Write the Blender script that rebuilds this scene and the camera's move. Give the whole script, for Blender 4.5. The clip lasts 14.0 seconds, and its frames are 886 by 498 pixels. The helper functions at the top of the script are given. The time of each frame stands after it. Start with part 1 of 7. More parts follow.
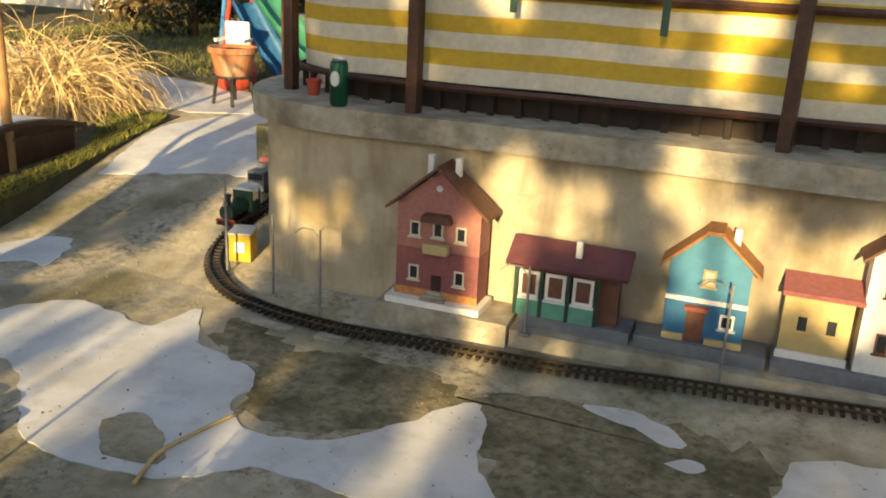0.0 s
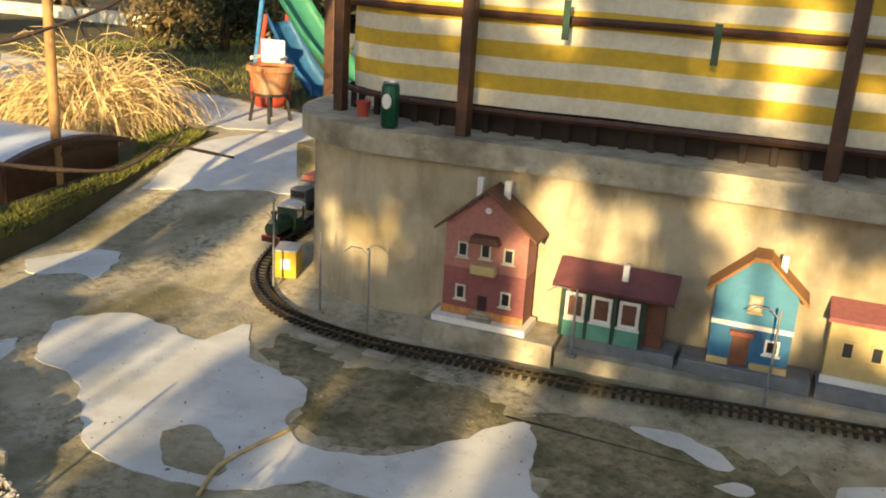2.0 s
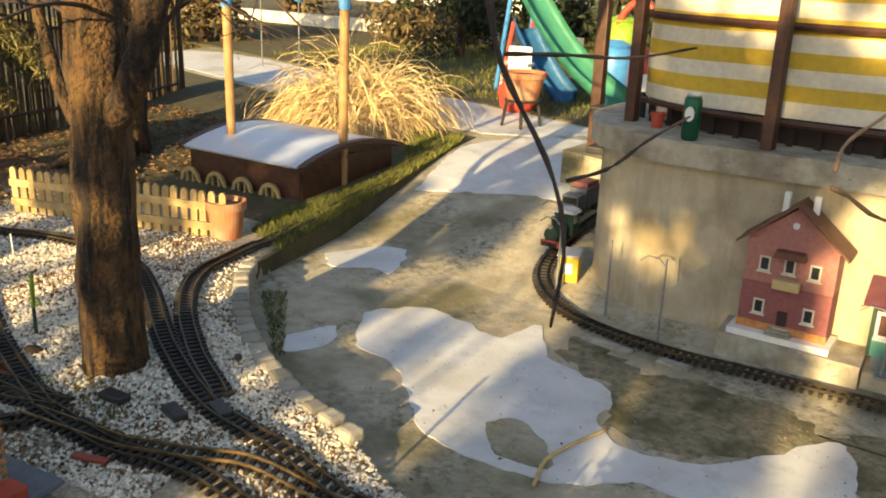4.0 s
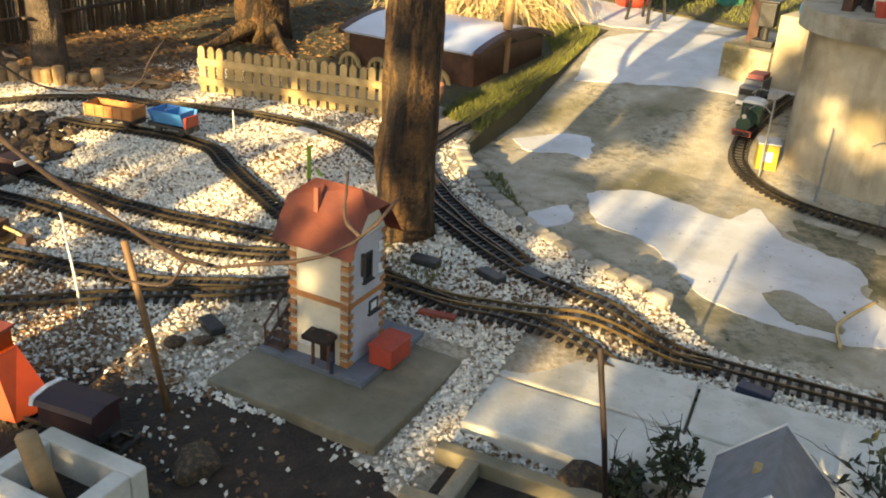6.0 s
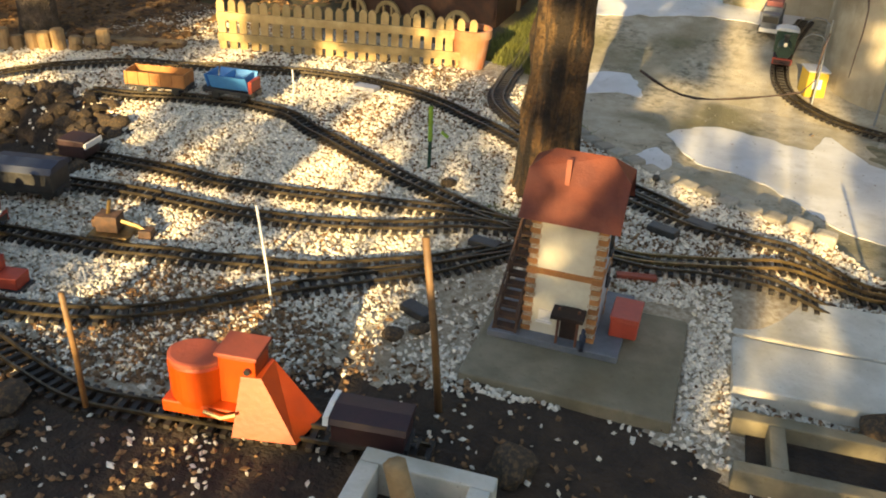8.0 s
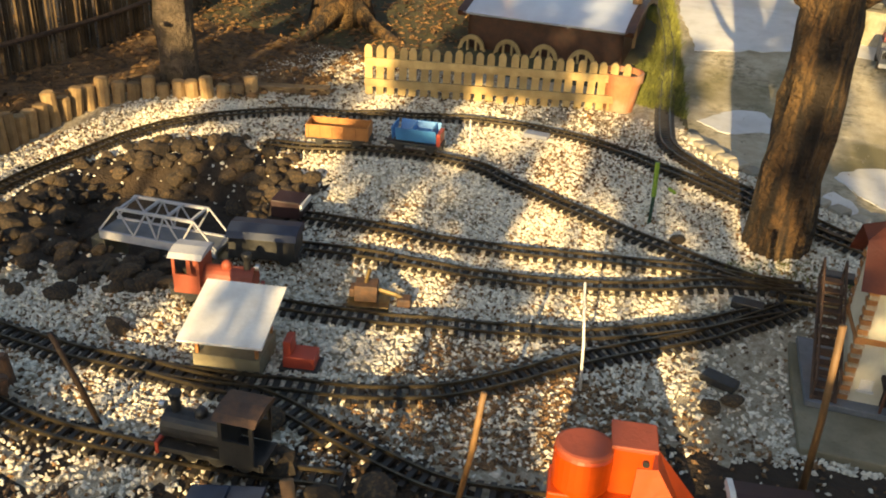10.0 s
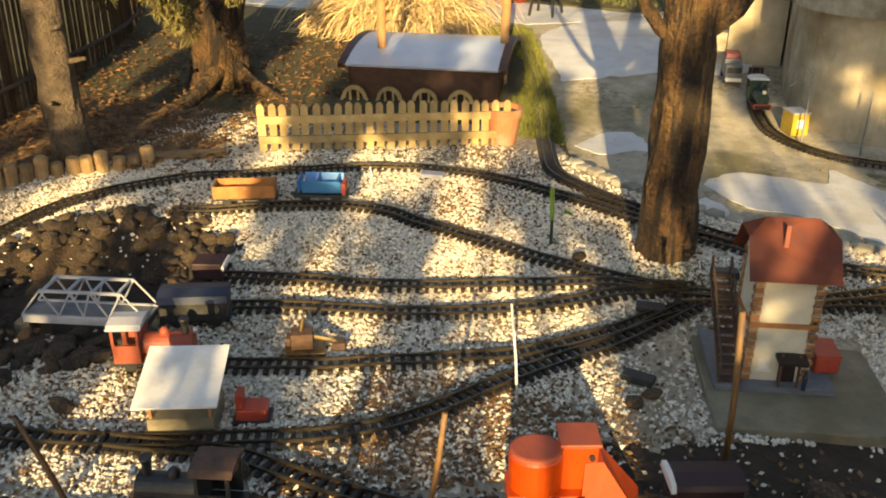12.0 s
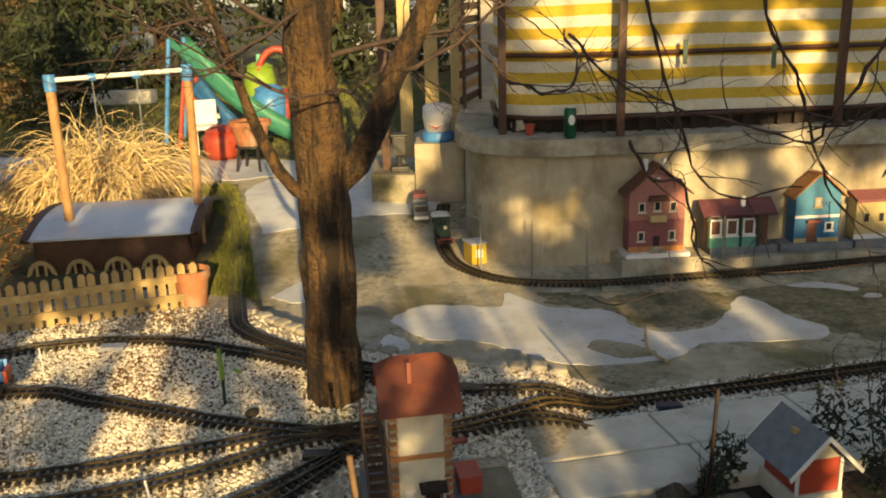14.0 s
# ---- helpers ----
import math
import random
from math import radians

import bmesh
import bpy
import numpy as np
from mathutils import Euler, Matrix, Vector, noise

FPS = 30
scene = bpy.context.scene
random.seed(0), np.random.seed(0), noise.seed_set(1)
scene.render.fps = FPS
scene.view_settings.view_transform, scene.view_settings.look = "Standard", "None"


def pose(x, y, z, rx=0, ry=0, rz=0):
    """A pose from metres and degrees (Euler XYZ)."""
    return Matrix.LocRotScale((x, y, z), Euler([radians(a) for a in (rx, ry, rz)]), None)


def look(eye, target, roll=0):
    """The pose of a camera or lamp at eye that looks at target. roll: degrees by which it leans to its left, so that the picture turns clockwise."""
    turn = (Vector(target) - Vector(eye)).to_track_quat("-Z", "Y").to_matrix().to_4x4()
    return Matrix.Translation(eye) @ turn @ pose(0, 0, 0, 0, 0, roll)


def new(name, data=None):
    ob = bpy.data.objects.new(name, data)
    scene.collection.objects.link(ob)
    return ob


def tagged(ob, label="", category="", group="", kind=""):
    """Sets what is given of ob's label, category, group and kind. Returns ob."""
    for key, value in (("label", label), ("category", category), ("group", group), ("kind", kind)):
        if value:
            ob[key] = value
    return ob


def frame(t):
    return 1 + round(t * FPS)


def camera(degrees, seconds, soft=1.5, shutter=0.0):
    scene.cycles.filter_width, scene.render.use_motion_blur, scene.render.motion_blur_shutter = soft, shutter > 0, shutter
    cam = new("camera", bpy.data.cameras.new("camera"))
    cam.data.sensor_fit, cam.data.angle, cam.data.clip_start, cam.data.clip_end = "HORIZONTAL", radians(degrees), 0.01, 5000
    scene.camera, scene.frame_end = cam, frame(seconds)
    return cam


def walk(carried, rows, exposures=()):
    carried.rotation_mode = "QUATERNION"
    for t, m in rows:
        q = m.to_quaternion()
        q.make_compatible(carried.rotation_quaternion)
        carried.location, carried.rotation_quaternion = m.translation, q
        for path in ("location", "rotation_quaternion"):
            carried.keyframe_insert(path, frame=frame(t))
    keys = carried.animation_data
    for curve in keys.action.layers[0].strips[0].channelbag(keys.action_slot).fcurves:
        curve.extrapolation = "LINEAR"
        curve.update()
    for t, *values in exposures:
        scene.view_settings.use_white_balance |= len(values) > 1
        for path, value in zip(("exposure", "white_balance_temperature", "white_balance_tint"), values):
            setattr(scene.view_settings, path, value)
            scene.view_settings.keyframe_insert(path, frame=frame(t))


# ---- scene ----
cam = camera(53.0, 14.0, soft=1.9)
PATH = [
    (0, (0.765, 1.719, 1.294), (-0.171, 3.367, 0.656), 2.8),
    (0.5, (0.721, 1.689, 1.299), (-0.22, 3.345, 0.686), 3.8),
    (1, (0.692, 1.65, 1.311), (-0.275, 3.291, 0.702), 3.7),
    (1.5, (0.688, 1.631, 1.318), (-0.286, 3.269, 0.711), 3.8),
    (2, (0.688, 1.614, 1.32), (-0.282, 3.255, 0.715), 3.5),
    (4.5, (0.317, 1.172, 1.364), (-1.054, 2.473, 0.71), 3.4),
    (5, (0.194, 1.024, 1.311), (-1.188, 2.292, 0.615), 5.5),
    (5.5, (0.055, 0.756, 1.32), (-1.232, 2.092, 0.572), 4.5),
    (6, (-0.147, 0.524, 1.266), (-1.371, 1.876, 0.446), 3.6),
    (6.5, (-0.449, 0.48, 1.166), (-1.733, 1.739, 0.292), 3.4),
    (7, (-0.598, 0.377, 1.181), (-1.79, 1.709, 0.284), 3.8),
    (7.5, (-0.773, 0.184, 1.257), (-1.775, 1.626, 0.298), 2.3),
    (8, (-0.953, 0.069, 1.262), (-1.889, 1.563, 0.318), 3.3),
    (8.5, (-1.266, -0.022, 1.265), (-2.161, 1.472, 0.283), 4.6),
    (11, (-1.795, -0.44, 1.374), (-2.659, 1.152, 0.526), 2.6),
    (11.5, (-1.814, -0.469, 1.377), (-2.667, 1.143, 0.557), 1.9),
    (12, (-1.786, -0.501, 1.4), (-2.436, 1.2, 0.573), 0.3),
    (12.5, (-1.671, -0.557, 1.437), (-1.991, 1.252, 0.645), -1.5),
    (13, (-1.46, -0.443, 1.46), (-1.673, 1.438, 0.814), -1.2),
    (13.5, (-1.386, -0.452, 1.479), (-1.601, 1.444, 0.879), -1.9),
    (14, (-1.367, -0.482, 1.488), (-1.563, 1.433, 0.943), -1.7),
]
walk(cam, [(t, look(eye, target, roll)) for t, eye, target, roll in PATH], [(0, 1.28, 6850, 9), (4.5, 1.58, 6750, 9), (6.5, 1.85, 6950, 9), (8.5, 1.58, 7050, 9), (11, 1.34, 7150, 9), (12.5, 1.32, 7100, 9), (14, 0.87, 7300, 9)])

# ---------- world, sun, exposure ----------
world = bpy.data.worlds.new("sky")
scene.world = world
world.use_nodes = True
wn = world.node_tree.nodes
sky = wn.new("ShaderNodeTexSky")
sky.sky_type, sky.sun_disc = "NISHITA", False
SUN_EL, SUN_AZ = radians(15), math.atan2(-0.96, 0.27)   # towards the sun, from the x axis
sky.sun_elevation, sky.sun_rotation = SUN_EL, math.pi / 2 - SUN_AZ
world.node_tree.links.new(sky.outputs[0], wn["Background"].inputs[0])
wn["Background"].inputs[1].default_value = 0.105
sun_data = bpy.data.lights.new("sun", "SUN")
sun_data.energy, sun_data.angle, sun_data.color = 5.0, radians(0.5), (1.0, 0.75, 0.38)
sun = new("sun", sun_data)
sun_way = Vector((math.cos(SUN_AZ) * math.cos(SUN_EL), math.sin(SUN_AZ) * math.cos(SUN_EL), math.sin(SUN_EL)))
sun.matrix_world = look(sun_way * 20, (0, 0, 0))


# ---------- materials ----------
def mat(name, a, b=None, rough=0.7, scale=30.0, bump=0.2, metal=0.0, fine=6.0, island=0.0, obj=0.0, stops=(0.35, 0.65), c=None, cscale=3.0, cstops=(0.5, 0.62), coat=0.0, dist=0.004, trans=0.0):
    """Two noise scales between colours a and b, an optional stain colour c, random shade by island or object, and bump."""
    m = bpy.data.materials.new(name)
    m.use_nodes = True
    n, l = m.node_tree.nodes, m.node_tree.links
    bs = n["Principled BSDF"]
    bs.inputs["Roughness"].default_value, bs.inputs["Metallic"].default_value = rough, metal
    bs.inputs["Coat Weight"].default_value = coat
    if trans:
        bs.inputs["Transmission Weight"].default_value = trans
    co = n.new("ShaderNodeTexCoord")
    n1 = n.new("ShaderNodeTexNoise")
    n1.inputs["Scale"].default_value, n1.inputs["Detail"].default_value, n1.inputs["Roughness"].default_value = scale, 6, 0.65
    l.new(co.outputs["Object"], n1.inputs["Vector"])
    r = n.new("ShaderNodeValToRGB")
    b = b or tuple(v * 0.7 for v in a)
    r.color_ramp.elements[0].position, r.color_ramp.elements[1].position = stops
    r.color_ramp.elements[0].color, r.color_ramp.elements[1].color = (*a, 1), (*b, 1)
    l.new(n1.outputs["Fac"], r.inputs[0])
    col = r.outputs[0]
    if c:
        n2 = n.new("ShaderNodeTexNoise")
        n2.inputs["Scale"].default_value, n2.inputs["Detail"].default_value = cscale, 8
        l.new(co.outputs["Object"], n2.inputs["Vector"])
        r2 = n.new("ShaderNodeValToRGB")
        r2.color_ramp.elements[0].position, r2.color_ramp.elements[1].position = cstops
        l.new(n2.outputs["Fac"], r2.inputs[0])
        mx = n.new("ShaderNodeMix")
        mx.data_type = "RGBA"
        l.new(r2.outputs[0], mx.inputs[0])
        l.new(col, mx.inputs[6])
        mx.inputs[7].default_value = (*c, 1)
        col = mx.outputs[2]
    if island or obj:
        hs = n.new("ShaderNodeHueSaturation")
        mp = n.new("ShaderNodeMapRange")
        k = island or obj
        mp.inputs[3].default_value, mp.inputs[4].default_value = 1 - k, 1 + k
        if island:
            l.new(n.new("ShaderNodeNewGeometry").outputs["Random Per Island"], mp.inputs[0])
        else:
            l.new(n.new("ShaderNodeObjectInfo").outputs["Random"], mp.inputs[0])
        l.new(mp.outputs[0], hs.inputs["Value"])
        l.new(col, hs.inputs["Color"])
        col = hs.outputs[0]
    l.new(col, bs.inputs["Base Color"])
    n3 = n.new("ShaderNodeTexNoise")
    n3.inputs["Scale"].default_value, n3.inputs["Detail"].default_value = scale * fine, 4
    l.new(co.outputs["Object"], n3.inputs["Vector"])
    ad = n.new("ShaderNodeMath")
    ad.operation = "ADD"
    l.new(n1.outputs["Fac"], ad.inputs[0])
    l.new(n3.outputs["Fac"], ad.inputs[1])
    bp = n.new("ShaderNodeBump")
    bp.inputs["Strength"].default_value, bp.inputs["Distance"].default_value = bump, dist
    l.new(ad.outputs[0], bp.inputs["Height"])
    l.new(bp.outputs[0], bs.inputs["Normal"])
    return m



def stain(m, colour, scale, stops, stretch=(1, 1, 1), detail=8, amount=1.0, patch=0.0):
    """Lays one more worn or mossy layer over a material, in patches if a patch scale is given."""
    n, l = m.node_tree.nodes, m.node_tree.links
    base = n["Principled BSDF"].inputs["Base Color"]
    old = base.links[0].from_socket
    co, mp = n.new("ShaderNodeTexCoord"), n.new("ShaderNodeMapping")
    mp.inputs["Scale"].default_value = stretch
    mp.inputs["Location"].default_value = (scale * 0.37, 1.7, 0.4)
    l.new(co.outputs["Object"], mp.inputs[0])
    tx, rp, mu, mx = n.new("ShaderNodeTexNoise"), n.new("ShaderNodeMapRange"), n.new("ShaderNodeMath"), n.new("ShaderNodeMix")
    tx.inputs["Scale"].default_value, tx.inputs["Detail"].default_value, tx.inputs["Roughness"].default_value = scale, detail, 0.68
    l.new(mp.outputs[0], tx.inputs["Vector"])
    rp.inputs[1].default_value, rp.inputs[2].default_value = stops
    l.new(tx.outputs["Fac"], rp.inputs[0])
    mu.operation, mx.data_type = "MULTIPLY", "RGBA"
    mu.inputs[1].default_value = amount
    l.new(rp.outputs[0], mu.inputs[0])
    fac = mu.outputs[0]
    if patch:
        t2, r2, m2 = n.new("ShaderNodeTexNoise"), n.new("ShaderNodeMapRange"), n.new("ShaderNodeMath")
        t2.inputs["Scale"].default_value, t2.inputs["Detail"].default_value = patch, 5
        l.new(co.outputs["Object"], t2.inputs["Vector"])
        r2.inputs[1].default_value, r2.inputs[2].default_value = 0.42, 0.6
        l.new(t2.outputs["Fac"], r2.inputs[0])
        m2.operation = "MULTIPLY"
        l.new(fac, m2.inputs[0])
        l.new(r2.outputs[0], m2.inputs[1])
        fac = m2.outputs[0]
    l.new(fac, mx.inputs[0])
    l.new(old, mx.inputs[6])
    mx.inputs[7].default_value = (*colour, 1)
    l.new(mx.outputs[2], base)


M_SOIL = mat("soil", (0.019, 0.0125, 0.0075), (0.052, 0.032, 0.017), 0.95, 14, 0.8, dist=0.01)
M_GRAVBED = mat("gravel_dust", (0.56, 0.49, 0.37), (0.30, 0.235, 0.15), 0.95, 60, 1.0, dist=0.006, c=(0.22, 0.16, 0.095), cscale=3.0, cstops=(0.54, 0.74))
M_STONE = mat("limestone_chip", (0.75, 0.69, 0.575), (0.58, 0.51, 0.395), 0.85, 60, 0.2, island=0.26)
M_CHIPB = mat("brown_chip", (0.24, 0.13, 0.055), (0.09, 0.052, 0.026), 0.85, 50, 0.2, island=0.5)
M_ROCK = mat("rock", (0.055, 0.038, 0.023), (0.020, 0.014, 0.009), 0.9, 16, 0.6, obj=0.5, c=(0.10, 0.062, 0.028), cscale=5)
M_PAVE = mat("old_concrete", (0.46, 0.41, 0.31), (0.31, 0.265, 0.18), 0.88, 12, 0.7, c=(0.16, 0.14, 0.07), cscale=2.2, cstops=(0.47, 0.66), stops=(0.3, 0.7))
stain(M_PAVE, (0.065, 0.06, 0.027), 26, (0.46, 0.62), amount=0.8, patch=2.4)
stain(M_PAVE, (0.07, 0.055, 0.032), 110, (0.60, 0.68), amount=0.8)
stain(M_PAVE, (0.50, 0.45, 0.36), 9, (0.58, 0.72), amount=0.55)
M_MOSS = mat("mossy_concrete", (0.29, 0.245, 0.155), (0.17, 0.145, 0.078), 0.92, 18, 0.8, c=(0.07, 0.065, 0.026), cscale=5, cstops=(0.48, 0.68))
stain(M_MOSS, (0.05, 0.048, 0.02), 30, (0.46, 0.62), amount=0.6)
stain(M_MOSS, (0.42, 0.37, 0.28), 40, (0.62, 0.70), amount=0.7)
M_SKIM = mat("cement_skim", (0.60, 0.605, 0.605), (0.50, 0.50, 0.49), 0.55, 5, 0.18, c=(0.38, 0.35, 0.28), cscale=2.2, cstops=(0.52, 0.78))
stain(M_SKIM, (0.17, 0.14, 0.09), 75, (0.64, 0.70), amount=0.8)
stain(M_SKIM, (0.34, 0.33, 0.31), 11, (0.52, 0.75), amount=0.6)
M_WALL = mat("wall_render", (0.46, 0.40, 0.29), (0.33, 0.28, 0.19), 0.9, 7, 0.5, c=(0.20, 0.16, 0.095), cscale=3.4, cstops=(0.5, 0.68), stops=(0.3, 0.7))
stain(M_WALL, (0.13, 0.10, 0.055), 5, (0.50, 0.72), (1, 1, 0.16), amount=0.75)
stain(M_WALL, (0.10, 0.08, 0.045), 60, (0.62, 0.72), amount=0.6)
stain(M_WALL, (0.55, 0.49, 0.38), 14, (0.60, 0.75), (1, 1, 0.4), amount=0.5)
M_LITTER = mat("leaf_litter", (0.24, 0.135, 0.055), (0.07, 0.042, 0.022), 0.95, 26, 1.0, dist=0.012, stops=(0.38, 0.62), c=(0.05, 0.032, 0.018), cscale=2.2)
M_RIM = mat("rim_concrete", (0.40, 0.36, 0.28), (0.27, 0.235, 0.17), 0.9, 16, 0.5, c=(0.16, 0.13, 0.09), cscale=4, cstops=(0.52, 0.7))
M_SLAB = mat("slab_concrete", (0.24, 0.205, 0.135), (0.16, 0.135, 0.085), 0.85, 14, 0.3, c=(0.13, 0.11, 0.06), cscale=4, cstops=(0.5, 0.75))
stain(M_SLAB, (0.12, 0.095, 0.05), 60, (0.60, 0.70), amount=0.7)
M_SLABL = mat("light_concrete", (0.60, 0.57, 0.49), (0.48, 0.45, 0.37), 0.85, 12, 0.3, c=(0.30, 0.265, 0.19), cscale=3.5, cstops=(0.52, 0.75))
stain(M_SLABL, (0.16, 0.13, 0.08), 80, (0.61, 0.70), amount=0.7)
stain(M_SLABL, (0.20, 0.17, 0.10), 18, (0.55, 0.72), amount=0.6, patch=2.0)
M_KERB = mat("kerb_stone", (0.34, 0.31, 0.25), (0.22, 0.195, 0.15), 0.9, 30, 0.5, obj=0.3)
M_SLEEPER = mat("sleeper_plastic", (0.010, 0.0085, 0.0075), (0.028, 0.021, 0.015), 0.6, 60, 0.2, obj=0.3)
M_RAIL = mat("rail_metal", (0.06, 0.05, 0.038), (0.14, 0.11, 0.07), 0.42, 40, 0.1, metal=0.85)
M_BRASS = mat("worn_brass", (0.34, 0.24, 0.10), (0.15, 0.10, 0.05), 0.45, 30, 0.1, metal=0.8)
M_WOODB = mat("brown_stain_wood", (0.075, 0.027, 0.011), (0.036, 0.014, 0.007), 0.55, 25, 0.3)
# much darker brown than the wood of the screen posts
M_DARKWOOD = mat("dark_wood", (0.022, 0.009, 0.005), (0.010, 0.005, 0.003), 0.7, 25, 0.4)
M_PICKET = mat("picket_wood", (0.50, 0.36, 0.16), (0.34, 0.23, 0.09), 0.8, 18, 0.3, obj=0.25)
M_POSTW = mat("pale_post_wood", (0.42, 0.24, 0.10), (0.30, 0.16, 0.06), 0.7, 14, 0.3)
M_BARK = mat("bark", (0.135, 0.068, 0.022), (0.030, 0.017, 0.008), 0.95, 11, 1.0, dist=0.03, c=(0.15, 0.085, 0.03), cscale=4)
stain(M_BARK, (0.012, 0.008, 0.005), 20, (0.47, 0.57), (1, 1, 0.10), amount=0.92)
stain(M_BARK, (0.012, 0.008, 0.005), 55, (0.54, 0.62), (1, 1, 0.2), amount=0.7)
M_BARKG = mat("conifer_bark", (0.14, 0.10, 0.065), (0.055, 0.04, 0.026), 0.95, 14, 1.0, dist=0.015)
M_TWIG = mat("twig", (0.075, 0.045, 0.032), (0.03, 0.02, 0.016), 0.85, 40, 0.4)
M_TERRA = mat("terracotta", (0.42, 0.17, 0.075), (0.30, 0.11, 0.05), 0.8, 12, 0.2, c=(0.38, 0.24, 0.15), cscale=6)
M_CLOTHY = mat("yellow_canvas", (0.50, 0.34, 0.035), (0.43, 0.28, 0.025), 0.85, 40, 0.15)
M_CLOTHW = mat("white_canvas", (0.62, 0.57, 0.45), (0.52, 0.47, 0.36), 0.85, 40, 0.15)
M_STRAW = mat("dry_grass", (0.70, 0.54, 0.29), (0.46, 0.32, 0.14), 0.75, 20, 0.1, island=0.4)
M_GRASS = mat("grass", (0.17, 0.17, 0.03), (0.09, 0.10, 0.02), 0.8, 8, 0.2, island=0.45)
M_LAWN = mat("lawn_soil", (0.075, 0.07, 0.025), (0.05, 0.038, 0.02), 0.95, 10, 0.8, dist=0.01)
M_LEAF = mat("evergreen", (0.030, 0.042, 0.012), (0.012, 0.019, 0.007), 0.75, 8, 0.2, island=0.5)
M_LEAFB = mat("withered_leaf", (0.13, 0.085, 0.03), (0.06, 0.05, 0.02), 0.8, 8, 0.2, island=0.5)
M_NEEDLE = mat("conifer_needle", (0.15, 0.115, 0.03), (0.06, 0.06, 0.016), 0.75, 8, 0.2, island=0.5)
M_DRYLEAF = mat("dry_litter_leaf", (0.22, 0.115, 0.04), (0.09, 0.05, 0.022), 0.85, 12, 0.2, island=0.5)
M_BLACK = mat("black_plastic", (0.015, 0.015, 0.016), (0.035, 0.033, 0.03), 0.5, 40, 0.1)
M_DKRED = mat("wine_paint", (0.034, 0.011, 0.013), (0.022, 0.009, 0.010), 0.55, 30, 0.15)
M_ORANGE = mat("orange_paint", (0.42, 0.050, 0.002), (0.33, 0.038, 0.002), 0.42, 14, 0.1, c=(0.22, 0.04, 0.01), cscale=9, cstops=(0.55, 0.75))
M_ORTOP = mat("faded_red_paint", (0.30, 0.062, 0.03), (0.23, 0.05, 0.024), 0.6, 20, 0.2)
M_OWAG = mat("orange_wagon_plastic", (0.45, 0.19, 0.05), (0.34, 0.13, 0.035), 0.6, 25, 0.2)
M_BLUE = mat("blue_plastic", (0.06, 0.24, 0.52), (0.045, 0.18, 0.42), 0.45, 20, 0.1)
M_NAVY = mat("navy_paint", (0.02, 0.03, 0.06), (0.015, 0.02, 0.04), 0.5, 30, 0.1)
M_RED = mat("red_paint", (0.42, 0.06, 0.03), (0.32, 0.045, 0.025), 0.5, 20, 0.15)
M_WHITE = mat("white_paint", (0.74, 0.72, 0.68), (0.62, 0.59, 0.54), 0.6, 20, 0.15)
M_CREAM = mat("cream_render", (0.60, 0.56, 0.44), (0.52, 0.47, 0.36), 0.8, 25, 0.25)
M_QUOIN = mat("brick_quoin", (0.42, 0.19, 0.06), (0.30, 0.12, 0.04), 0.8, 60, 0.4, obj=0.25)
M_TILE = mat("clay_roof", (0.30, 0.085, 0.045), (0.24, 0.065, 0.035), 0.6, 30, 0.25, c=(0.20, 0.06, 0.04), cscale=8)
M_GREY = mat("grey_plastic", (0.16, 0.17, 0.19), (0.11, 0.12, 0.13), 0.6, 25, 0.2)
M_LGREY = mat("light_grey_render", (0.42, 0.42, 0.44), (0.35, 0.35, 0.37), 0.8, 25, 0.25)
# pink holds the lit brick; maroon is its painted shadow and a plain roof colour
M_PINK_LIT = mat("pink_brick_lit", (0.38, 0.165, 0.13), (0.30, 0.12, 0.10), 0.8, 60, 0.35)
M_MAROON_AND_SHADE = mat("maroon_and_shaded_pink", (0.25, 0.085, 0.08), (0.19, 0.062, 0.06), 0.8, 60, 0.35)
M_BROOF = mat("brown_roof", (0.14, 0.055, 0.03), (0.09, 0.035, 0.02), 0.6, 30, 0.3)
M_PROOF = mat("plum_roof", (0.13, 0.04, 0.045), (0.09, 0.03, 0.035), 0.6, 30, 0.25)
M_TEAL = mat("teal_paint", (0.10, 0.30, 0.22), (0.07, 0.23, 0.17), 0.6, 20, 0.1)
M_DKGRN = mat("dark_green_paint", (0.012, 0.05, 0.03), (0.01, 0.035, 0.022), 0.5, 20, 0.1)
M_HBLUE = mat("house_blue", (0.02, 0.13, 0.27), (0.015, 0.10, 0.21), 0.6, 25, 0.15)
M_HBLUE2 = mat("house_light_blue", (0.05, 0.20, 0.32), (0.04, 0.16, 0.26), 0.6, 25, 0.15)
M_YELLOW = mat("yellow_paint", (0.48, 0.37, 0.17), (0.40, 0.30, 0.13), 0.6, 20, 0.15)
M_GLASS = mat("dark_window", (0.02, 0.02, 0.022), (0.03, 0.03, 0.03), 0.15, 20, 0.0)
M_FILM = mat("plastic_sheet", (0.50, 0.54, 0.62), (0.42, 0.46, 0.55), 0.30, 5, 0.25, dist=0.01)
M_GREENP = mat("green_plastic", (0.10, 0.42, 0.28), (0.08, 0.34, 0.22), 0.45, 10, 0.05)
M_LIME = mat("lime_paint", (0.22, 0.34, 0.03), (0.16, 0.26, 0.02), 0.6, 20, 0.1)
M_STEEL = mat("galvanised", (0.30, 0.31, 0.31), (0.20, 0.20, 0.20), 0.5, 30, 0.15, metal=0.6)
M_IRON = mat("rusty_iron", (0.05, 0.03, 0.022), (0.11, 0.055, 0.028), 0.75, 40, 0.4)
M_BAMBOO = mat("bamboo", (0.22, 0.12, 0.048), (0.13, 0.072, 0.03), 0.6, 20, 0.2, obj=0.3)
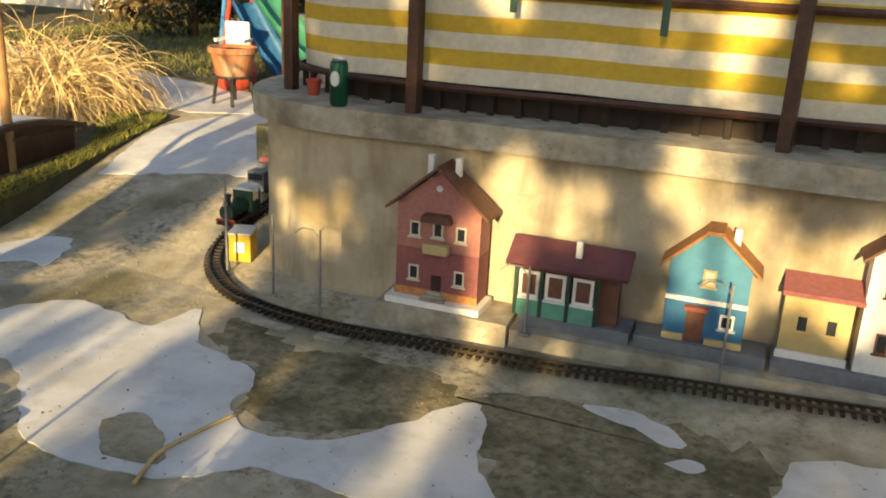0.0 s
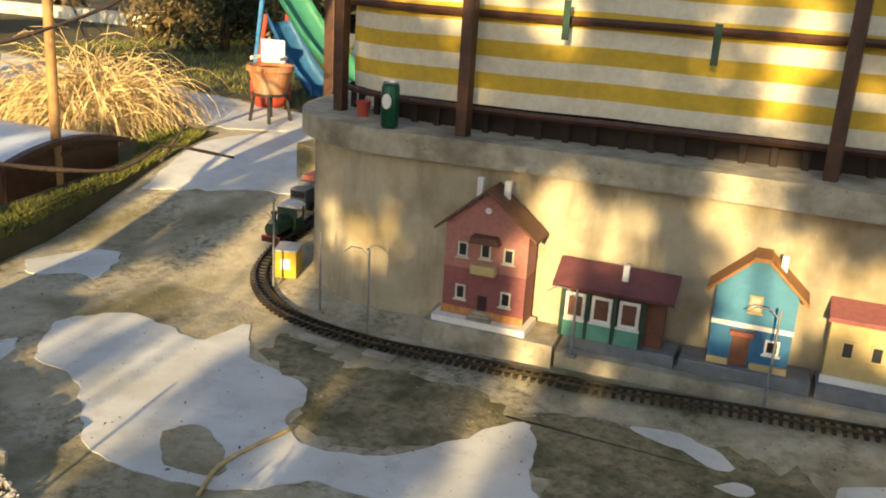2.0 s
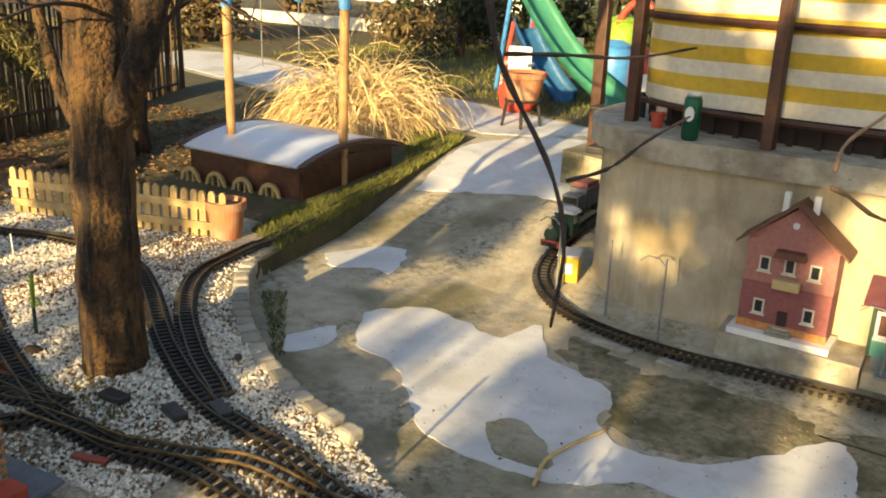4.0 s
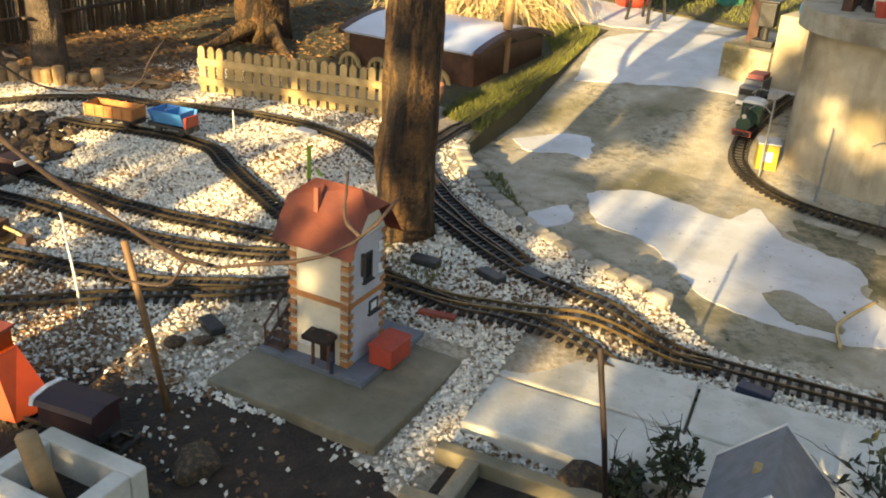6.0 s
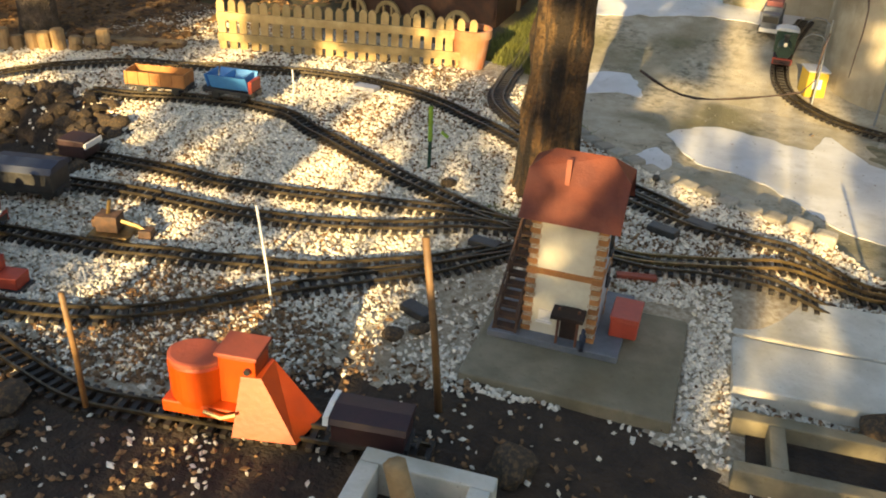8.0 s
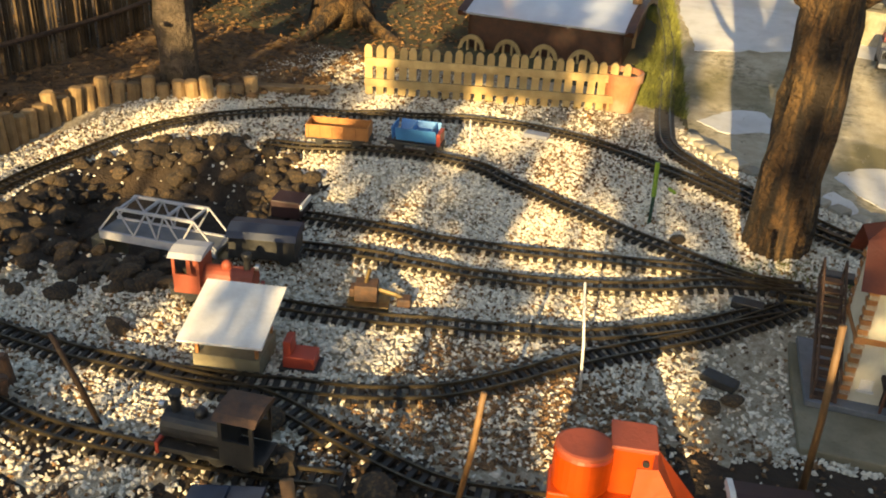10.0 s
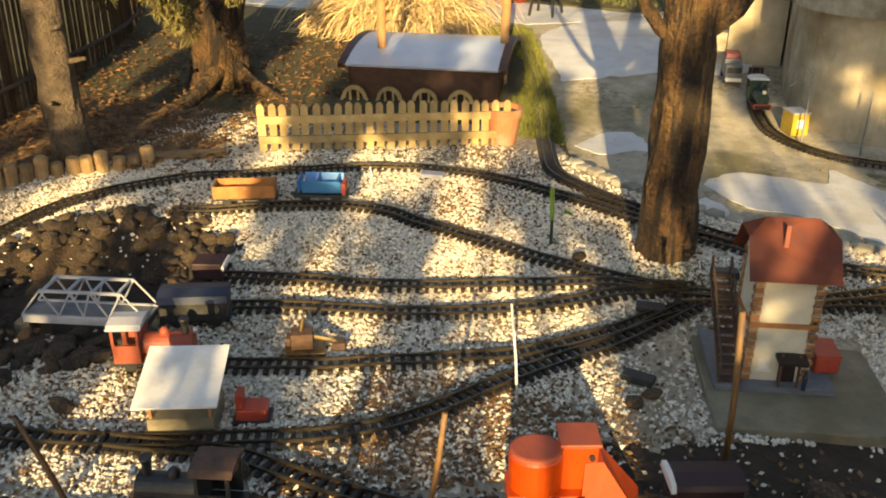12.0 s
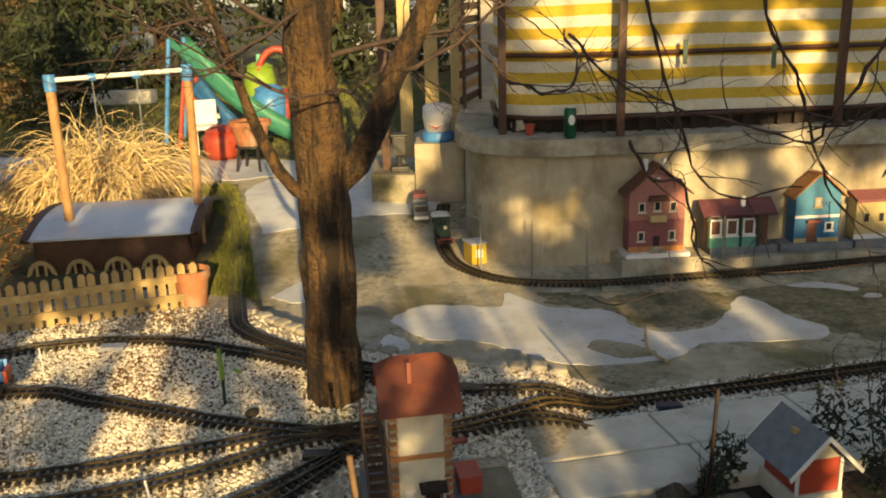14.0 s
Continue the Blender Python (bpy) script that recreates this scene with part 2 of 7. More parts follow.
M_REED = mat("reed_screen", (0.10, 0.06, 0.028), (0.055, 0.034, 0.016), 0.85, 14, 0.4, island=0.5)
M_LOG = mat("log_edging", (0.32, 0.21, 0.10), (0.20, 0.12, 0.05), 0.85, 16, 0.4, obj=0.3)
M_CANG = mat("can_green", (0.01, 0.07, 0.035), (0.012, 0.09, 0.045), 0.3, 20, 0.0, metal=0.5)
M_ALU = mat("aluminium", (0.62, 0.62, 0.62), (0.5, 0.5, 0.5), 0.3, 20, 0.0, metal=0.9)
M_HOUSE = mat("house_plaster", (0.40, 0.36, 0.30), (0.33, 0.30, 0.25), 0.9, 6, 0.2)
for m_ in (M_CLOTHY, M_CLOTHW):
    stain(m_, (0.30, 0.21, 0.10), 6, (0.52, 0.78), (1, 1, 0.5), amount=0.45)
stain(M_RIM, (0.10, 0.08, 0.05), 50, (0.60, 0.70), amount=0.7)
stain(M_LITTER, (0.30, 0.15, 0.05), 60, (0.58, 0.68), amount=0.7)



# ---------- mesh helpers ----------
def part(name, bm, material, parent=None, label="", smooth=False):
    me = bpy.data.meshes.new(name)
    bmesh.ops.recalc_face_normals(bm, faces=bm.faces)
    bm.to_mesh(me)
    bm.free()
    me.materials.append(material)
    if smooth:
        for p in me.polygons:
            p.use_smooth = True
    ob = new(name, me)
    ob.parent = parent
    if label:
        tagged(ob, label)
    return ob


def shared(name, me, m, parent):
    ob = new(name, me)
    ob.parent = parent
    ob.matrix_basis = m
    return ob


def thing(name, x, y, z, turn, label, category, group="", kind=""):
    ob = new(name)
    ob.empty_display_size = 0.05
    ob.matrix_basis = pose(x, y, z, 0, 0, turn)
    return tagged(ob, label, category, group, kind)


def raw(name, verts, faces, material, parent=None, label="", smooth=False):
    me = bpy.data.meshes.new(name)
    me.from_pydata([tuple(v) for v in verts], [], faces)
    me.materials.append(material)
    if smooth:
        for p in me.polygons:
            p.use_smooth = True
    ob = new(name, me)
    ob.parent = parent
    if label:
        tagged(ob, label)
    return ob


def box(bm, x0, x1, y0, y1, z0, z1, bevel=0.0, m=None):
    t = bmesh.new()
    bmesh.ops.create_cube(t, size=1, matrix=Matrix.Translation(((x0 + x1) / 2, (y0 + y1) / 2, (z0 + z1) / 2)) @ Matrix.Diagonal((x1 - x0, y1 - y0, z1 - z0, 1)))
    if bevel:
        bmesh.ops.bevel(t, geom=t.edges[:], offset=bevel, segments=2, affect="EDGES", profile=0.6)
    return join(bm, t, m)


def join(bm, t, m=None):
    if m is not None:
        t.transform(m)
    me = bpy.data.meshes.new("tmp")
    t.to_mesh(me)
    t.free()
    bm.from_mesh(me)
    bpy.data.meshes.remove(me)
    return bm


def cyl(bm, r0, r1, z0, z1, seg=16, m=None, x=0, y=0, bevel=0.0):
    t = bmesh.new()
    bmesh.ops.create_cone(t, cap_ends=True, segments=seg, radius1=r0, radius2=r1, depth=z1 - z0, matrix=Matrix.Translation((x, y, (z0 + z1) / 2)))
    if bevel:
        bmesh.ops.bevel(t, geom=[e for e in t.edges if len(e.link_faces) == 2 and any(len(f.verts) > 4 for f in e.link_faces)], offset=bevel, segments=2, affect="EDGES")
    return join(bm, t, m)


def prism(bm, pts, y0, y1, m=None):
    """An outline in x and z, drawn out from y0 to y1."""
    a = [bm.verts.new((m @ Vector((x, y0, z))) if m else (x, y0, z)) for x, z in pts]
    b = [bm.verts.new((m @ Vector((x, y1, z))) if m else (x, y1, z)) for x, z in pts]
    bm.faces.new(a)
    bm.faces.new(b[::-1])
    for i in range(len(pts)):
        j = (i + 1) % len(pts)
        bm.faces.new((a[j], a[i], b[i], b[j]))
    return bm


def slab(bm, pts, z0, z1):
    """An outline in x and y, drawn up from z0 to z1."""
    a = [bm.verts.new((x, y, z0)) for x, y in pts]
    b = [bm.verts.new((x, y, z1)) for x, y in pts]
    bm.faces.new(a[::-1])
    bm.faces.new(b)
    for i in range(len(pts)):
        j = (i + 1) % len(pts)
        bm.faces.new((a[i], a[j], b[j], b[i]))
    return bm


def lathe(bm, prof, seg=24, m=None, squash=1.0):
    rings = []
    for r, z in prof:
        rings.append([bm.verts.new((m or Matrix()) @ Vector((r * math.cos(2 * math.pi * i / seg), squash * r * math.sin(2 * math.pi * i / seg), z))) for i in range(seg)])
    for a, b in zip(rings, rings[1:]):
        for i in range(seg):
            bm.faces.new((a[i], a[(i + 1) % seg], b[(i + 1) % seg], b[i]))
    bm.faces.new(rings[0][::-1])
    bm.faces.new(rings[-1])
    return bm


def tube(bm, pts, radii, seg=8, wob=0.0):
    """A bent round limb through points, tapering."""
    pts = [Vector(p) for p in pts]
    if isinstance(radii, (int, float)):
        radii = [radii] * len(pts)
    rings = []
    for i, p in enumerate(pts):
        d = (pts[min(i + 1, len(pts) - 1)] - pts[max(i - 1, 0)]).normalized()
        u = d.cross(Vector((0.31, 0.87, 0.38))).normalized()
        v = d.cross(u)
        rings.append([bm.verts.new(p + (u * math.cos(a) + v * math.sin(a)) * radii[i] * (1 + wob * noise.noise(p * 6 + Vector((3 * math.cos(a), 3 * math.sin(a), i * 0.4))))) for a in [2 * math.pi * k / seg for k in range(seg)]])
    for a, b in zip(rings, rings[1:]):
        for i in range(seg):
            bm.faces.new((a[i], a[(i + 1) % seg], b[(i + 1) % seg], b[i]))
    bm.faces.new(rings[0][::-1])
    bm.faces.new(rings[-1])
    return bm


def spline(pts, step):
    """Even points along a smooth curve through control points, in the plan."""
    p = [np.array(q, float) for q in pts]
    p = [2 * p[0] - p[1]] + p + [2 * p[-1] - p[-2]]
    fine = []
    for i in range(1, len(p) - 2):
        for t in np.linspace(0, 1, 40, endpoint=False):
            fine.append(0.5 * (2 * p[i] + (p[i + 1] - p[i - 1]) * t + (2 * p[i - 1] - 5 * p[i] + 4 * p[i + 1] - p[i + 2]) * t * t + (3 * p[i] - p[i - 1] - 3 * p[i + 1] + p[i + 2]) * t ** 3))
    fine.append(p[-2])
    fine = np.array(fine)
    s = np.concatenate([[0], np.cumsum(np.linalg.norm(np.diff(fine, axis=0), axis=1))])
    n = max(2, int(s[-1] / step))
    at = np.linspace(0, s[-1], n + 1)
    return np.stack([np.interp(at, s, fine[:, k]) for k in range(fine.shape[1])], 1)


def smooth(a, b, v):
    u = min(1.0, max(0.0, (v - a) / (b - a)))
    return u * u * (3 - 2 * u)


def inside(x, y, poly):
    c = False
    for i in range(len(poly)):
        (x1, y1), (x2, y2) = poly[i], poly[i - 1]
        if (y1 > y) != (y2 > y) and x < (x2 - x1) * (y - y1) / (y2 - y1) + x1:
            c = not c
    return c


def inside_np(X, Y, poly):
    c = np.zeros(X.shape, bool)
    for i in range(len(poly)):
        (x1, y1), (x2, y2) = poly[i], poly[i - 1]
        if y1 == y2:
            continue
        c ^= ((y1 > Y) != (y2 > Y)) & (X < (x2 - x1) * (Y - y1) / (y2 - y1) + x1)
    return c


# ---------- ground ----------
PIT = (-3.95, 1.62)


def bed(x, y):
    """Height of the gravel yard."""
    z = 0.02 + 0.07 * smooth(1.7, 2.5, y) + 0.012 * noise.noise((x * 1.7, y * 1.7, 0)) + 0.006 * noise.noise((x * 6, y * 6, 3))
    d = math.hypot((x - PIT[0]) / 0.42, (y - PIT[1]) / 0.36)
    z -= 0.16 * (1 - smooth(0.5, 1.05, d))
    if x > -1.35:
        z = z + (0.005 - z) * smooth(-1.35, -1.05, x)
    return z


def rise(y):
    """Height of the paving, which climbs towards the back of the garden."""
    return float(np.interp(y, [4.05, 4.3, 4.6, 4.95, 5.4, 6.2, 7.3, 9.0], [0, 0.03, 0.085, 0.15, 0.195, 0.215, 0.25, 0.27]))


def verge(y):
    return float(np.interp(y, [3.35, 4.0, 4.8, 5.5, 6.2], [0.07, 0.105, 0.16, 0.205, 0.225]))


def lift(bm, up=rise):
    for y in (3.6, 4.0, 4.05, 4.3, 4.6, 4.95, 5.4, 6.2, 7.3, 9.0):
        bmesh.ops.bisect_plane(bm, geom=bm.verts[:] + bm.edges[:] + bm.faces[:], plane_co=(0, y, 0), plane_no=(0, 1, 0))
    for v in bm.verts:
        v.co.z += up(v.co.y)
    return bm


KERB = [(-2.62, 3.34), (-2.53, 3.24), (-2.24, 3.03), (-1.97, 2.89), (-1.72, 2.80), (-1.53, 2.75), (-1.38, 2.73), (-1.22, 2.73)]
YARD_EDGE = KERB + [(-1.0, 2.70), (-0.6, 2.84), (0.04, 3.06), (1.2, 3.46), (3.0, 4.05)]
YARD = YARD_EDGE + [(3.0, -2.0), (-6.0, -2.0), (-6.0, 3.3), (-4.2, 3.45), (-3.1, 3.75), (-2.75, 3.6)]
ROAD_L = [(-2.62, 3.34), (-2.74, 3.66), (-3.02, 4.44), (-3.2, 4.95), (-3.42, 5.5), (-3.5, 5.75)]
PAVE = YARD_EDGE + [(3.0, 9.0), (-2.2, 9.0), (-2.75, 6.6), (-5.6, 6.9), (-9.0, 7.2), (-9.0, 6.0), (-5.6, 5.75), (-3.5, 5.72)] + ROAD_L[::-1][1:]

bm = bmesh.new()
slab(bm, [(-400, -400), (400, -400), (400, 400), (-400, 400)], -0.3, -0.07)
tagged(part("ground", bm, M_SOIL), "dark bare garden soil", "ground", kind="structure")

gx, gy = np.arange(-6.0, 3.01, 0.027), np.arange(-2.0, 3.81, 0.027)
GX, GY = np.meshgrid(gx, gy)
mask = inside_np(GX, GY, YARD)
ZS = np.array([[bed(a, b) for a in gx] for b in gy])
ZS[~mask] = -0.06
vv = np.stack([GX.ravel(), GY.ravel(), ZS.ravel()], 1)
nx = len(gx)
ff = [(r * nx + q, r * nx + q + 1, (r + 1) * nx + q + 1, (r + 1) * nx + q) for r in range(len(gy) - 1) for q in range(nx - 1)]
gb = raw("gravel_bed", vv, ff, M_GRAVBED, smooth=True)
gb.data.materials.append(M_SOIL)
for p in gb.data.polygons:
    cx_, cy_ = p.center.x, p.center.y
    w_ = 0.16 * noise.noise((cx_ * 3, cy_ * 3, 4)) + 0.16 * noise.noise((cx_ * 13, cy_ * 13, 8)) + 0.08 * noise.noise((cx_ * 37, cy_ * 37, 8))
    if (cx_ > -2.75 and cy_ + 0.5 * w_ < (1.02 if cx_ < -2.1 else 1.32) + 0.30 * min(max((cx_ + 2.1) / 0.5, 0), 1)) or cy_ + w_ < 0.62 or (cx_ > -0.95 and cy_ < 2.2) or math.hypot(cx_ - PIT[0], cy_ - PIT[1]) < 0.56 + w_:
        p.material_index = 1
tagged(gb, "dusty bed of pale gravel and soil", "ground", kind="structure")

bm = bmesh.new()
slab(bm, PAVE, -0.12, 0.0)
lift(bm)
tagged(part("pavement", bm, M_PAVE), "stained tan concrete yard floor with mossy patches", "pavement", kind="structure")

bm = bmesh.new()
slab(bm, ROAD_L + [(-5.6, 5.78), (-9.0, 6.0), (-9.0, 3.0), (-6.0, 3.3), (-4.2, 3.43), (-3.1, 3.73), (-2.76, 3.6)], -0.20, 0.0)
lift(bm, verge)
tagged(part("verge_lawn", bm, M_LAWN), "patchy grass verge beside the path", "ground", kind="structure")
bm = bmesh.new()
slab(bm, [(-2.75, 6.6), (-5.6, 6.9), (-9.0, 7.2), (-60, 9), (-60, 80), (60, 80), (60, 9.0), (-2.2, 9.0)], -0.12, 0.012)
lift(bm)
tagged(part("back_lawn", bm, M_LAWN), "sunlit winter lawn behind the path", "ground", kind="structure")


def blob_outline(pts, wob, step=0.03, seed=0):
    out = []
    for x, y in spline(pts + [pts[0]], step)[:-1]:
        out.append((x + wob * noise.noise((x * 14, y * 14, seed)), y + wob * noise.noise((x * 14, y * 14, seed + 9))))
    return out


def skim(name, pts, label, wob=0.025, z=0.0035, hole=None):
    bm = bmesh.new()
    slab(bm, blob_outline(pts, wob, seed=len(pts)), -0.01, z)
    lift(bm)
    return tagged(part(name, bm, M_SKIM), label, "cement patch", kind="structure")


for pts, mz, lab in (([(-0.45, 3.74), (-0.25, 3.98), (0.2, 4.06), (0.5, 4.04), (0.56, 3.7), (0.44, 3.4), (0.15, 3.28), (-0.03, 3.42), (-0.16, 3.62)], 0.0022, "dark mossy stretch of concrete by the track"),
                 ([(-1.30, 3.92), (-1.02, 3.86), (-0.72, 3.92), (-0.45, 3.95), (-0.4, 3.72), (-0.56, 3.5), (-0.82, 3.42), (-0.98, 3.62), (-1.28, 3.74)], 0.0010, "damp mossy stretch of concrete by the track")):
    bm = bmesh.new()
    slab(bm, blob_outline(pts, 0.07, seed=3), -0.01, mz)
    lift(bm)
    tagged(part("moss_patch", bm, M_MOSS), lab, "moss patch", kind="structure")
skim("cement_patch", [(-2.03, 3.47), (-1.99, 3.62), (-1.86, 3.71), (-1.68, 3.69), (-1.53, 3.68), (-1.50, 3.80), (-1.50, 3.90), (-1.38, 3.80), (-1.31, 3.70), (-1.08, 3.66), (-0.95, 3.60), (-0.90, 3.44),
                      (-0.80, 3.36), (-0.60, 3.40), (-0.48, 3.53), (-0.40, 3.70), (-0.33, 3.86), (-0.24, 3.80), (-0.17, 3.60), (-0.04, 3.44), (-0.10, 3.30), (-0.40, 3.26), (-0.62, 3.22), (-0.78, 3.06), (-1.02, 2.98), (-1.22, 2.99), (-1.40, 3.10), (-1.58, 3.22), (-1.85, 3.27)],
     "pale smooth cement skim coat with ragged edge")
bm = bmesh.new()
slab(bm, blob_outline([(-1.13, 3.16), (-1.08, 3.24), (-0.98, 3.22), (-0.88, 3.17), (-0.84, 3.10), (-0.93, 3.05), (-1.02, 3.07)], 0.02), 0.0, 0.0065)
tagged(part("bare_patch", bm, M_PAVE), "worn hole in the cement skim", "cement patch", kind="structure")
skim("cement_patch", [(-2.72, 3.82), (-2.62, 4.08), (-2.47, 4.12), (-2.37, 3.99), (-2.30, 3.86), (-2.42, 3.86), (-2.55, 3.74)], "small pale cement patch on the yard floor")
skim("cement_patch", [(-2.06, 3.12), (-2.02, 3.3), (-1.9, 3.18), (-1.96, 3.02)], "small pale cement patch beside the kerb", 0.02)
skim("cement_patch", [(-3.02, 4.72), (-2.35, 5.0), (-2.1, 5.02), (-1.95, 5.2), (-2.0, 5.6), (-2.3, 6.3), (-2.7, 6.5), (-3.0, 6.45), (-3.38, 5.62)], "large pale cement screed on the path", 0.03)
skim("cement_patch", [(-0.04, 4.04), (0.08, 4.09), (0.18, 4.07), (0.29, 4.0), (0.24, 3.95), (0.14, 4.0), (0.04, 4.0)], "small pale cement patch on the yard floor", 0.02)
skim("cement_patch", [(0.27, 3.86), (0.32, 3.92), (0.38, 3.90), (0.34, 3.85)], "tiny pale cement patch on the yard floor", 0.01)
skim("cement_patch", [(0.52, 3.3), (0.56, 3.9), (0.66, 4.12), (1.6, 4.3), (2.4, 4.2), (2.2, 3.9), (1.2, 3.5)], "pale cement screed before the platform", 0.02)
skim("cement_patch", [(-3.55, 5.9), (-2.85, 6.5), (-5.4, 6.8), (-8.5, 7.0), (-8.5, 6.2), (-5.5, 5.9)], "pale concrete garden path", 0.02)


# ---------- curved concrete wall with its coping ----------
WALL = spline([(3.2, 5.06), (1.6, 4.78), (0.8, 4.63), (0.0, 4.51), (-0.6, 4.405), (-0.95, 4.33), (-1.25, 4.28), (-1.48, 4.335), (-1.63, 4.45), (-1.73, 4.66), (-1.77, 4.95), (-1.79, 5.4), (-1.81, 6.1), (-1.82, 7.2)], 0.06)


def wall_shell(pts, out, back, z0, z1, bm):
    """A band along the wall line: out metres proud of it, and back metres deep."""
    d = np.gradient(pts, axis=0)
    d /= np.linalg.norm(d, axis=1)[:, None]
    nrm = np.stack([-d[:, 1], d[:, 0]], 1)
    nrm *= -1 if nrm[0][1] > 0 else 1
    f, b = pts + nrm * out, pts - nrm * back
    v = [[bm.verts.new((*p, z)) for p in q] for q, z in ((f, z0), (f, z1), (b, z1), (b, z0))]
    for i in range(len(pts) - 1):
        for k in range(4):
            a, c = v[k], v[(k + 1) % 4]
            bm.faces.new((a[i], a[i + 1], c[i + 1], c[i]))
    bm.faces.new([q[0] for q in v])
    bm.faces.new([q[-1] for q in v][::-1])
    return bm


wall = part("wall_terrace", wall_shell(WALL, 0.0, 0.3, -0.05, 0.655, bmesh.new()), M_WALL)
tagged(wall, "curved weathered concrete terrace wall", "wall", kind="structure")
cop = wall_shell(WALL, 0.055, 0.3, 0.655, 0.745, bmesh.new())
tagged(part("coping", cop, M_RIM), "chipped concrete coping on the terrace wall", "trim", kind="structure")
bm = bmesh.new()
for _ in range(26):
    k = random.randrange(10, 60)
    box(bm, -0.03, 0.03, -0.01, 0.012, -0.008, 0.008, 0.003, pose(WALL[k][0], WALL[k][1] - 0.045, 0.665 + random.uniform(-0.004, 0.03), 0, 0, random.uniform(0, 20)))
tagged(part("coping_chips", bm, M_RIM), "broken flakes along the coping edge", "trim", kind="structure")
bm = bmesh.new()
slab(bm, [(3.2, 5.2), (0.8, 4.8), (-1.0, 4.52), (-1.36, 4.52), (-1.52, 4.72), (-1.6, 5.6), (-1.6, 7.2), (3.2, 7.2)], 0.5, 0.725)
tagged(part("terrace_floor", bm, M_SLAB), "raised concrete terrace floor", "floor", kind="structure")

# ---------- canvas screen on its timber frame ----------
SCREEN = spline([(2.6, 5.10), (1.54, 4.92), (0.32, 4.66), (-0.885, 4.40), (-1.45, 4.44), (-1.56, 4.62), (-1.62, 5.3)], 0.05)
POSTS = [(2.1, 4.99), (1.5, 4.87), (0.32, 4.62), (-0.885, 4.365), (-1.52, 4.47)]
scr = thing("canvas_screen", 0, 0, 0, 0, "yellow and white striped canvas windbreak on brown timber posts", "windbreak")
Z0, PITCH = 0.848, 0.0585
off = SCREEN + np.array([0.02, 0.06])
for k in range(22):
    bm = bmesh.new()
    za, zb = Z0 + k * PITCH, Z0 + (k + 1) * PITCH
    rows = []
    for z in (za, (za + zb) / 2, zb):
        rows.append([bm.verts.new((x, y + 0.018 * noise.noise((x * 3, z * 5, 1)), z - 0.004 * math.sin(x * 3.1) + 0.002 * math.sin(x * 11))) for x, y in off])
    for a, b in zip(rows, rows[1:]):
        for i in range(len(a) - 1):
            bm.faces.new((a[i], a[i + 1], b[i + 1], b[i]))
    part("stripe", bm, M_CLOTHW if k % 2 == 0 else M_CLOTHY, scr, "white canvas stripe" if k % 2 == 0 else "mustard yellow canvas stripe", smooth=True)
for x, y in POSTS:
    bm = bmesh.new()
    box(bm, x - 0.022, x + 0.022, y - 0.022, y + 0.022, 0.745, 2.2, 0.004)
    part("post", bm, M_WOODB, scr)
for z in (1.172, 1.62):
    bm = bmesh.new()
    tube(bm, [(x, y + 0.03, z) for x, y in SCREEN[::4]], 0.016, 6)
    part("rail", bm, M_WOODB, scr)
bm = bmesh.new()
tube(bm, [(x, y + 0.03, 0.835) for x, y in SCREEN[::3]], 0.013, 6)
part("bottom_rail", bm, M_WOODB, scr)
for x, y in SCREEN[8:90:2]:
    bm = bmesh.new()
    box(bm, x - 0.012, x + 0.012, y + 0.08, y + 0.092, 0.725, 0.85, 0.002)
    part("slat", bm, M_DARKWOOD, scr)
bm = bmesh.new()
wall_shell(SCREEN + np.array([0.02, 0.12]), 0.0, 0.02, 0.70, 0.87, bm)
part("kick_board", bm, M_DARKWOOD, scr, "dark brown board under the canvas")

# green tags hanging from the rail
for x, y, z in ((-0.55, 4.42, 1.17), (-0.07, 4.51, 1.13), (-0.42, 4.44, 1.5)):
    bm = bmesh.new()
    box(bm, x - 0.012, x + 0.012, y - 0.004, y + 0.004, z - 0.06, z + 0.07, 0.002)
    tagged(part("clothes_peg", bm, M_DKGRN), "dark green peg clipped to the screen rail", "peg", "pegs on the rail")


# ---------- kerb stones ----------
kerb = new("kerb")
tagged(kerb, "row of small grey concrete kerb stones", "kerb", kind="structure")
bm = bmesh.new()
box(bm, -0.033, 0.033, -0.032, 0.032, 0, 0.056, 0.014)
me_kerb = part("kerb_stone", bm, M_KERB, kerb)
ks = spline(KERB, 0.078)
for i in range(len(ks) - 1):
    a, b = ks[i], ks[i + 1]
    m = pose((a[0] + b[0]) / 2, (a[1] + b[1]) / 2, 0.72 * bed((a[0] + b[0]) / 2, (a[1] + b[1]) / 2 - 0.05) - 0.012 + random.uniform(-0.006, 0.006), random.uniform(-4, 4), random.uniform(-4, 4), math.degrees(math.atan2(b[1] - a[1], b[0] - a[0])) + random.uniform(-6, 6))
    if i == 0:
        me_kerb.matrix_basis = m
    else:
        shared("kerb_stone", me_kerb.data, m, kerb)


# ---------- railway tracks ----------
bm = bmesh.new()
box(bm, -0.043, 0.043, -0.0065, 0.0065, 0, 0.011)
me_sl = bpy.data.meshes.new("sleeper")
bm.to_mesh(me_sl)
bm.free()
me_sl.materials.append(M_SLEEPER)
TRACKS = []


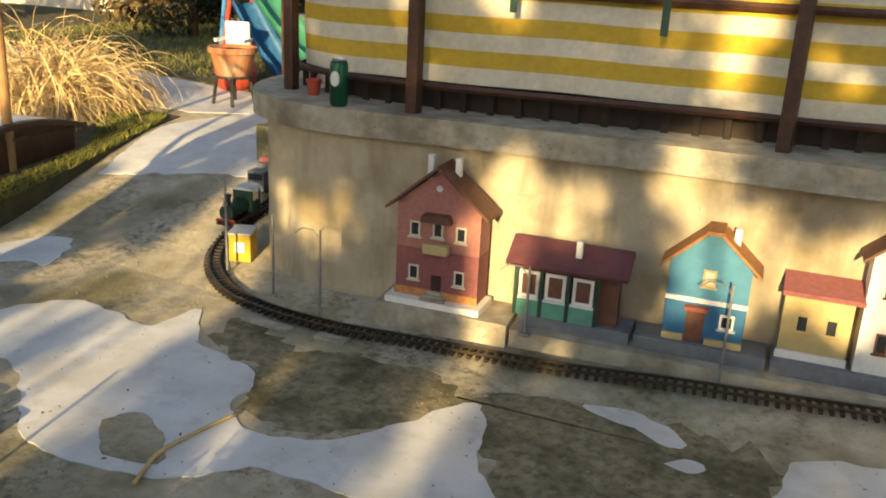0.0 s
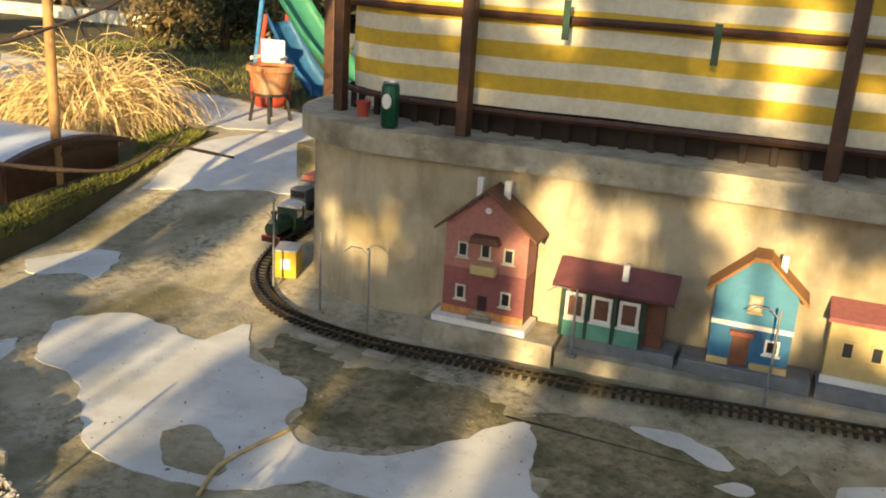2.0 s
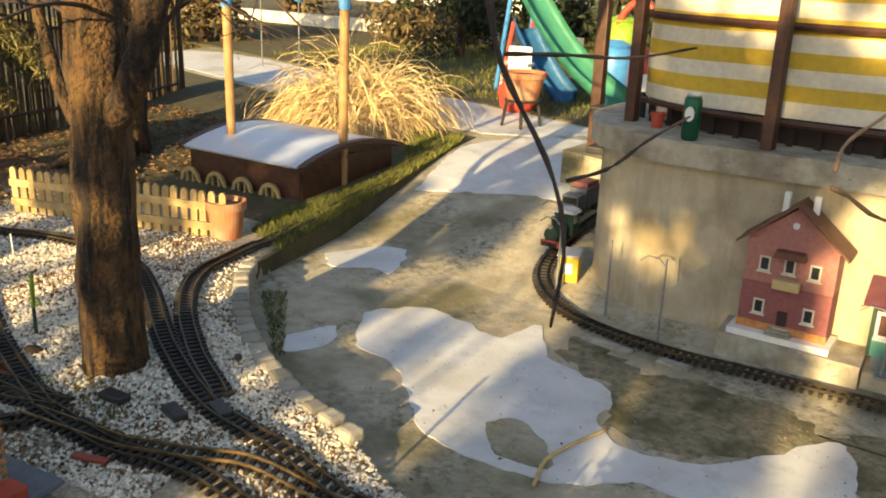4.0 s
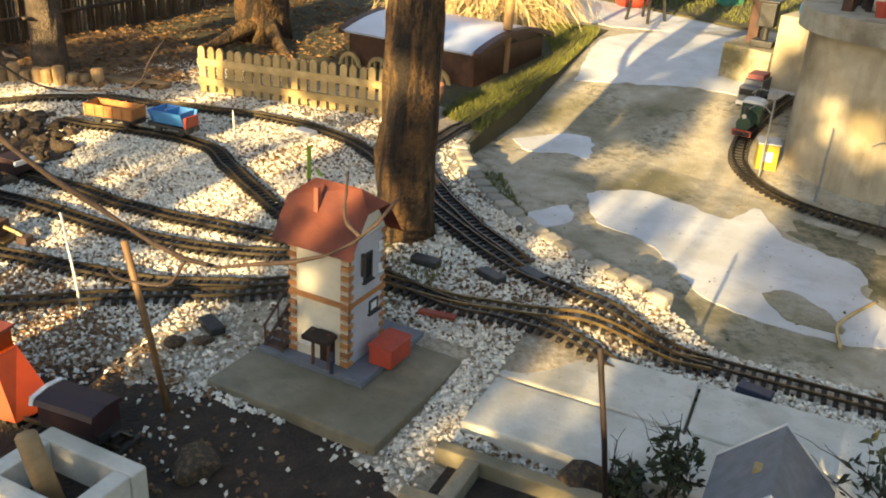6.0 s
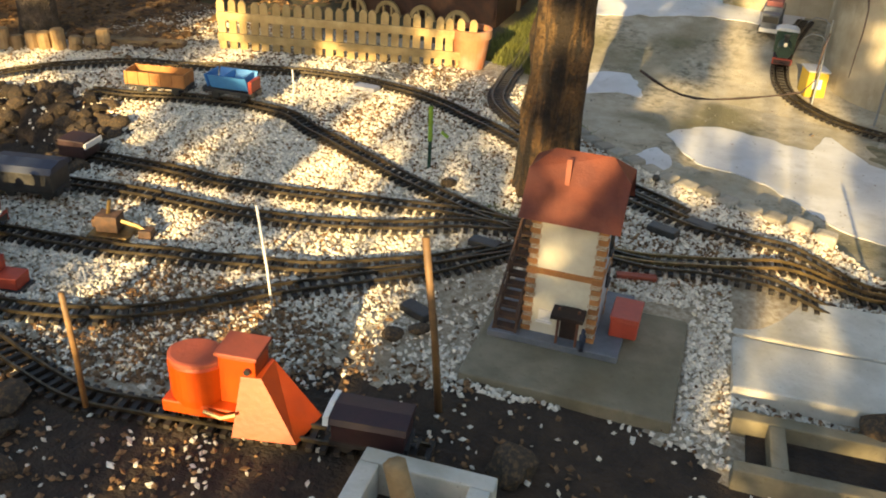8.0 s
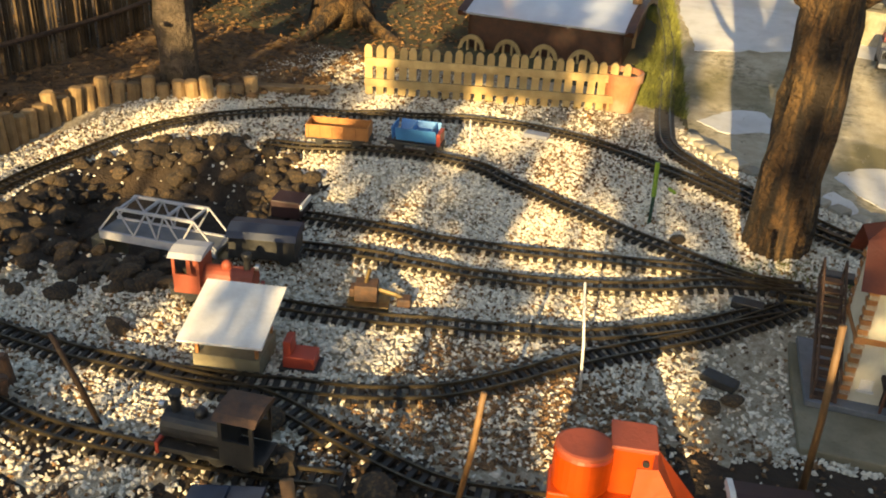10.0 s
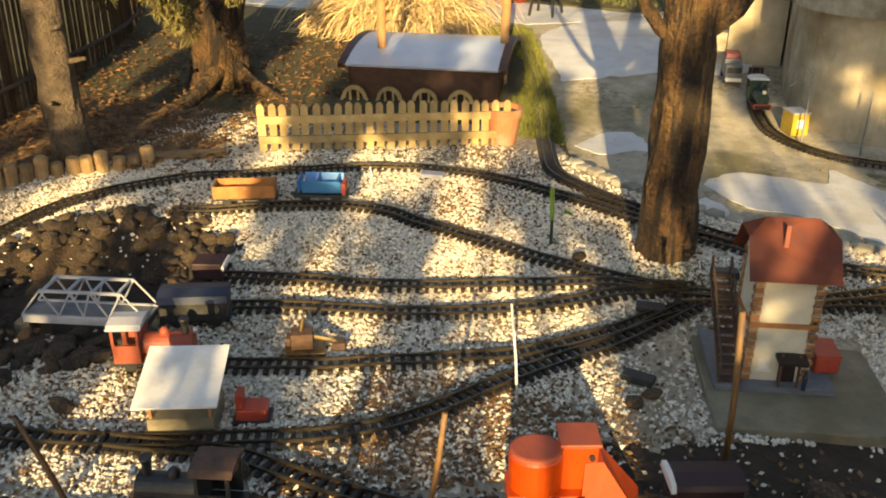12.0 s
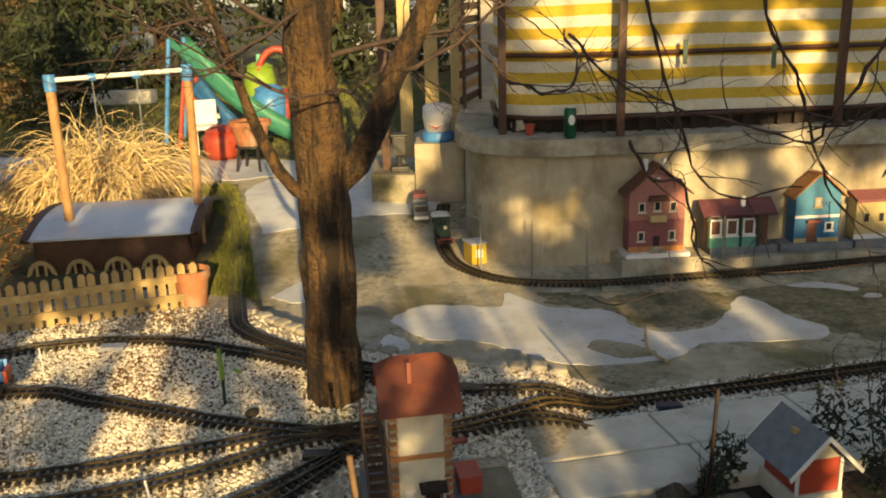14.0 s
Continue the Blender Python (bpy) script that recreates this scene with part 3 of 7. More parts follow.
def track(label, pts, zf, rail=None, pitch=0.03):
    rail = rail or M_RAIL
    tr = tagged(new("railway_track"), label, "model track", "garden railway tracks")
    p = spline(pts, pitch)
    TRACKS.append(p)
    d = np.gradient(p, axis=0)
    d /= np.linalg.norm(d, axis=1)[:, None]
    for i, (q, e) in enumerate(zip(p, d)):
        z = zf(*q)
        shared("sleeper", me_sl, pose(q[0], q[1], z + 0.006, 0, 0, math.degrees(math.atan2(e[1], e[0])) + 90 + random.uniform(-1.5, 1.5)), tr)
    nrm = np.stack([-d[:, 1], d[:, 0]], 1)
    for s in (-0.0225, 0.0225):
        bm = bmesh.new()
        v = []
        for q, n_ in zip(p, nrm):
            z = zf(*q) + 0.0165
            v.append([bm.verts.new((*(q + n_ * (s + w)), z + h)) for w, h in ((-0.003, 0), (-0.003, 0.009), (0.003, 0.009), (0.003, 0))])
        for a, b in zip(v, v[1:]):
            for k in range(4):
                bm.faces.new((a[k], a[(k + 1) % 4], b[(k + 1) % 4], b[k]))
        bm.faces.new(v[0])
        bm.faces.new(v[-1][::-1])
        part("rail", bm, rail, tr)
    return tr


flat = lambda x, y: 0.004 + rise(y)
track("main loop of dark model track across the gravel", [(-4.36, 1.05), (-4.48, 1.5), (-4.5, 1.85), (-4.42, 2.12), (-4.15, 2.41), (-3.85, 2.62), (-3.5, 2.83), (-3.17, 2.94), (-2.89, 2.94), (-2.57, 2.84), (-2.24, 2.70), (-2.0, 2.61), (-1.65, 2.52), (-1.35, 2.52), (-1.04, 2.59), (-0.59, 2.74), (0.04, 2.96), (1.2, 3.36)], bed)
track("model track through the grass verge to the loop", [(-3.5, 5.45), (-3.12, 4.54), (-2.9, 3.85), (-2.74, 3.35), (-2.62, 3.09), (-2.34, 2.86), (-1.98, 2.68), (-1.66, 2.57)], lambda x, y: bed(x, y) if y < 3.3 else max(verge(y), bed(x, y) if y < 3.5 else 0))
track("siding of black model track with goods wagons", [(-3.95, 2.16), (-3.72, 2.25), (-3.51, 2.35), (-3.2, 2.43), (-2.93, 2.36), (-2.55, 2.27), (-2.25, 2.22), (-1.98, 2.18)], bed)
track("siding of black model track in the gravel", [(-3.52, 1.79), (-3.22, 1.87), (-2.93, 1.93), (-2.58, 2.05), (-2.25, 2.16), (-1.98, 2.21)], bed)
track("siding of black model track towards the bridge", [(-3.55, 1.53), (-3.38, 1.62), (-3.13, 1.71), (-2.85, 1.79), (-2.61, 1.88), (-2.37, 1.99), (-2.16, 2.12), (-1.94, 2.22)], bed)
track("siding of black model track in the gravel", [(-3.4, 1.22), (-3.16, 1.33), (-2.94, 1.41), (-2.66, 1.55), (-2.4, 1.69), (-2.18, 1.87), (-1.98, 2.08)], bed)
track("curved black model track along the yard front", [(-4.4, 0.86), (-3.83, 0.81), (-3.6, 0.82), (-3.22, 0.91), (-2.87, 1.05), (-2.68, 1.16), (-2.54, 1.29), (-2.33, 1.61), (-2.12, 1.86), (-1.94, 2.12)], bed)
track("branch track to the snow plough", [(-3.22, 0.91), (-2.9, 0.965), (-2.6, 0.95), (-2.4, 0.96), (-2.15, 1.06), (-1.9, 1.17), (-1.70, 1.25)], bed)
track("short black model track beside the rocks", [(-3.6, 0.60), (-3.25, 0.62), (-2.9, 0.72), (-2.6, 0.84)], bed)
track("brass throat track past the signal tower", [(-1.98, 2.14), (-1.8, 2.19), (-1.61, 2.25), (-1.4, 2.36), (-1.22, 2.47), (-1.0, 2.585)], bed, M_BRASS)
track("second line beside the concrete slabs", [(-1.98, 2.18), (-1.66, 2.21), (-1.46, 2.28), (-1.2, 2.34), (-0.86, 2.45), (-0.43, 2.60), (0.1, 2.77), (1.2, 3.15)], bed)
track("model track curving round the terrace wall", [(2.2, 4.72), (0.79, 4.40), (0.52, 4.34), (0.19, 4.27), (-0.16, 4.18), (-0.44, 4.13), (-0.74, 4.08), (-1.03, 4.03), (-1.32, 4.03), (-1.56, 4.10), (-1.76, 4.26), (-1.865, 4.48), (-1.91, 4.75), (-1.93, 5.15)], flat)

# ---------- trees ----------
def along(pts, n):
    return spline(pts, sum((Vector(b) - Vector(a)).length for a, b in zip(pts, pts[1:])) / n)


def tree(x, y, z, r, spec, label, material):
    t = thing("tree", x, y, z, 0, label, "tree")
    for i, (pts, r0, r1) in enumerate(spec):
        bm = bmesh.new()
        p = along(pts, 26 if i == 0 else 10)
        n_ = len(p)
        rad = [r0 + (r1 - r0) * k / (n_ - 1) + (r * 0.2 * math.exp(-k * 0.8) if i == 0 else 0) for k in range(n_)]
        tube(bm, p, rad, 28 if i == 0 else 10, 0.3 if i == 0 else 0.2)
        part("trunk" if i == 0 else "limb", bm, material, t, smooth=True)
    return t


def twigs(parent, starts, seed, depth=3, material=None, spread=0.5, name="twig"):
    """Branching bare twigs, one mesh a start."""
    rnd = random.Random(seed)
    for (p, d, length, r) in starts:
        bm = bmesh.new()
        todo = [(Vector(p), Vector(d).normalized(), length, r, depth)]
        while todo:
            p0, d0, ln, rr, dep = todo.pop()
            pts, dd = [p0], d0.copy()
            for _ in range(5):
                dd = (dd + Vector((rnd.gauss(0, 0.13), rnd.gauss(0, 0.13), rnd.gauss(0, 0.13)))).normalized()
                pts.append(pts[-1] + dd * ln / 5)
            tube(bm, pts, [rr * (1 - 0.11 * k) for k in range(6)], 5)
            if dep > 0:
                for k in (2, 3, 4, 5):
                    if rnd.random() < 0.75:
                        nd = (dd + Vector((rnd.gauss(0, spread), rnd.gauss(0, spread), rnd.gauss(0.1, spread)))).normalized()
                        todo.append((pts[k], nd, ln * rnd.uniform(0.45, 0.75), rr * 0.5, dep - 1))
        part(name, bm, material or M_TWIG, parent, smooth=True)


tree1 = tree(-2.075, 2.455, 0.045, 0.06, [
    ([(0, 0, 0), (-0.005, 0.0, 0.3), (0.0, 0.01, 0.6), (-0.005, 0.02, 0.9), (-0.02, 0.03, 1.2), (-0.02, 0.05, 1.7), (0.02, 0.1, 2.8)], 0.092, 0.06),
    ([(0.0, 0.02, 0.80), (0.08, 0.04, 0.86), (0.17, 0.06, 1.0), (0.25, 0.08, 1.2), (0.4, 0.14, 1.5), (0.6, 0.22, 2.2)], 0.05, 0.028),
    ([(-0.01, 0.0, 0.78), (-0.10, -0.02, 0.83), (-0.17, -0.03, 0.95), (-0.25, -0.04, 1.18), (-0.36, -0.08, 1.6)], 0.024, 0.010),
], "dark brown forked garden tree standing in gravel", M_BARK)
twigs(tree1, [((0.0, 0.03, 1.25), (0.8, 0.2, 0.35), 0.5, 0.012), ((-0.01, 0.04, 1.3), (-0.7, 0.1, 0.5), 0.5, 0.012), ((0.25, 0.08, 1.2), (0.6, -0.3, 0.3), 0.4, 0.010), ((0.15, 0.06, 1.0), (0.3, 0.5, 0.6), 0.4, 0.009), ((-0.25, -0.04, 1.18), (-0.5, 0.3, 0.4), 0.4, 0.007), ((0.0, 0.0, 1.1), (-0.5, -0.5, 0.3), 0.42, 0.008), ((0.02, 0.0, 1.15), (0.5, -0.5, 0.2), 0.42, 0.008), ((-0.3, -0.06, 1.4), (-0.6, -0.3, 0.0), 0.4, 0.006), ((0.4, 0.14, 1.5), (0.5, 0.1, -0.1), 0.4, 0.007), ((0.0, 0.03, 1.45), (-0.2, -0.6, -0.1), 0.45, 0.008)], 3)
tree2 = tree(-4.72, 2.48, 0.08, 0.05, [([(0, 0, 0), (-0.02, 0, 0.5), (-0.05, 0.02, 1.2), (-0.05, 0, 2.6)], 0.08, 0.055)] + [([(-0.02, 0, h), (0.14 * math.cos(a), 0.14 * math.sin(a), h + 0.03)], 0.016, 0.009) for h, a in ((0.28, -1.2), (0.45, 0.2), (0.6, -0.6), (0.75, -1.8), (0.9, 0.1), (1.05, -0.9))],
             "grey conifer trunk with branch stubs by the log edging", M_BARKG)
tree3 = tree(-4.9, 3.93, 0.09, 0.12, [([(0, 0, 0), (0.0, 0, 0.4), (0.04, 0.02, 1.0), (0.0, 0.1, 3.0)], 0.16, 0.11), ([(0.08, -0.02, 0.14), (0.28, -0.1, 0.05), (0.55, -0.2, 0.0)], 0.06, 0.02), ([(0.05, -0.1, 0.12), (0.1, -0.35, 0.05), (0.14, -0.55, 0.0)], 0.06, 0.02), ([(0.1, 0.05, 0.4), (0.3, 0.0, 0.9), (0.5, 0.0, 1.6)], 0.04, 0.02)], "thick dark trunk with sunlit roots", M_BARK)


def leaf_cloud(name, boxes_, n, size, material, parent=None, seed=0, droop=0.0, elong=1.6):
    """Many small leaf blades scattered through ellipsoids (cx, cy, cz, rx, ry, rz)."""
    r = np.random.RandomState(seed)
    w = np.array([b[3] * b[4] * b[5] for b in boxes_]) ** 0.67
    which = r.choice(len(boxes_), n, p=w / w.sum())
    B = np.array(boxes_)[which]
    u = r.normal(size=(n, 3))
    u /= np.linalg.norm(u, axis=1)[:, None]
    c = B[:, :3] + u * B[:, 3:6] * (r.rand(n, 1) ** 0.45)
    a = r.normal(size=(n, 3))
    a[:, 2] -= droop
    a /= np.linalg.norm(a, axis=1)[:, None]
    b = np.cross(a, r.normal(size=(n, 3)))
    b /= np.linalg.norm(b, axis=1)[:, None]
    s = size * r.uniform(0.5, 1.4, (n, 1))
    v = np.stack([c - a * s * elong, c + b * s * 0.5, c + a * s * elong, c - b * s * 0.5], 1).reshape(-1, 3)
    f = np.arange(4 * n).reshape(-1, 4).tolist()
    return raw(name, v.tolist(), f, material, parent)


leaf_cloud("crown", [(-0.3, -0.3, 1.25, 0.5, 0.5, 0.25), (0.35, -0.25, 1.35, 0.45, 0.4, 0.2), (0.0, 0.5, 1.5, 0.6, 0.5, 0.3), (-0.1, 0.1, 1.9, 0.9, 0.9, 0.4), (0.45, 0.3, 1.15, 0.25, 0.25, 0.15)], 9000, 0.010, M_LEAFB, tree2, 5, 0.6, 3.0)
leaf_cloud("crown", [(0.3, 0.3, 1.5, 0.9, 0.6, 0.45), (-0.6, 0.2, 1.4, 0.6, 0.6, 0.45), (0.1, -0.2, 2.1, 1.0, 0.8, 0.5)], 7000, 0.018, M_LEAF, tree3, 6, 0.5, 2.4)

for k_, (ex, ey, ez) in enumerate(((0.25, 0.62, 0.55), (0.12, 0.85, 0.62), (0.34, 0.38, 0.66), (-0.12, 0.5, 0.72), (0.42, 0.75, 0.74))):
    bp_ = spline([(-0.03, 0.02, 1.25), (ex * 0.35, ey * 0.35, 1.2), (ex * 0.75, ey * 0.75, ez + 0.22), (ex, ey, ez)], 0.04)
    bm = bmesh.new()
    tube(bm, bp_, [0.012 * (1 - 0.8 * q / len(bp_)) for q in range(len(bp_))], 6)
    bough = part("bough", bm, M_TWIG, tree2, smooth=True)
    leaf_cloud("needles", [(x, y, z - 0.05, 0.07, 0.07, 0.09) for x, y, z in bp_[len(bp_) // 3:]], 1500, 0.008, M_NEEDLE, bough, 60 + k_, 1.2, 3.4)

# ---------- unseen hedge added behind the viewer to break the low sun into patches -------
hedge = thing("shade_hedge", 2.2, -4.4, -0.07, 0, "unseen tall half-bare hedge with dry leaves, added to dapple the sun", "hedge")
hr = random.Random(11)
# gaps left in the added hedge to aim sun patches: x, slant, lowest, highest, half width
SUN_GAPS = ((-0.21, 0.0, 2.05, 2.95, 0.165), (-0.12, 0.0, 2.82, 3.22, 0.29), (0.64, 0.0, 2.70, 3.18, 0.26), (0.97, 0.0, 2.68, 3.24, 0.29), (0.40, 0.0, 3.06, 3.30, 0.13), (-0.90, 0.0, 2.64, 3.00, 0.118), (-1.18, 0.0, 2.70, 2.94, 0.112), (0.50, 0.0, 3.25, 4.0, 0.18), (-0.35, 0.0, 3.55, 4.0, 0.16), (-0.85, 0.0, 3.62, 4.5, 0.34), (-2.44, 0.0, 2.1, 3.0, 0.18), (-2.85, 0.0, 1.74, 1.98, 0.22))
clumps = []
for i in range(60):
    x = -7.5 + 15 * i / 59 + hr.uniform(-0.12, 0.12)
    h = 4.4 if x > -1.5 else 2.75
    bm = bmesh.new()
    tube(bm, [(x, hr.uniform(-0.2, 0.2), 0), (x + hr.uniform(-0.1, 0.1), 0, h * 0.5), (x + hr.uniform(-0.2, 0.2), hr.uniform(-0.2, 0.2), h)], [0.035, 0.022, 0.008], 6)
    part("stem", bm, M_TWIG, hedge)
for x in np.arange(-7.6, 7.6, 0.105):
    tall = 4.5 if x > -1.5 else (3.0 if x > -2.1 else 2.9)
    for z in np.arange(0.1, tall + 0.4 * noise.noise((x * 1.3, 0, 5)), 0.15):
        g = noise.noise((x * 2.3, z * 0.9, 2)) + 0.45 * noise.noise((x * 6.0, z * 2.4, 7))
        # leaf density by zone decides which parts of the yard and wall get sun
        if (-2.50 < x < -1.85 and 1.45 < z < 1.98) or (-3.0 < x <= -2.5 and 1.3 < z < 1.56):
            cut = -0.6
        elif x < -2.2 and 1.6 < z < 2.25:
            g = 0.6 * noise.noise((x * 3.1, z * 1.1, 2)) + 0.75 * noise.noise((x * 8.5, z * 3.6, 7))
            cut = 0.12
        elif -3.2 < x < -0.9 and 1.85 < z < 2.7:
            cut = 0.05
        elif -0.15 < x < 2.6 and 1.85 < z < 2.4:
            cut = -0.5
        elif x < -2.5:
            cut = 0.13 if z < 2.0 else (0.22 if x < -4.2 else 0.05)
        elif z < 1.75:
            cut = -0.16
        elif z < 2.2:
            cut = -0.2
        else:
            cut = (-0.62 if -1.7 < x < 1.7 and z > 2.35 else -0.11) if z < 3.2 else -0.62
        if any(z0 < z < z1 and abs(x - xc - k * (z - z0)) < hw for xc, k, z0, z1, hw in SUN_GAPS):
            continue
        if g > cut:
            clumps.append((x + hr.uniform(-0.04, 0.04), hr.uniform(-0.25, 0.25), z + hr.uniform(-0.05, 0.05), 0.10, 0.22, 0.13))
leaf_cloud("foliage", clumps, 64 * len(clumps), 0.042, M_LEAFB, hedge, 21)
# ---------- far trees, bushes, and a house wall that close the garden ----------
for i, (x, y, s, mt, lab) in enumerate(((-9.5, 13, 1.5, M_LEAF, "dark evergreen tree at the garden end"), (-6.8, 12.5, 1.3, M_LEAF, "dark evergreen tree at the garden end"), (-4.5, 14, 1.5, M_LEAF, "dark evergreen tree at the garden end"), (-1.8, 14, 1.4, M_LEAF, "dark evergreen tree at the garden end"), (-12.5, 11, 1.4, M_LEAFB, "withered brown tree at the garden end"), (-8.0, 9.6, 0.8, M_LEAFB, "half-bare brown shrub by the path"), (-6.6, 8.9, 0.6, M_LEAF, "low evergreen bush by the path"), (-9.5, 7.4, 0.8, M_LEAFB, "half-bare brown shrub by the path"))):
    t = thing("tree" if s > 1 else "bush", x, y, 0, 0, lab, "tree" if s > 1 else "bush")
    bm = bmesh.new()
    tube(bm, [(0, 0, 0), (0.05, 0, s), (0, 0.05, 2.2 * s)], [0.12 * s, 0.08 * s, 0.02], 8, 0.2)
    part("trunk", bm, M_BARK, t)
    rr = random.Random(i)
    leaf_cloud("crown", [(rr.uniform(-0.9, 0.9) * s, rr.uniform(-0.7, 0.7) * s, rr.uniform(0.3, 2.3) * s, 0.5 * s, 0.5 * s, 0.4 * s) for _ in range(14)], 5200, 0.045 * s, mt, t, 40 + i)
for x, y, w, d, h, lab in ((-13, 19, 8, 5, 4, "pale rendered neighbouring house beyond the trees"), (-3, 22, 7, 5, 4.5, "pale rendered neighbouring house beyond the trees")):
    hs = thing("house", x, y, 0, 5, lab, "house")
    bm = bmesh.new()
    box(bm, -w / 2, w / 2, -d / 2, d / 2, -0.05, h)
    part("wall", bm, M_WHITE, hs)
    bm = bmesh.new()
    prism(bm, [(-w / 2 - 0.3, h), (w / 2 + 0.3, h), (0, h + 2)], -d / 2 - 0.3, d / 2 + 0.3)
    part("roof", bm, M_TILE, hs)
    for k in range(3):
        bm = bmesh.new()
        box(bm, -w / 2 + 1 + k * w / 3.2, -w / 2 + 2 + k * w / 3.2, -d / 2 - 0.03, -d / 2 + 0.05, 1, 2.3)
        part("window", bm, M_GLASS, hs)
bm = bmesh.new()
slab(bm, [(-14, 9.6), (-6.2, 10.6), (-6.2, 10.8), (-14, 9.8)], -0.05, 0.45)
tagged(part("garden_wall", bm, M_SLABL), "low pale garden wall behind the shrubs", "wall", kind="structure")
bm = bmesh.new()
slab(bm, [(-2.0, 7.6), (3.2, 7.4), (3.2, 7.7), (-2.0, 7.9)], -0.05, 2.6)
tagged(part("wall_house", bm, M_HOUSE), "plain house wall behind the terrace screen", "wall", kind="structure")

# reed screen fence at the back of the yard
reed = thing("reed_fence", 0, 0, 0, 0, "weathered brown reed screen fence", "fence")
RF = spline([(-5.15, -0.6), (-5.28, 1.0), (-5.32, 1.9), (-5.45, 2.7), (-5.7, 3.4), (-6.1, 4.5), (-6.6, 5.4)], 0.018)
rv, rf_ = [], []
for x, y in RF:
    h, o = 1.05 + random.uniform(-0.12, 0.1), random.uniform(-0.012, 0.012)
    if random.random() < 0.06:
        continue
    k = len(rv)
    w = random.uniform(0.006, 0.010)
    tx = random.uniform(-0.015, 0.015)
    for z, q in ((-0.05, 0), (h, tx)):
        rv += [(x + o, y - w + q, z), (x + o + w, y + q, z), (x + o, y + w + q, z), (x + o - w, y + q, z)]
    rf_ += [(k, k + 1, k + 5, k + 4), (k + 1, k + 2, k + 6, k + 5), (k + 2, k + 3, k + 7, k + 6), (k + 3, k, k + 4, k + 7), (k + 4, k + 5, k + 6, k + 7)]
tagged(raw("reed_panel", rv, rf_, M_REED, reed), kind="stuff")
for z in (0.25, 0.8):
    bm = bmesh.new()
    tube(bm, [(x + 0.025, y, z) for x, y in RF[::10]], 0.012, 6)
    part("rail", bm, M_TWIG, reed)
bm = bmesh.new()
slab(bm, [(-4.75, -2), (-4.80, 1.3), (-4.92, 1.8), (-4.93, 2.15), (-4.75, 2.42), (-4.5, 2.6), (-4.25, 2.85), (-4.15, 3.4), (-4.3, 3.46), (-6.0, 3.35), (-12, 4.5), (-12, -2)], -0.08, 0.10)
tagged(part("soil_bank", bm, M_LITTER), "bare brown soil bank under the conifers", "ground", kind="structure")

# log edging round the loop
le = thing("log_edging", 0, 0, 0, 0, "weathered log palisade edging the gravel", "edging")
LE = spline([(-4.62, 0.7), (-4.66, 1.1), (-4.70, 1.43), (-4.82, 1.79), (-4.84, 2.1), (-4.70, 2.30), (-4.50, 2.42), (-4.36, 2.55)], 0.062)
bm = bmesh.new()
cyl(bm, 0.03, 0.03, -0.06, 0.10, 10, bevel=0.005)
ml = part("log", bm, M_LOG, le, smooth=False)
for i, (x, y) in enumerate(LE):
    m = pose(x, y, 0.05 + random.uniform(-0.02, 0.03), random.uniform(-4, 4), random.uniform(-4, 4), random.uniform(0, 360))
    if i == 0:
        ml.matrix_basis = m
    else:
        shared("log", ml.data, m, le)
for i, (a, b, lab) in enumerate((((-4.42, 2.62), (-4.12, 2.80), "sawn grey timber edging beside the loop track"),)):
    bm = bmesh.new()
    d = Vector((b[0] - a[0], b[1] - a[1], 0))
    box(bm, 0, d.length, -0.03, 0.03, 0, 0.06, 0.006, pose(a[0], a[1], 0.06, 0, 0, math.degrees(math.atan2(d.y, d.x))))
    tagged(part("timber_edging", bm, M_LOG), lab, "edging")

# picket fence
fe = thing("picket_fence", -4.01, 2.91, 0.075, 26.8, "pale wooden picket fence standing in the gravel", "fence")
bm = bmesh.new()
prism(bm, [(-0.017, 0), (0.017, 0), (0.017, 0.225), (0.008, 0.24), (-0.008, 0.24), (-0.017, 0.225)], -0.006, 0.006)
mp = part("picket", bm, M_PICKET, fe)
for i in range(24):
    m = pose(0.02 + i * 0.0497, 0, random.uniform(-0.006, 0.004), 0, random.uniform(-1.5, 1.5), 0)
    if i == 0:
        mp.matrix_basis = m
    else:
        shared("picket", mp.data, m, fe)
for z in (0.055, 0.15):
    bm = bmesh.new()
    box(bm, 0, 1.18, -0.02, -0.007, z, z + 0.036, 0.002)
    part("rail", bm, M_PICKET, fe)
# arched edging behind
ae = thing("arched_edging", -4.07, 3.865, 0.012, 12, "row of yellowish arched wooden lattice edging", "edging")
for i in range(4):
    o = i * 0.20
    bm = bmesh.new()
    ring = [(o + 0.075 + 0.072 * math.cos(a), 0.095 + 0.075 * math.sin(a)) for a in np.linspace(0, math.pi, 13)]
    inn = [(o + 0.075 + 0.052 * math.cos(a), 0.095 + 0.053 * math.sin(a)) for a in np.linspace(0, math.pi, 13)]
    for k in range(12):
        prism(bm, [ring[k], ring[k + 1], inn[k + 1], inn[k]], -0.008, 0.008)
    for q in (0.004, 0.052, 0.098, 0.146):
        box(bm, o + q - 0.006, o + q + 0.006, -0.007, 0.007, 0, 0.1 if q in (0.004, 0.146) else 0.14)
    box(bm, o, o + 0.15, -0.011, -0.003, 0.035, 0.055)
    part("arch_panel", bm, M_PICKET, ae)

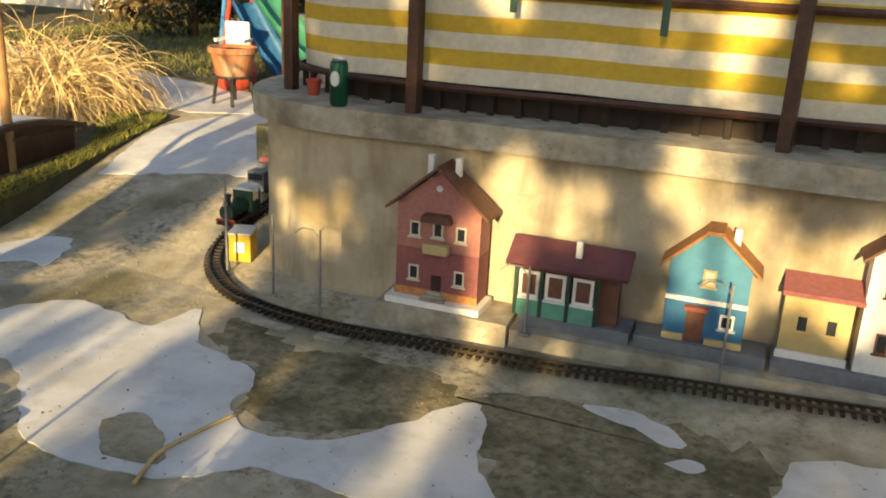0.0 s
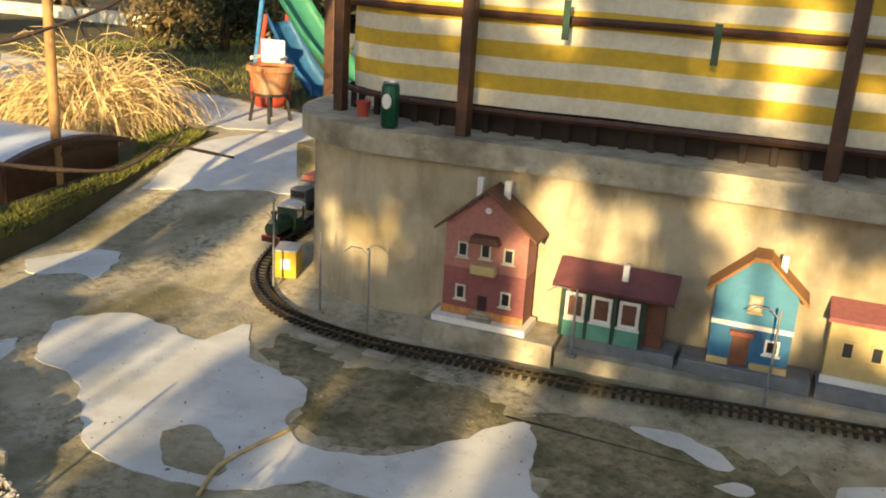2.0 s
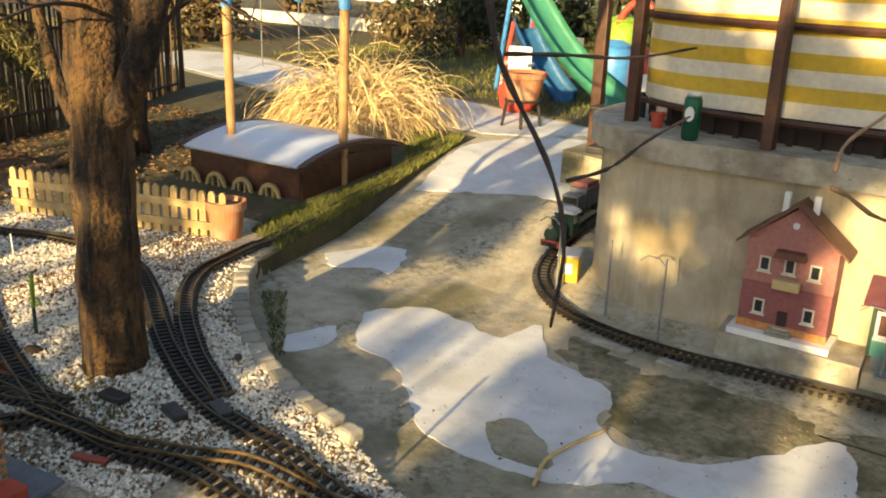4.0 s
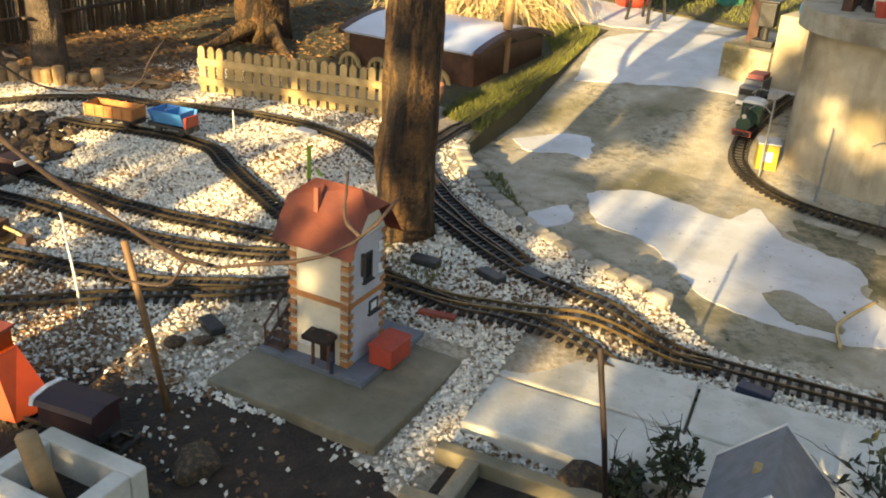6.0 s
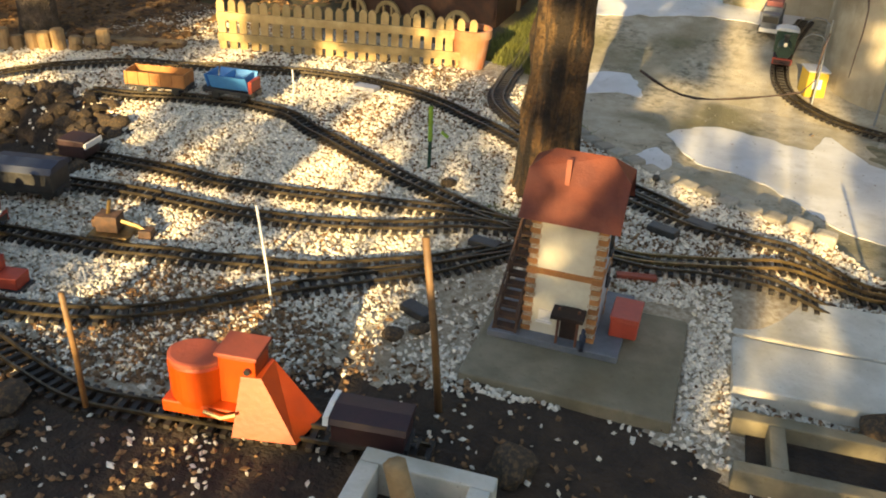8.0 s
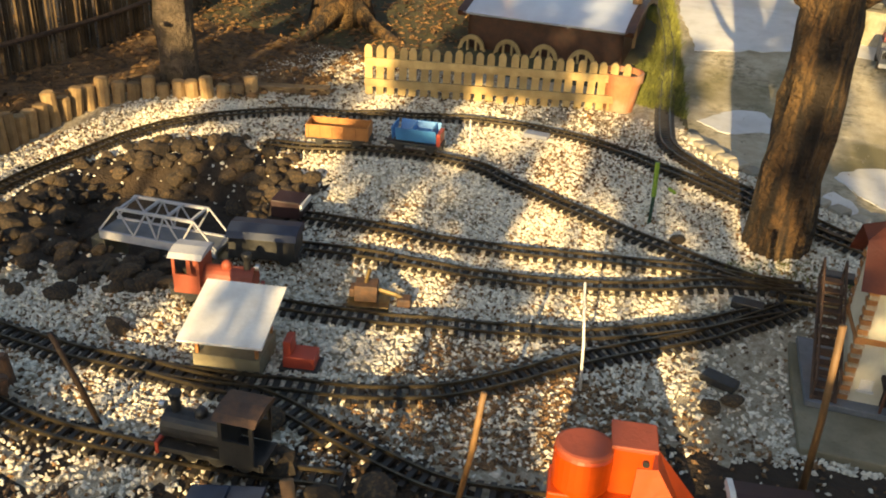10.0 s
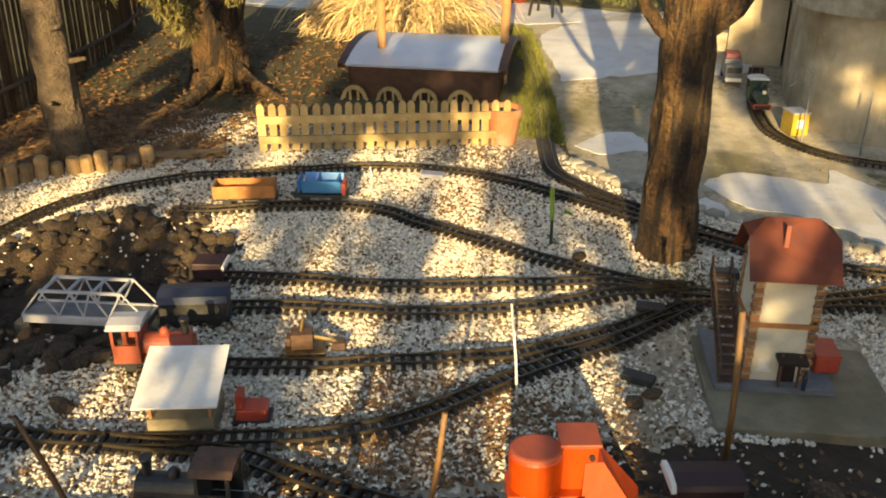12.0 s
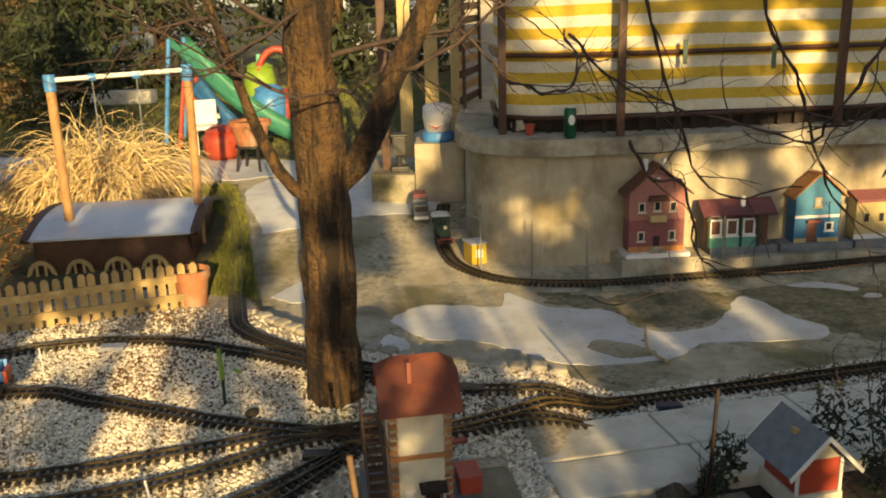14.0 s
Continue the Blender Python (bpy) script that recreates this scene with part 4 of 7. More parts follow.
# cold frame
cf = thing("cold_frame", -3.71, 4.39, 0.115, 11, "brown wooden cold frame with arched plastic-sheet roof", "cold frame")
W2, D2 = 0.42, 0.40
for nm, a in (("end_panel", (W2 - 0.02, W2, -D2, D2)), ("end_panel", (-W2, -W2 + 0.02, -D2, D2)), ("side_panel", (-W2, W2, -D2, -D2 + 0.02)), ("side_panel", (-W2, W2, D2 - 0.02, D2))):
    bm = bmesh.new()
    k = 0.002 if nm == "side_panel" else 0
    box(bm, a[0] + k, a[1] - k, a[2], a[3], -0.03, 0.175, 0.003)
    part(nm, bm, M_WOODB, cf)
arc = [(-D2 - 0.045 + (2 * D2 + 0.09) * q, 0.183 + 0.075 * math.sin(math.pi * q) ** 0.85) for q in np.linspace(0, 1, 15)]
for x0, x1, th, mtl, nm in ((-W2 - 0.02, W2 + 0.02, 0.012, M_FILM, "roof_sheet"), (W2 + 0.005, W2 + 0.05, 0.022, M_WOODB, "end_hoop"), (-W2 - 0.05, -W2 - 0.005, 0.022, M_WOODB, "end_hoop")):
    bm = bmesh.new()
    e = 0.004 if nm == "end_hoop" else 0
    prism(bm, [(y, z + e) for y, z in arc] + [(y * 0.985, z - th) for y, z in arc[::-1]], -x1, -x0, pose(0, 0, 0, 0, 0, 90))
    part(nm, bm, mtl, cf, smooth=False)
bm = bmesh.new()
prism(bm, [(y * 0.97, z - 0.02) for y, z in arc] + [(D2, 0.17), (-D2, 0.17)], -(W2 - 0.004), -(W2 - 0.018), pose(0, 0, 0, 0, 0, 90))
part("gable", bm, M_WOODB, cf)
bm = bmesh.new()
box(bm, W2, W2 + 0.02, -0.05, 0.05, 0.165, 0.19, 0.004)
part("handle", bm, M_IRON, cf)


def pot(x, y, z, r, h, label, mtl=None, name="flower_pot", soil=True):
    t = thing(name, x, y, z, 0, label, "pot")
    bm = bmesh.new()
    lathe(bm, [(r * 0.68, 0), (r * 0.9, h * 0.8), (r, h * 0.8), (r, h), (r * 0.88, h), (r * 0.82, h * 0.85), (0.005, h * 0.84)], 28)
    part("body", bm, mtl or M_TERRA, t, smooth=False)
    if soil:
        bm = bmesh.new()
        cyl(bm, r * 0.8, r * 0.8, h * 0.845, h * 0.88, 20)
        part("soil", bm, M_SOIL, t)
    return t


pot(-3.0, 3.47, 0.075, 0.095, 0.19, "weathered terracotta pot at the fence end")

# pampas grass
pg = thing("pampas_clump", -4.40, 5.45, 0.19, 0, "large dry straw-coloured pampas grass clump", "grass clump")
pr = np.random.RandomState(4)
for ox, oy, lx, ly, n_, ln_ in ((-0.20, 0.0, -0.25, -0.1, 1500, 0.8), (0.16, -0.10, 0.25, -0.25, 1500, 0.75), (0.05, 0.14, 0.05, 0.1, 1300, 0.95)):
    pv, pf = [], []
    gust = pr.normal(0, 0.5, (9, 2))
    for i in range(n_):
        a, r0 = pr.uniform(0, 2 * math.pi), 0.16 * math.sqrt(pr.rand())
        p = np.array([ox + r0 * math.cos(a), oy + r0 * math.sin(a), 0.0])
        g = gust[pr.randint(9)]
        d = np.array([0.55 * math.cos(a) + lx + 0.6 * g[0] + pr.normal(0, 0.2), 0.55 * math.sin(a) + ly + 0.6 * g[1] + pr.normal(0, 0.2), pr.uniform(0.7, 1.6)])
        d /= np.linalg.norm(d)
        step = ln_ * pr.uniform(0.45, 1.1) / 8
        curl = pr.normal(0, 0.16)
        fall = pr.uniform(0.20, 0.62)
        side = np.cross(d, (0, 0, 1.0)) + pr.normal(0, 0.4, 3)
        side *= pr.uniform(0.003, 0.0075) / np.linalg.norm(side)
        k = len(pv)
        for j in range(9):
            w = side * (1.0 - 0.09 * j)
            pv += [tuple(p - w), tuple(p + w)]
            d = d + np.array([-d[1] * curl, d[0] * curl, -fall * (0.5 + 0.22 * j)]) + pr.normal(0, 0.05, 3)
            d /= np.linalg.norm(d)
            p = p + d * step
            p[2] = max(p[2], 0.01)
        pf += [(k + 2 * j, k + 2 * j + 1, k + 2 * j + 3, k + 2 * j + 2) for j in range(8)]
    tagged(raw("tuft", pv, pf, M_STRAW, pg), kind="stuff")

# grass on the verge and back lawn
def turf(name, poly, n, h, label, seed, avoid=None, mtl=None, up=rise):
    r = np.random.RandomState(seed)
    xs, ys = [p[0] for p in poly], [p[1] for p in poly]
    X, Y = r.uniform(min(xs), max(xs), n), r.uniform(min(ys), max(ys), n)
    ok = inside_np(X, Y, poly)
    if avoid:
        for (ax, bx, ay, by) in avoid:
            ok &= ~((X > ax) & (X < bx) & (Y > ay) & (Y < by))
    X, Y = X[ok], Y[ok]
    n = len(X)
    hh = h * r.uniform(0.4, 1.3, n)
    a = r.uniform(0, 6.28, n)
    w = 0.10 * hh
    gz_ = np.array([up(y) for y in Y])
    lean = r.normal(0, 0.45, (n, 2)) * hh[:, None]
    v = np.stack([np.stack([X - w * np.cos(a), Y - w * np.sin(a), gz_], 1), np.stack([X + w * np.cos(a), Y + w * np.sin(a), gz_], 1), np.stack([X + lean[:, 0], Y + lean[:, 1], gz_ + hh], 1)], 1).reshape(-1, 3)
    ob = raw(name, v.tolist(), np.arange(3 * n).reshape(-1, 3).tolist(), mtl or M_GRASS)
    return tagged(ob, label, "grass", kind="stuff")


turf("verge_grass", [(-2.70, 3.55), (-2.76, 3.72), (-3.02, 4.44), (-3.2, 4.95), (-3.42, 5.5), (-3.55, 5.7), (-3.9, 5.5), (-3.3, 4.9), (-3.16, 4.4), (-3.12, 3.9), (-3.0, 3.6)], 60000, 0.035, "short yellowish green grass along the path", 1, up=verge)
turf("lawn_grass", [(-2.8, 6.7), (-5.6, 7.0), (-8.0, 7.3), (-8.0, 12.5), (-1.9, 12.5), (-2.2, 9.0)], 45000, 0.05, "winter lawn grass beyond the path", 2)
turf("moss", [(-1.95, 2.2), (-1.75, 2.24), (-1.78, 2.36), (-1.95, 2.4), (-2.2, 2.25), (-2.1, 2.16)], 3000, 0.018, "low green weeds at the tree foot", 3, up=lambda y: 0.02 + 0.07 * smooth(1.7, 2.5, y))
turf("kerb_weeds", [(-2.5, 3.3), (-2.2, 3.12), (-1.95, 2.97), (-1.93, 3.0), (-2.15, 3.17), (-2.42, 3.38)], 5000, 0.02, "green weeds along the kerb stones", 4)

# ---------- signal tower on its slab ----------
bm = bmesh.new()
box(bm, -0.245, 0.245, -0.24, 0.24, -0.02, 0.045, 0.006)
sl = part("paving_slab", bm, M_SLAB)
sl.matrix_basis = pose(-1.628, 1.812, 0.0, 0, 0, 15)
tagged(sl, "square mossy concrete paving slab under the signal tower", "paving slab")
tw = thing("signal_tower", -1.697, 1.845, 0.0455, 15, "cream model signal tower with brick quoins and red roof", "model building")
TW, TD, TH = 0.087, 0.081, 0.355
bm = bmesh.new()
box(bm, -0.165, 0.155, -0.118, 0.19, 0.0, 0.018, 0.003)
part("base_plate", bm, M_GREY, tw)
bm = bmesh.new()
box(bm, -TW, TW, -TD, TD, 0.018, TH)
prism(bm, [(-TD, TH), (TD, TH), (TD * 0.5, TH + 0.065), (-TD * 0.5, TH + 0.065)], -TW, TW, pose(0, 0, 0, 0, 0, 90))
part("wall", bm, M_CREAM, tw)
bm = bmesh.new()
box(bm, TW, TW + 0.002, -TD + 0.012, TD - 0.012, 0.02, TH)
part("side_render", bm, M_LGREY, tw, "light grey rendered side")
bm = bmesh.new()
box(bm, -0.012, 0.012, -0.012, 0.012, -0.0065, 0.0065, 0.001)
mq = part("quoin", bm, M_QUOIN, tw)
qi = 0
for sx in (-1, 1):
    for sy in (-1, 1):
        for k in range(25):
            o = 0.004 if k % 2 else 0.0
            m = pose(sx * (TW - 0.008 - o), sy * (TD - 0.008 - o), 0.026 + k * 0.0133)
            if qi == 0:
                mq.matrix_basis = m
            else:
                shared("quoin", mq.data, m, tw)
            qi += 1
bm = bmesh.new()
box(bm, -TW - 0.003, TW + 0.003, -TD - 0.003, TD + 0.003, 0.182, 0.197)
part("brick_band", bm, M_QUOIN, tw)
# half-hipped roof, ridge along x
rx, ry, z0, z1, zr = TW + 0.03, TD + 0.035, TH - 0.022, TH + 0.075, TH + 0.115
bm = bmesh.new()
V = {k: bm.verts.new(p) for k, p in {"a": (-rx, -ry, z0), "b": (rx, -ry, z0), "c": (rx, ry, z0), "d": (-rx, ry, z0), "e": (-rx, -0.047, z1), "f": (rx, -0.047, z1), "g": (rx, 0.047, z1), "h": (-rx, 0.047, z1), "i": (-rx + 0.05, 0, zr), "j": (rx - 0.05, 0, zr)}.items()}
for q in ("abfjie", "cdhijg", "bf", "fgj", "hei"):
    if len(q) > 2:
        bm.faces.new([V[k] for k in q])
bmesh.ops.solidify(bm, geom=bm.faces[:], thickness=0.006)
part("roof", bm, M_TILE, tw, "red clay half-hipped roof")
bm = bmesh.new()
box(bm, -0.03, -0.018, -0.06, -0.048, TH + 0.04, TH + 0.115, 0.001)
part("chimney", bm, M_TILE, tw)


def win(parent, x, z, w, h, y=0.0, frame_m=None, glass=None, name="window", t=0.004, m=None):
    """A framed window on a wall that faces -y, with its pane under it."""
    m = m or Matrix()
    bm = bmesh.new()
    f = min(w, h) * 0.16
    for a in ((x - w / 2, x - w / 2 + f, z, z + h), (x + w / 2 - f, x + w / 2, z, z + h), (x - w / 2 + f, x + w / 2 - f, z, z + f), (x - w / 2 + f, x + w / 2 - f, z + h - f, z + h)):
        box(bm, a[0], a[1], y - t, y, a[2], a[3], 0, m)
    ob = part(name, bm, frame_m or M_WHITE, parent)
    bm = bmesh.new()
    box(bm, x - w / 2 + f, x + w / 2 - f, y - t * 0.4, y + 0.001, z + f, z + h - f, 0, m)
    part("pane", bm, glass or M_GLASS, ob)
    bm = bmesh.new()
    box(bm, x - w / 2 - f, x + w / 2 + f, y - t * 2.2, y, z - f * 0.8, z - 0.0005, 0, m)
    part("sill", bm, frame_m or M_WHITE, ob)
    return ob


side = pose(TW + 0.002, 0, 0, 0, 0, 90)
win(tw, 0.0, 0.235, 0.036, 0.075, 0, M_BLACK, m=side)
win(tw, 0.055, 0.30, 0.018, 0.022, 0, M_WHITE, M_WHITE, m=side)
win(tw, 0.055, 0.24, 0.018, 0.02, 0, M_WHITE, M_WHITE, m=side)
win(tw, 0.03, 0.135, 0.04, 0.034, 0, M_BLACK, M_WHITE, name="notice_board", m=side)
bm = bmesh.new()
box(bm, -0.03, -0.022, -0.009, 0, 0.255, 0.315, 0.001, side)
part("bracket", bm, M_BLACK, tw)
bm = bmesh.new()
box(bm, -0.012, 0.066, -TD - 0.046, -TD, 0.112, 0.124, 0.002, pose(0, 0, 0, 6))
part("porch_roof", bm, M_DARKWOOD, tw, "dark brown porch roof")
for x in (0.004, 0.051):
    bm = bmesh.new()
    box(bm, x - 0.003, x + 0.003, -TD - 0.033, -TD - 0.027, 0.018, 0.118)
    part("porch_post", bm, M_BROOF, tw)
bm = bmesh.new()
box(bm, 0.006, 0.05, -TD - 0.003, -TD, 0.018, 0.108)
part("door", bm, M_DARKWOOD, tw)
win(tw, -0.035, 0.055, 0.03, 0.03, -TD, M_WHITE, M_WHITE, name="plaque")
# stair on the far side with rails
for k in range(12):
    bm = bmesh.new()
    y = -0.105 + k * 0.0235
    box(bm, -0.15, -0.098, y, y + 0.026, 0.018 + k * 0.017, 0.026 + k * 0.017)
    part("stair_step", bm, M_IRON, tw)
for x in (-0.152, -0.098):
    bm = bmesh.new()
    tube(bm, [(x, -0.11, 0.02), (x, 0.175, 0.215)], 0.005, 5)
    tube(bm, [(x, -0.11, 0.075), (x, 0.175, 0.27), (x, 0.18, 0.2)], 0.0035, 5)
    for k in range(6):
        y = -0.105 + k * 0.055
        tube(bm, [(x, y, 0.02 + (y + 0.11) * 0.69), (x, y, 0.075 + (y + 0.11) * 0.69)], 0.0028, 5)
    part("stair_rail", bm, M_IRON, tw)
bx = thing("red_box", -1.555, 1.902, 0.064, 15, "red plastic crate leaning by the tower wall", "crate")
bm = bmesh.new()
box(bm, -0.034, 0.034, -0.05, 0.05, 0, 0.05, 0.006)
part("body", bm, M_RED, bx)
bm = bmesh.new()
box(bm, -0.036, 0.036, -0.052, 0.052, 0.0505, 0.058, 0.003)
part("lid", bm, M_RED, bx)
bm = bmesh.new()
lathe(bm, [(0.007, 0), (0.006, 0.02), (0.008, 0.028), (0.0085, 0.042), (0.004, 0.047), (0.0055, 0.053), (0.004, 0.06), (0.001, 0.062)], 10)
fg = part("figurine", bm, M_NAVY, None, smooth=True)
fg.matrix_basis = pose(-1.60, 1.745, 0.064)
tagged(fg, "tiny dark blue figurine by the tower door", "figurine")

# ---------- platform and facades along the terrace wall ----------
A = 9.65


def fy(x):
    return 4.24 + 0.17 * (x + 0.7)


bm = bmesh.new()
slab(bm, [(-0.88, 4.15), (-0.40, 4.225), (-0.44, 4.42), (-0.93, 4.36)], -0.02, 0.105)
tagged(part("platform_block", bm, M_RIM), "pale concrete platform block under the pink house", "platform", kind="structure")
bm = bmesh.new()
slab(bm, [(-0.397, 4.245), (0.4, 4.375), (2.6, 4.80), (2.6, 4.93), (0.8, 4.6), (-0.1, 4.47), (-0.437, 4.42)], -0.02, 0.085)
tagged(part("platform", bm, M_RIM), "long mossy concrete station platform", "platform", kind="structure")
for x0, x1 in ((-0.40, -0.02), (-0.012, 0.40), (0.408, 0.85), (0.86, 1.3)):
    xc = (x0 + x1) / 2
    bm = bmesh.new()
    box(bm, -(x1 - x0) / 2, (x1 - x0) / 2, -0.03, 0.10, 0, 0.045, 0.003)
    o = part("base_plate", bm, M_GREY)
    o.matrix_basis = pose(xc, fy(xc) + 0.03, 0.086, 0, 0, A)
    tagged(o, "blue-grey plastic base plate on the platform", "base plate", "base plates")


def gable_house(x, z, w, ze, zr, depth, wall_m, low_m, roof_m, label, eave=0.03, dy=0.0, hip=False):
    t = thing("model_house", x, fy(x) + dy, z, A, label, "model building")
    h, r = ze - z, zr - z
    bm = bmesh.new()
    prism(bm, [(-w / 2, h * 0.52), (w / 2, h * 0.52), (w / 2, h), (0, r - 0.012), (-w / 2, h)], 0, depth)
    part("upper_wall", bm, wall_m, t)
    bm = bmesh.new()
    box(bm, -w / 2, w / 2, 0, depth, 0, h * 0.52)
    part("lower_wall", bm, low_m, t)
    sl_ = (r - h) / (w / 2)
    for s in (-1, 1):
        bm = bmesh.new()
        e = (s * (w / 2 + eave), h - sl_ * eave)
        top = (s * 0.02, r - sl_ * 0.02) if hip else (0, r)
        prism(bm, [e, top, (top[0], top[1] + 0.011), (e[0], e[1] + 0.011)], -0.03, depth)
        part("roof_slope", bm, roof_m, t)
    if hip:
        bm = bmesh.new()
        box(bm, -0.026, 0.026, -0.03, depth, r - sl_ * 0.02, r - sl_ * 0.02 + 0.012)
        part("roof_ridge", bm, roof_m, t)
    return t, h, r


# shadow on the lower storey is painted in with the maroon wall
h1, h, r = gable_house(-0.69, 0.128, 0.305, 0.47, 0.60, 0.11, M_PINK_LIT, M_MAROON_AND_SHADE, M_BROOF, "pink two-storey model house with brown gable roof", 0.035)
bm = bmesh.new()
box(bm, -0.175, 0.175, -0.045, 0.11, -0.0235, 0)
part("white_base", bm, M_WHITE, h1)
bm = bmesh.new()
box(bm, -0.155, 0.155, -0.006, 0, 0.0, 0.03)
part("plinth", bm, M_QUOIN, h1)
for x, z in ((-0.085, 0.06), (0.085, 0.06), (-0.085, 0.22), (0.085, 0.22), (0.0, 0.225)):
    win(h1, x, z, 0.038, 0.055, 0, M_CREAM)
bm = bmesh.new()
cyl(bm, 0.011, 0.011, 0, 0.006, 14, pose(0, 0, 0.40, 90))
part("round_window", bm, M_WHITE, h1)
bm = bmesh.new()
box(bm, -0.045, 0.045, -0.03, 0, 0.17, 0.205, 0.002)
part("balcony", bm, M_YELLOW, h1, "bright yellow balcony front")
bm = bmesh.new()
prism(bm, [(-0.055, 0.285), (0.055, 0.285), (0.045, 0.312), (-0.045, 0.312)], -0.04, 0)
part("awning", bm, M_BROOF, h1)
bm = bmesh.new()
box(bm, -0.017, 0.017, -0.004, 0, 0.0, 0.085)
part("door", bm, M_DKRED, h1)
for k in range(3):
    bm = bmesh.new()
    q = 0.045 - 0.01 * k
    box(bm, -q, q, -0.042 + 0.012 * k, -0.006, 0.001 + 0.009 * k, 0.010 + 0.009 * k)
    part("step", bm, M_RIM, h1)
for x in (-0.055, 0.045):
    bm = bmesh.new()
    box(bm, x - 0.010, x + 0.010, 0.045, 0.065, 0.40, 0.50)
    part("chimney", bm, M_WHITE, h1)

st = thing("model_station", -0.24, fy(-0.24), 0.131, A, "low model railway halt with plum roof and green posts", "model building")
bm = bmesh.new()
box(bm, -0.17, 0.175, 0.03, 0.08, 0, 0.20)
part("back_wall", bm, M_BROOF, st)
bm = bmesh.new()
prism(bm, [(-0.015, 0.175), (-0.018, 0.187), (0.085, 0.255), (0.10, 0.24)], -0.205, 0.205, pose(0, 0, 0, 0, 0, 90))
part("roof", bm, M_PROOF, st, "plum-brown sloping roof")
bm = bmesh.new()
box(bm, -0.165, 0.11, 0.0, 0.03, 0, 0.055)
part("dado", bm, M_TEAL, st, "teal panel below the windows")
for x in (-0.168, -0.08, 0.012, 0.108):
    bm = bmesh.new()
    box(bm, x - 0.006, x + 0.006, -0.006, 0.006, 0, 0.185)
    part("post", bm, M_DKGRN, st)
for x in (-0.125, -0.034, 0.06):
    win(st, x, 0.062, 0.07, 0.095, 0.012, M_WHITE, M_BROOF)
bm = bmesh.new()
box(bm, 0.02, 0.04, 0.03, 0.05, 0.2, 0.275)
part("chimney", bm, M_WHITE, st)

h3, h, r = gable_house(0.198, 0.131, 0.25, 0.405, 0.52, 0.10, M_HBLUE2, M_HBLUE, M_QUOIN, "blue model house with orange-brown gable roof", 0.03, 0.03, True)
bm = bmesh.new()
box(bm, -0.127, 0.127, -0.005, 0, h * 0.52 - 0.006, h * 0.52 + 0.009)
part("white_band", bm, M_WHITE, h3)
for x0, x1 in ((-0.125, -0.058), (0.01, 0.125)):
    bm = bmesh.new()
    box(bm, x0, x1, -0.008, 0, 0, 0.022)
    part("plinth", bm, M_YELLOW, h3)
bm = bmesh.new()
box(bm, -0.055, 0.002, -0.003, 0, 0, 0.115)
part("doorway", bm, M_BROOF, h3)
bm = bmesh.new()
box(bm, -0.062, 0.012, -0.03, 0, 0.115, 0.127)
part("door_canopy", bm, M_TILE, h3)
win(h3, 0.0, 0.195, 0.04, 0.055, 0, M_YELLOW, M_CREAM)
win(h3, 0.07, 0.06, 0.045, 0.05, 0, M_WHITE)
bm = bmesh.new()
box(bm, 0.055, 0.075, 0.03, 0.05, 0.28, 0.385)
part("chimney", bm, M_WHITE, h3)

h4 = thing("model_house", 0.53, fy(0.53) + 0.045, 0.131, A, "low yellow model house with maroon flat roof", "model building")
bm = bmesh.new()
box(bm, -0.11, 0.09, 0, 0.09, 0, 0.225)
part("wall", bm, M_YELLOW, h4)
bm = bmesh.new()
prism(bm, [(-0.02, 0.21), (-0.02, 0.225), (0.09, 0.26), (0.09, 0.245)], -0.115, 0.12, pose(0, 0, 0, 0, 0, 90))
part("roof", bm, M_MAROON_AND_SHADE, h4)
bm = bmesh.new()
box(bm, -0.115, 0.093, -0.008, 0, 0, 0.025)
part("plinth", bm, M_WHITE, h4)
for x in (-0.05, 0.035):
    win(h4, x, 0.09, 0.04, 0.06, 0, M_YELLOW)
h5, h, r = gable_house(0.79, 0.131, 0.30, 0.51, 0.64, 0.12, M_WHITE, M_WHITE, M_BROOF, "white two-storey model house with brown roof", 0.03, 0.03)
for x, z in ((-0.085, 0.07), (0.0, 0.07), (0.085, 0.07), (-0.085, 0.25), (0.0, 0.25), (0.085, 0.25)):
    win(h5, x, z, 0.036, 0.065, 0, M_BROOF)
bm = bmesh.new()
box(bm, -0.06, -0.04, 0.04, 0.06, 0.42, 0.52)
part("chimney", bm, M_WHITE, h5)


def lamp_post(x, y, z, h, label, arms=1, dirn=-1):
    t = thing("lamp_post", x, y, z, A, label, "model lamp", "model lamp posts")
    bm = bmesh.new()
    box(bm, -0.02, 0.02, -0.02, 0.02, 0, 0.012, 0.003)
    part("foot", bm, M_STEEL, t)
    bm = bmesh.new()
    tube(bm, [(0, 0, 0.01), (0, 0, h)], [0.0055, 0.004], 8)
    part("pole", bm, M_STEEL, t)
    for k in range(arms):
        bm = bmesh.new()
        zz = h - 0.03 - 0.07 * k
        tube(bm, [(0, 0, zz), (dirn * 0.03, 0, zz + 0.028), (dirn * 0.07, 0, zz + 0.03), (dirn * 0.1, 0, zz + 0.006)], 0.0025, 6)
        part("arm", bm, M_STEEL, t)


lamp_post(-1.638, 4.205, 0.012, 0.40, "grey double-arm model catenary mast by the wall", 2)
lamp_post(-1.36, 4.16, 0.0, 0.33, "thin grey model catenary mast by the track", 0)
lamp_post(-1.07, 4.075, 0.0, 0.345, "thin grey model lamp with hook arm", 1)
lamp_post(-0.335, 4.235, 0.0855, 0.24, "thin grey model lamp on the platform", 1)
lamp_post(0.29, 4.335, 0.0, 0.38, "dark grey model lamp before the blue house", 1)

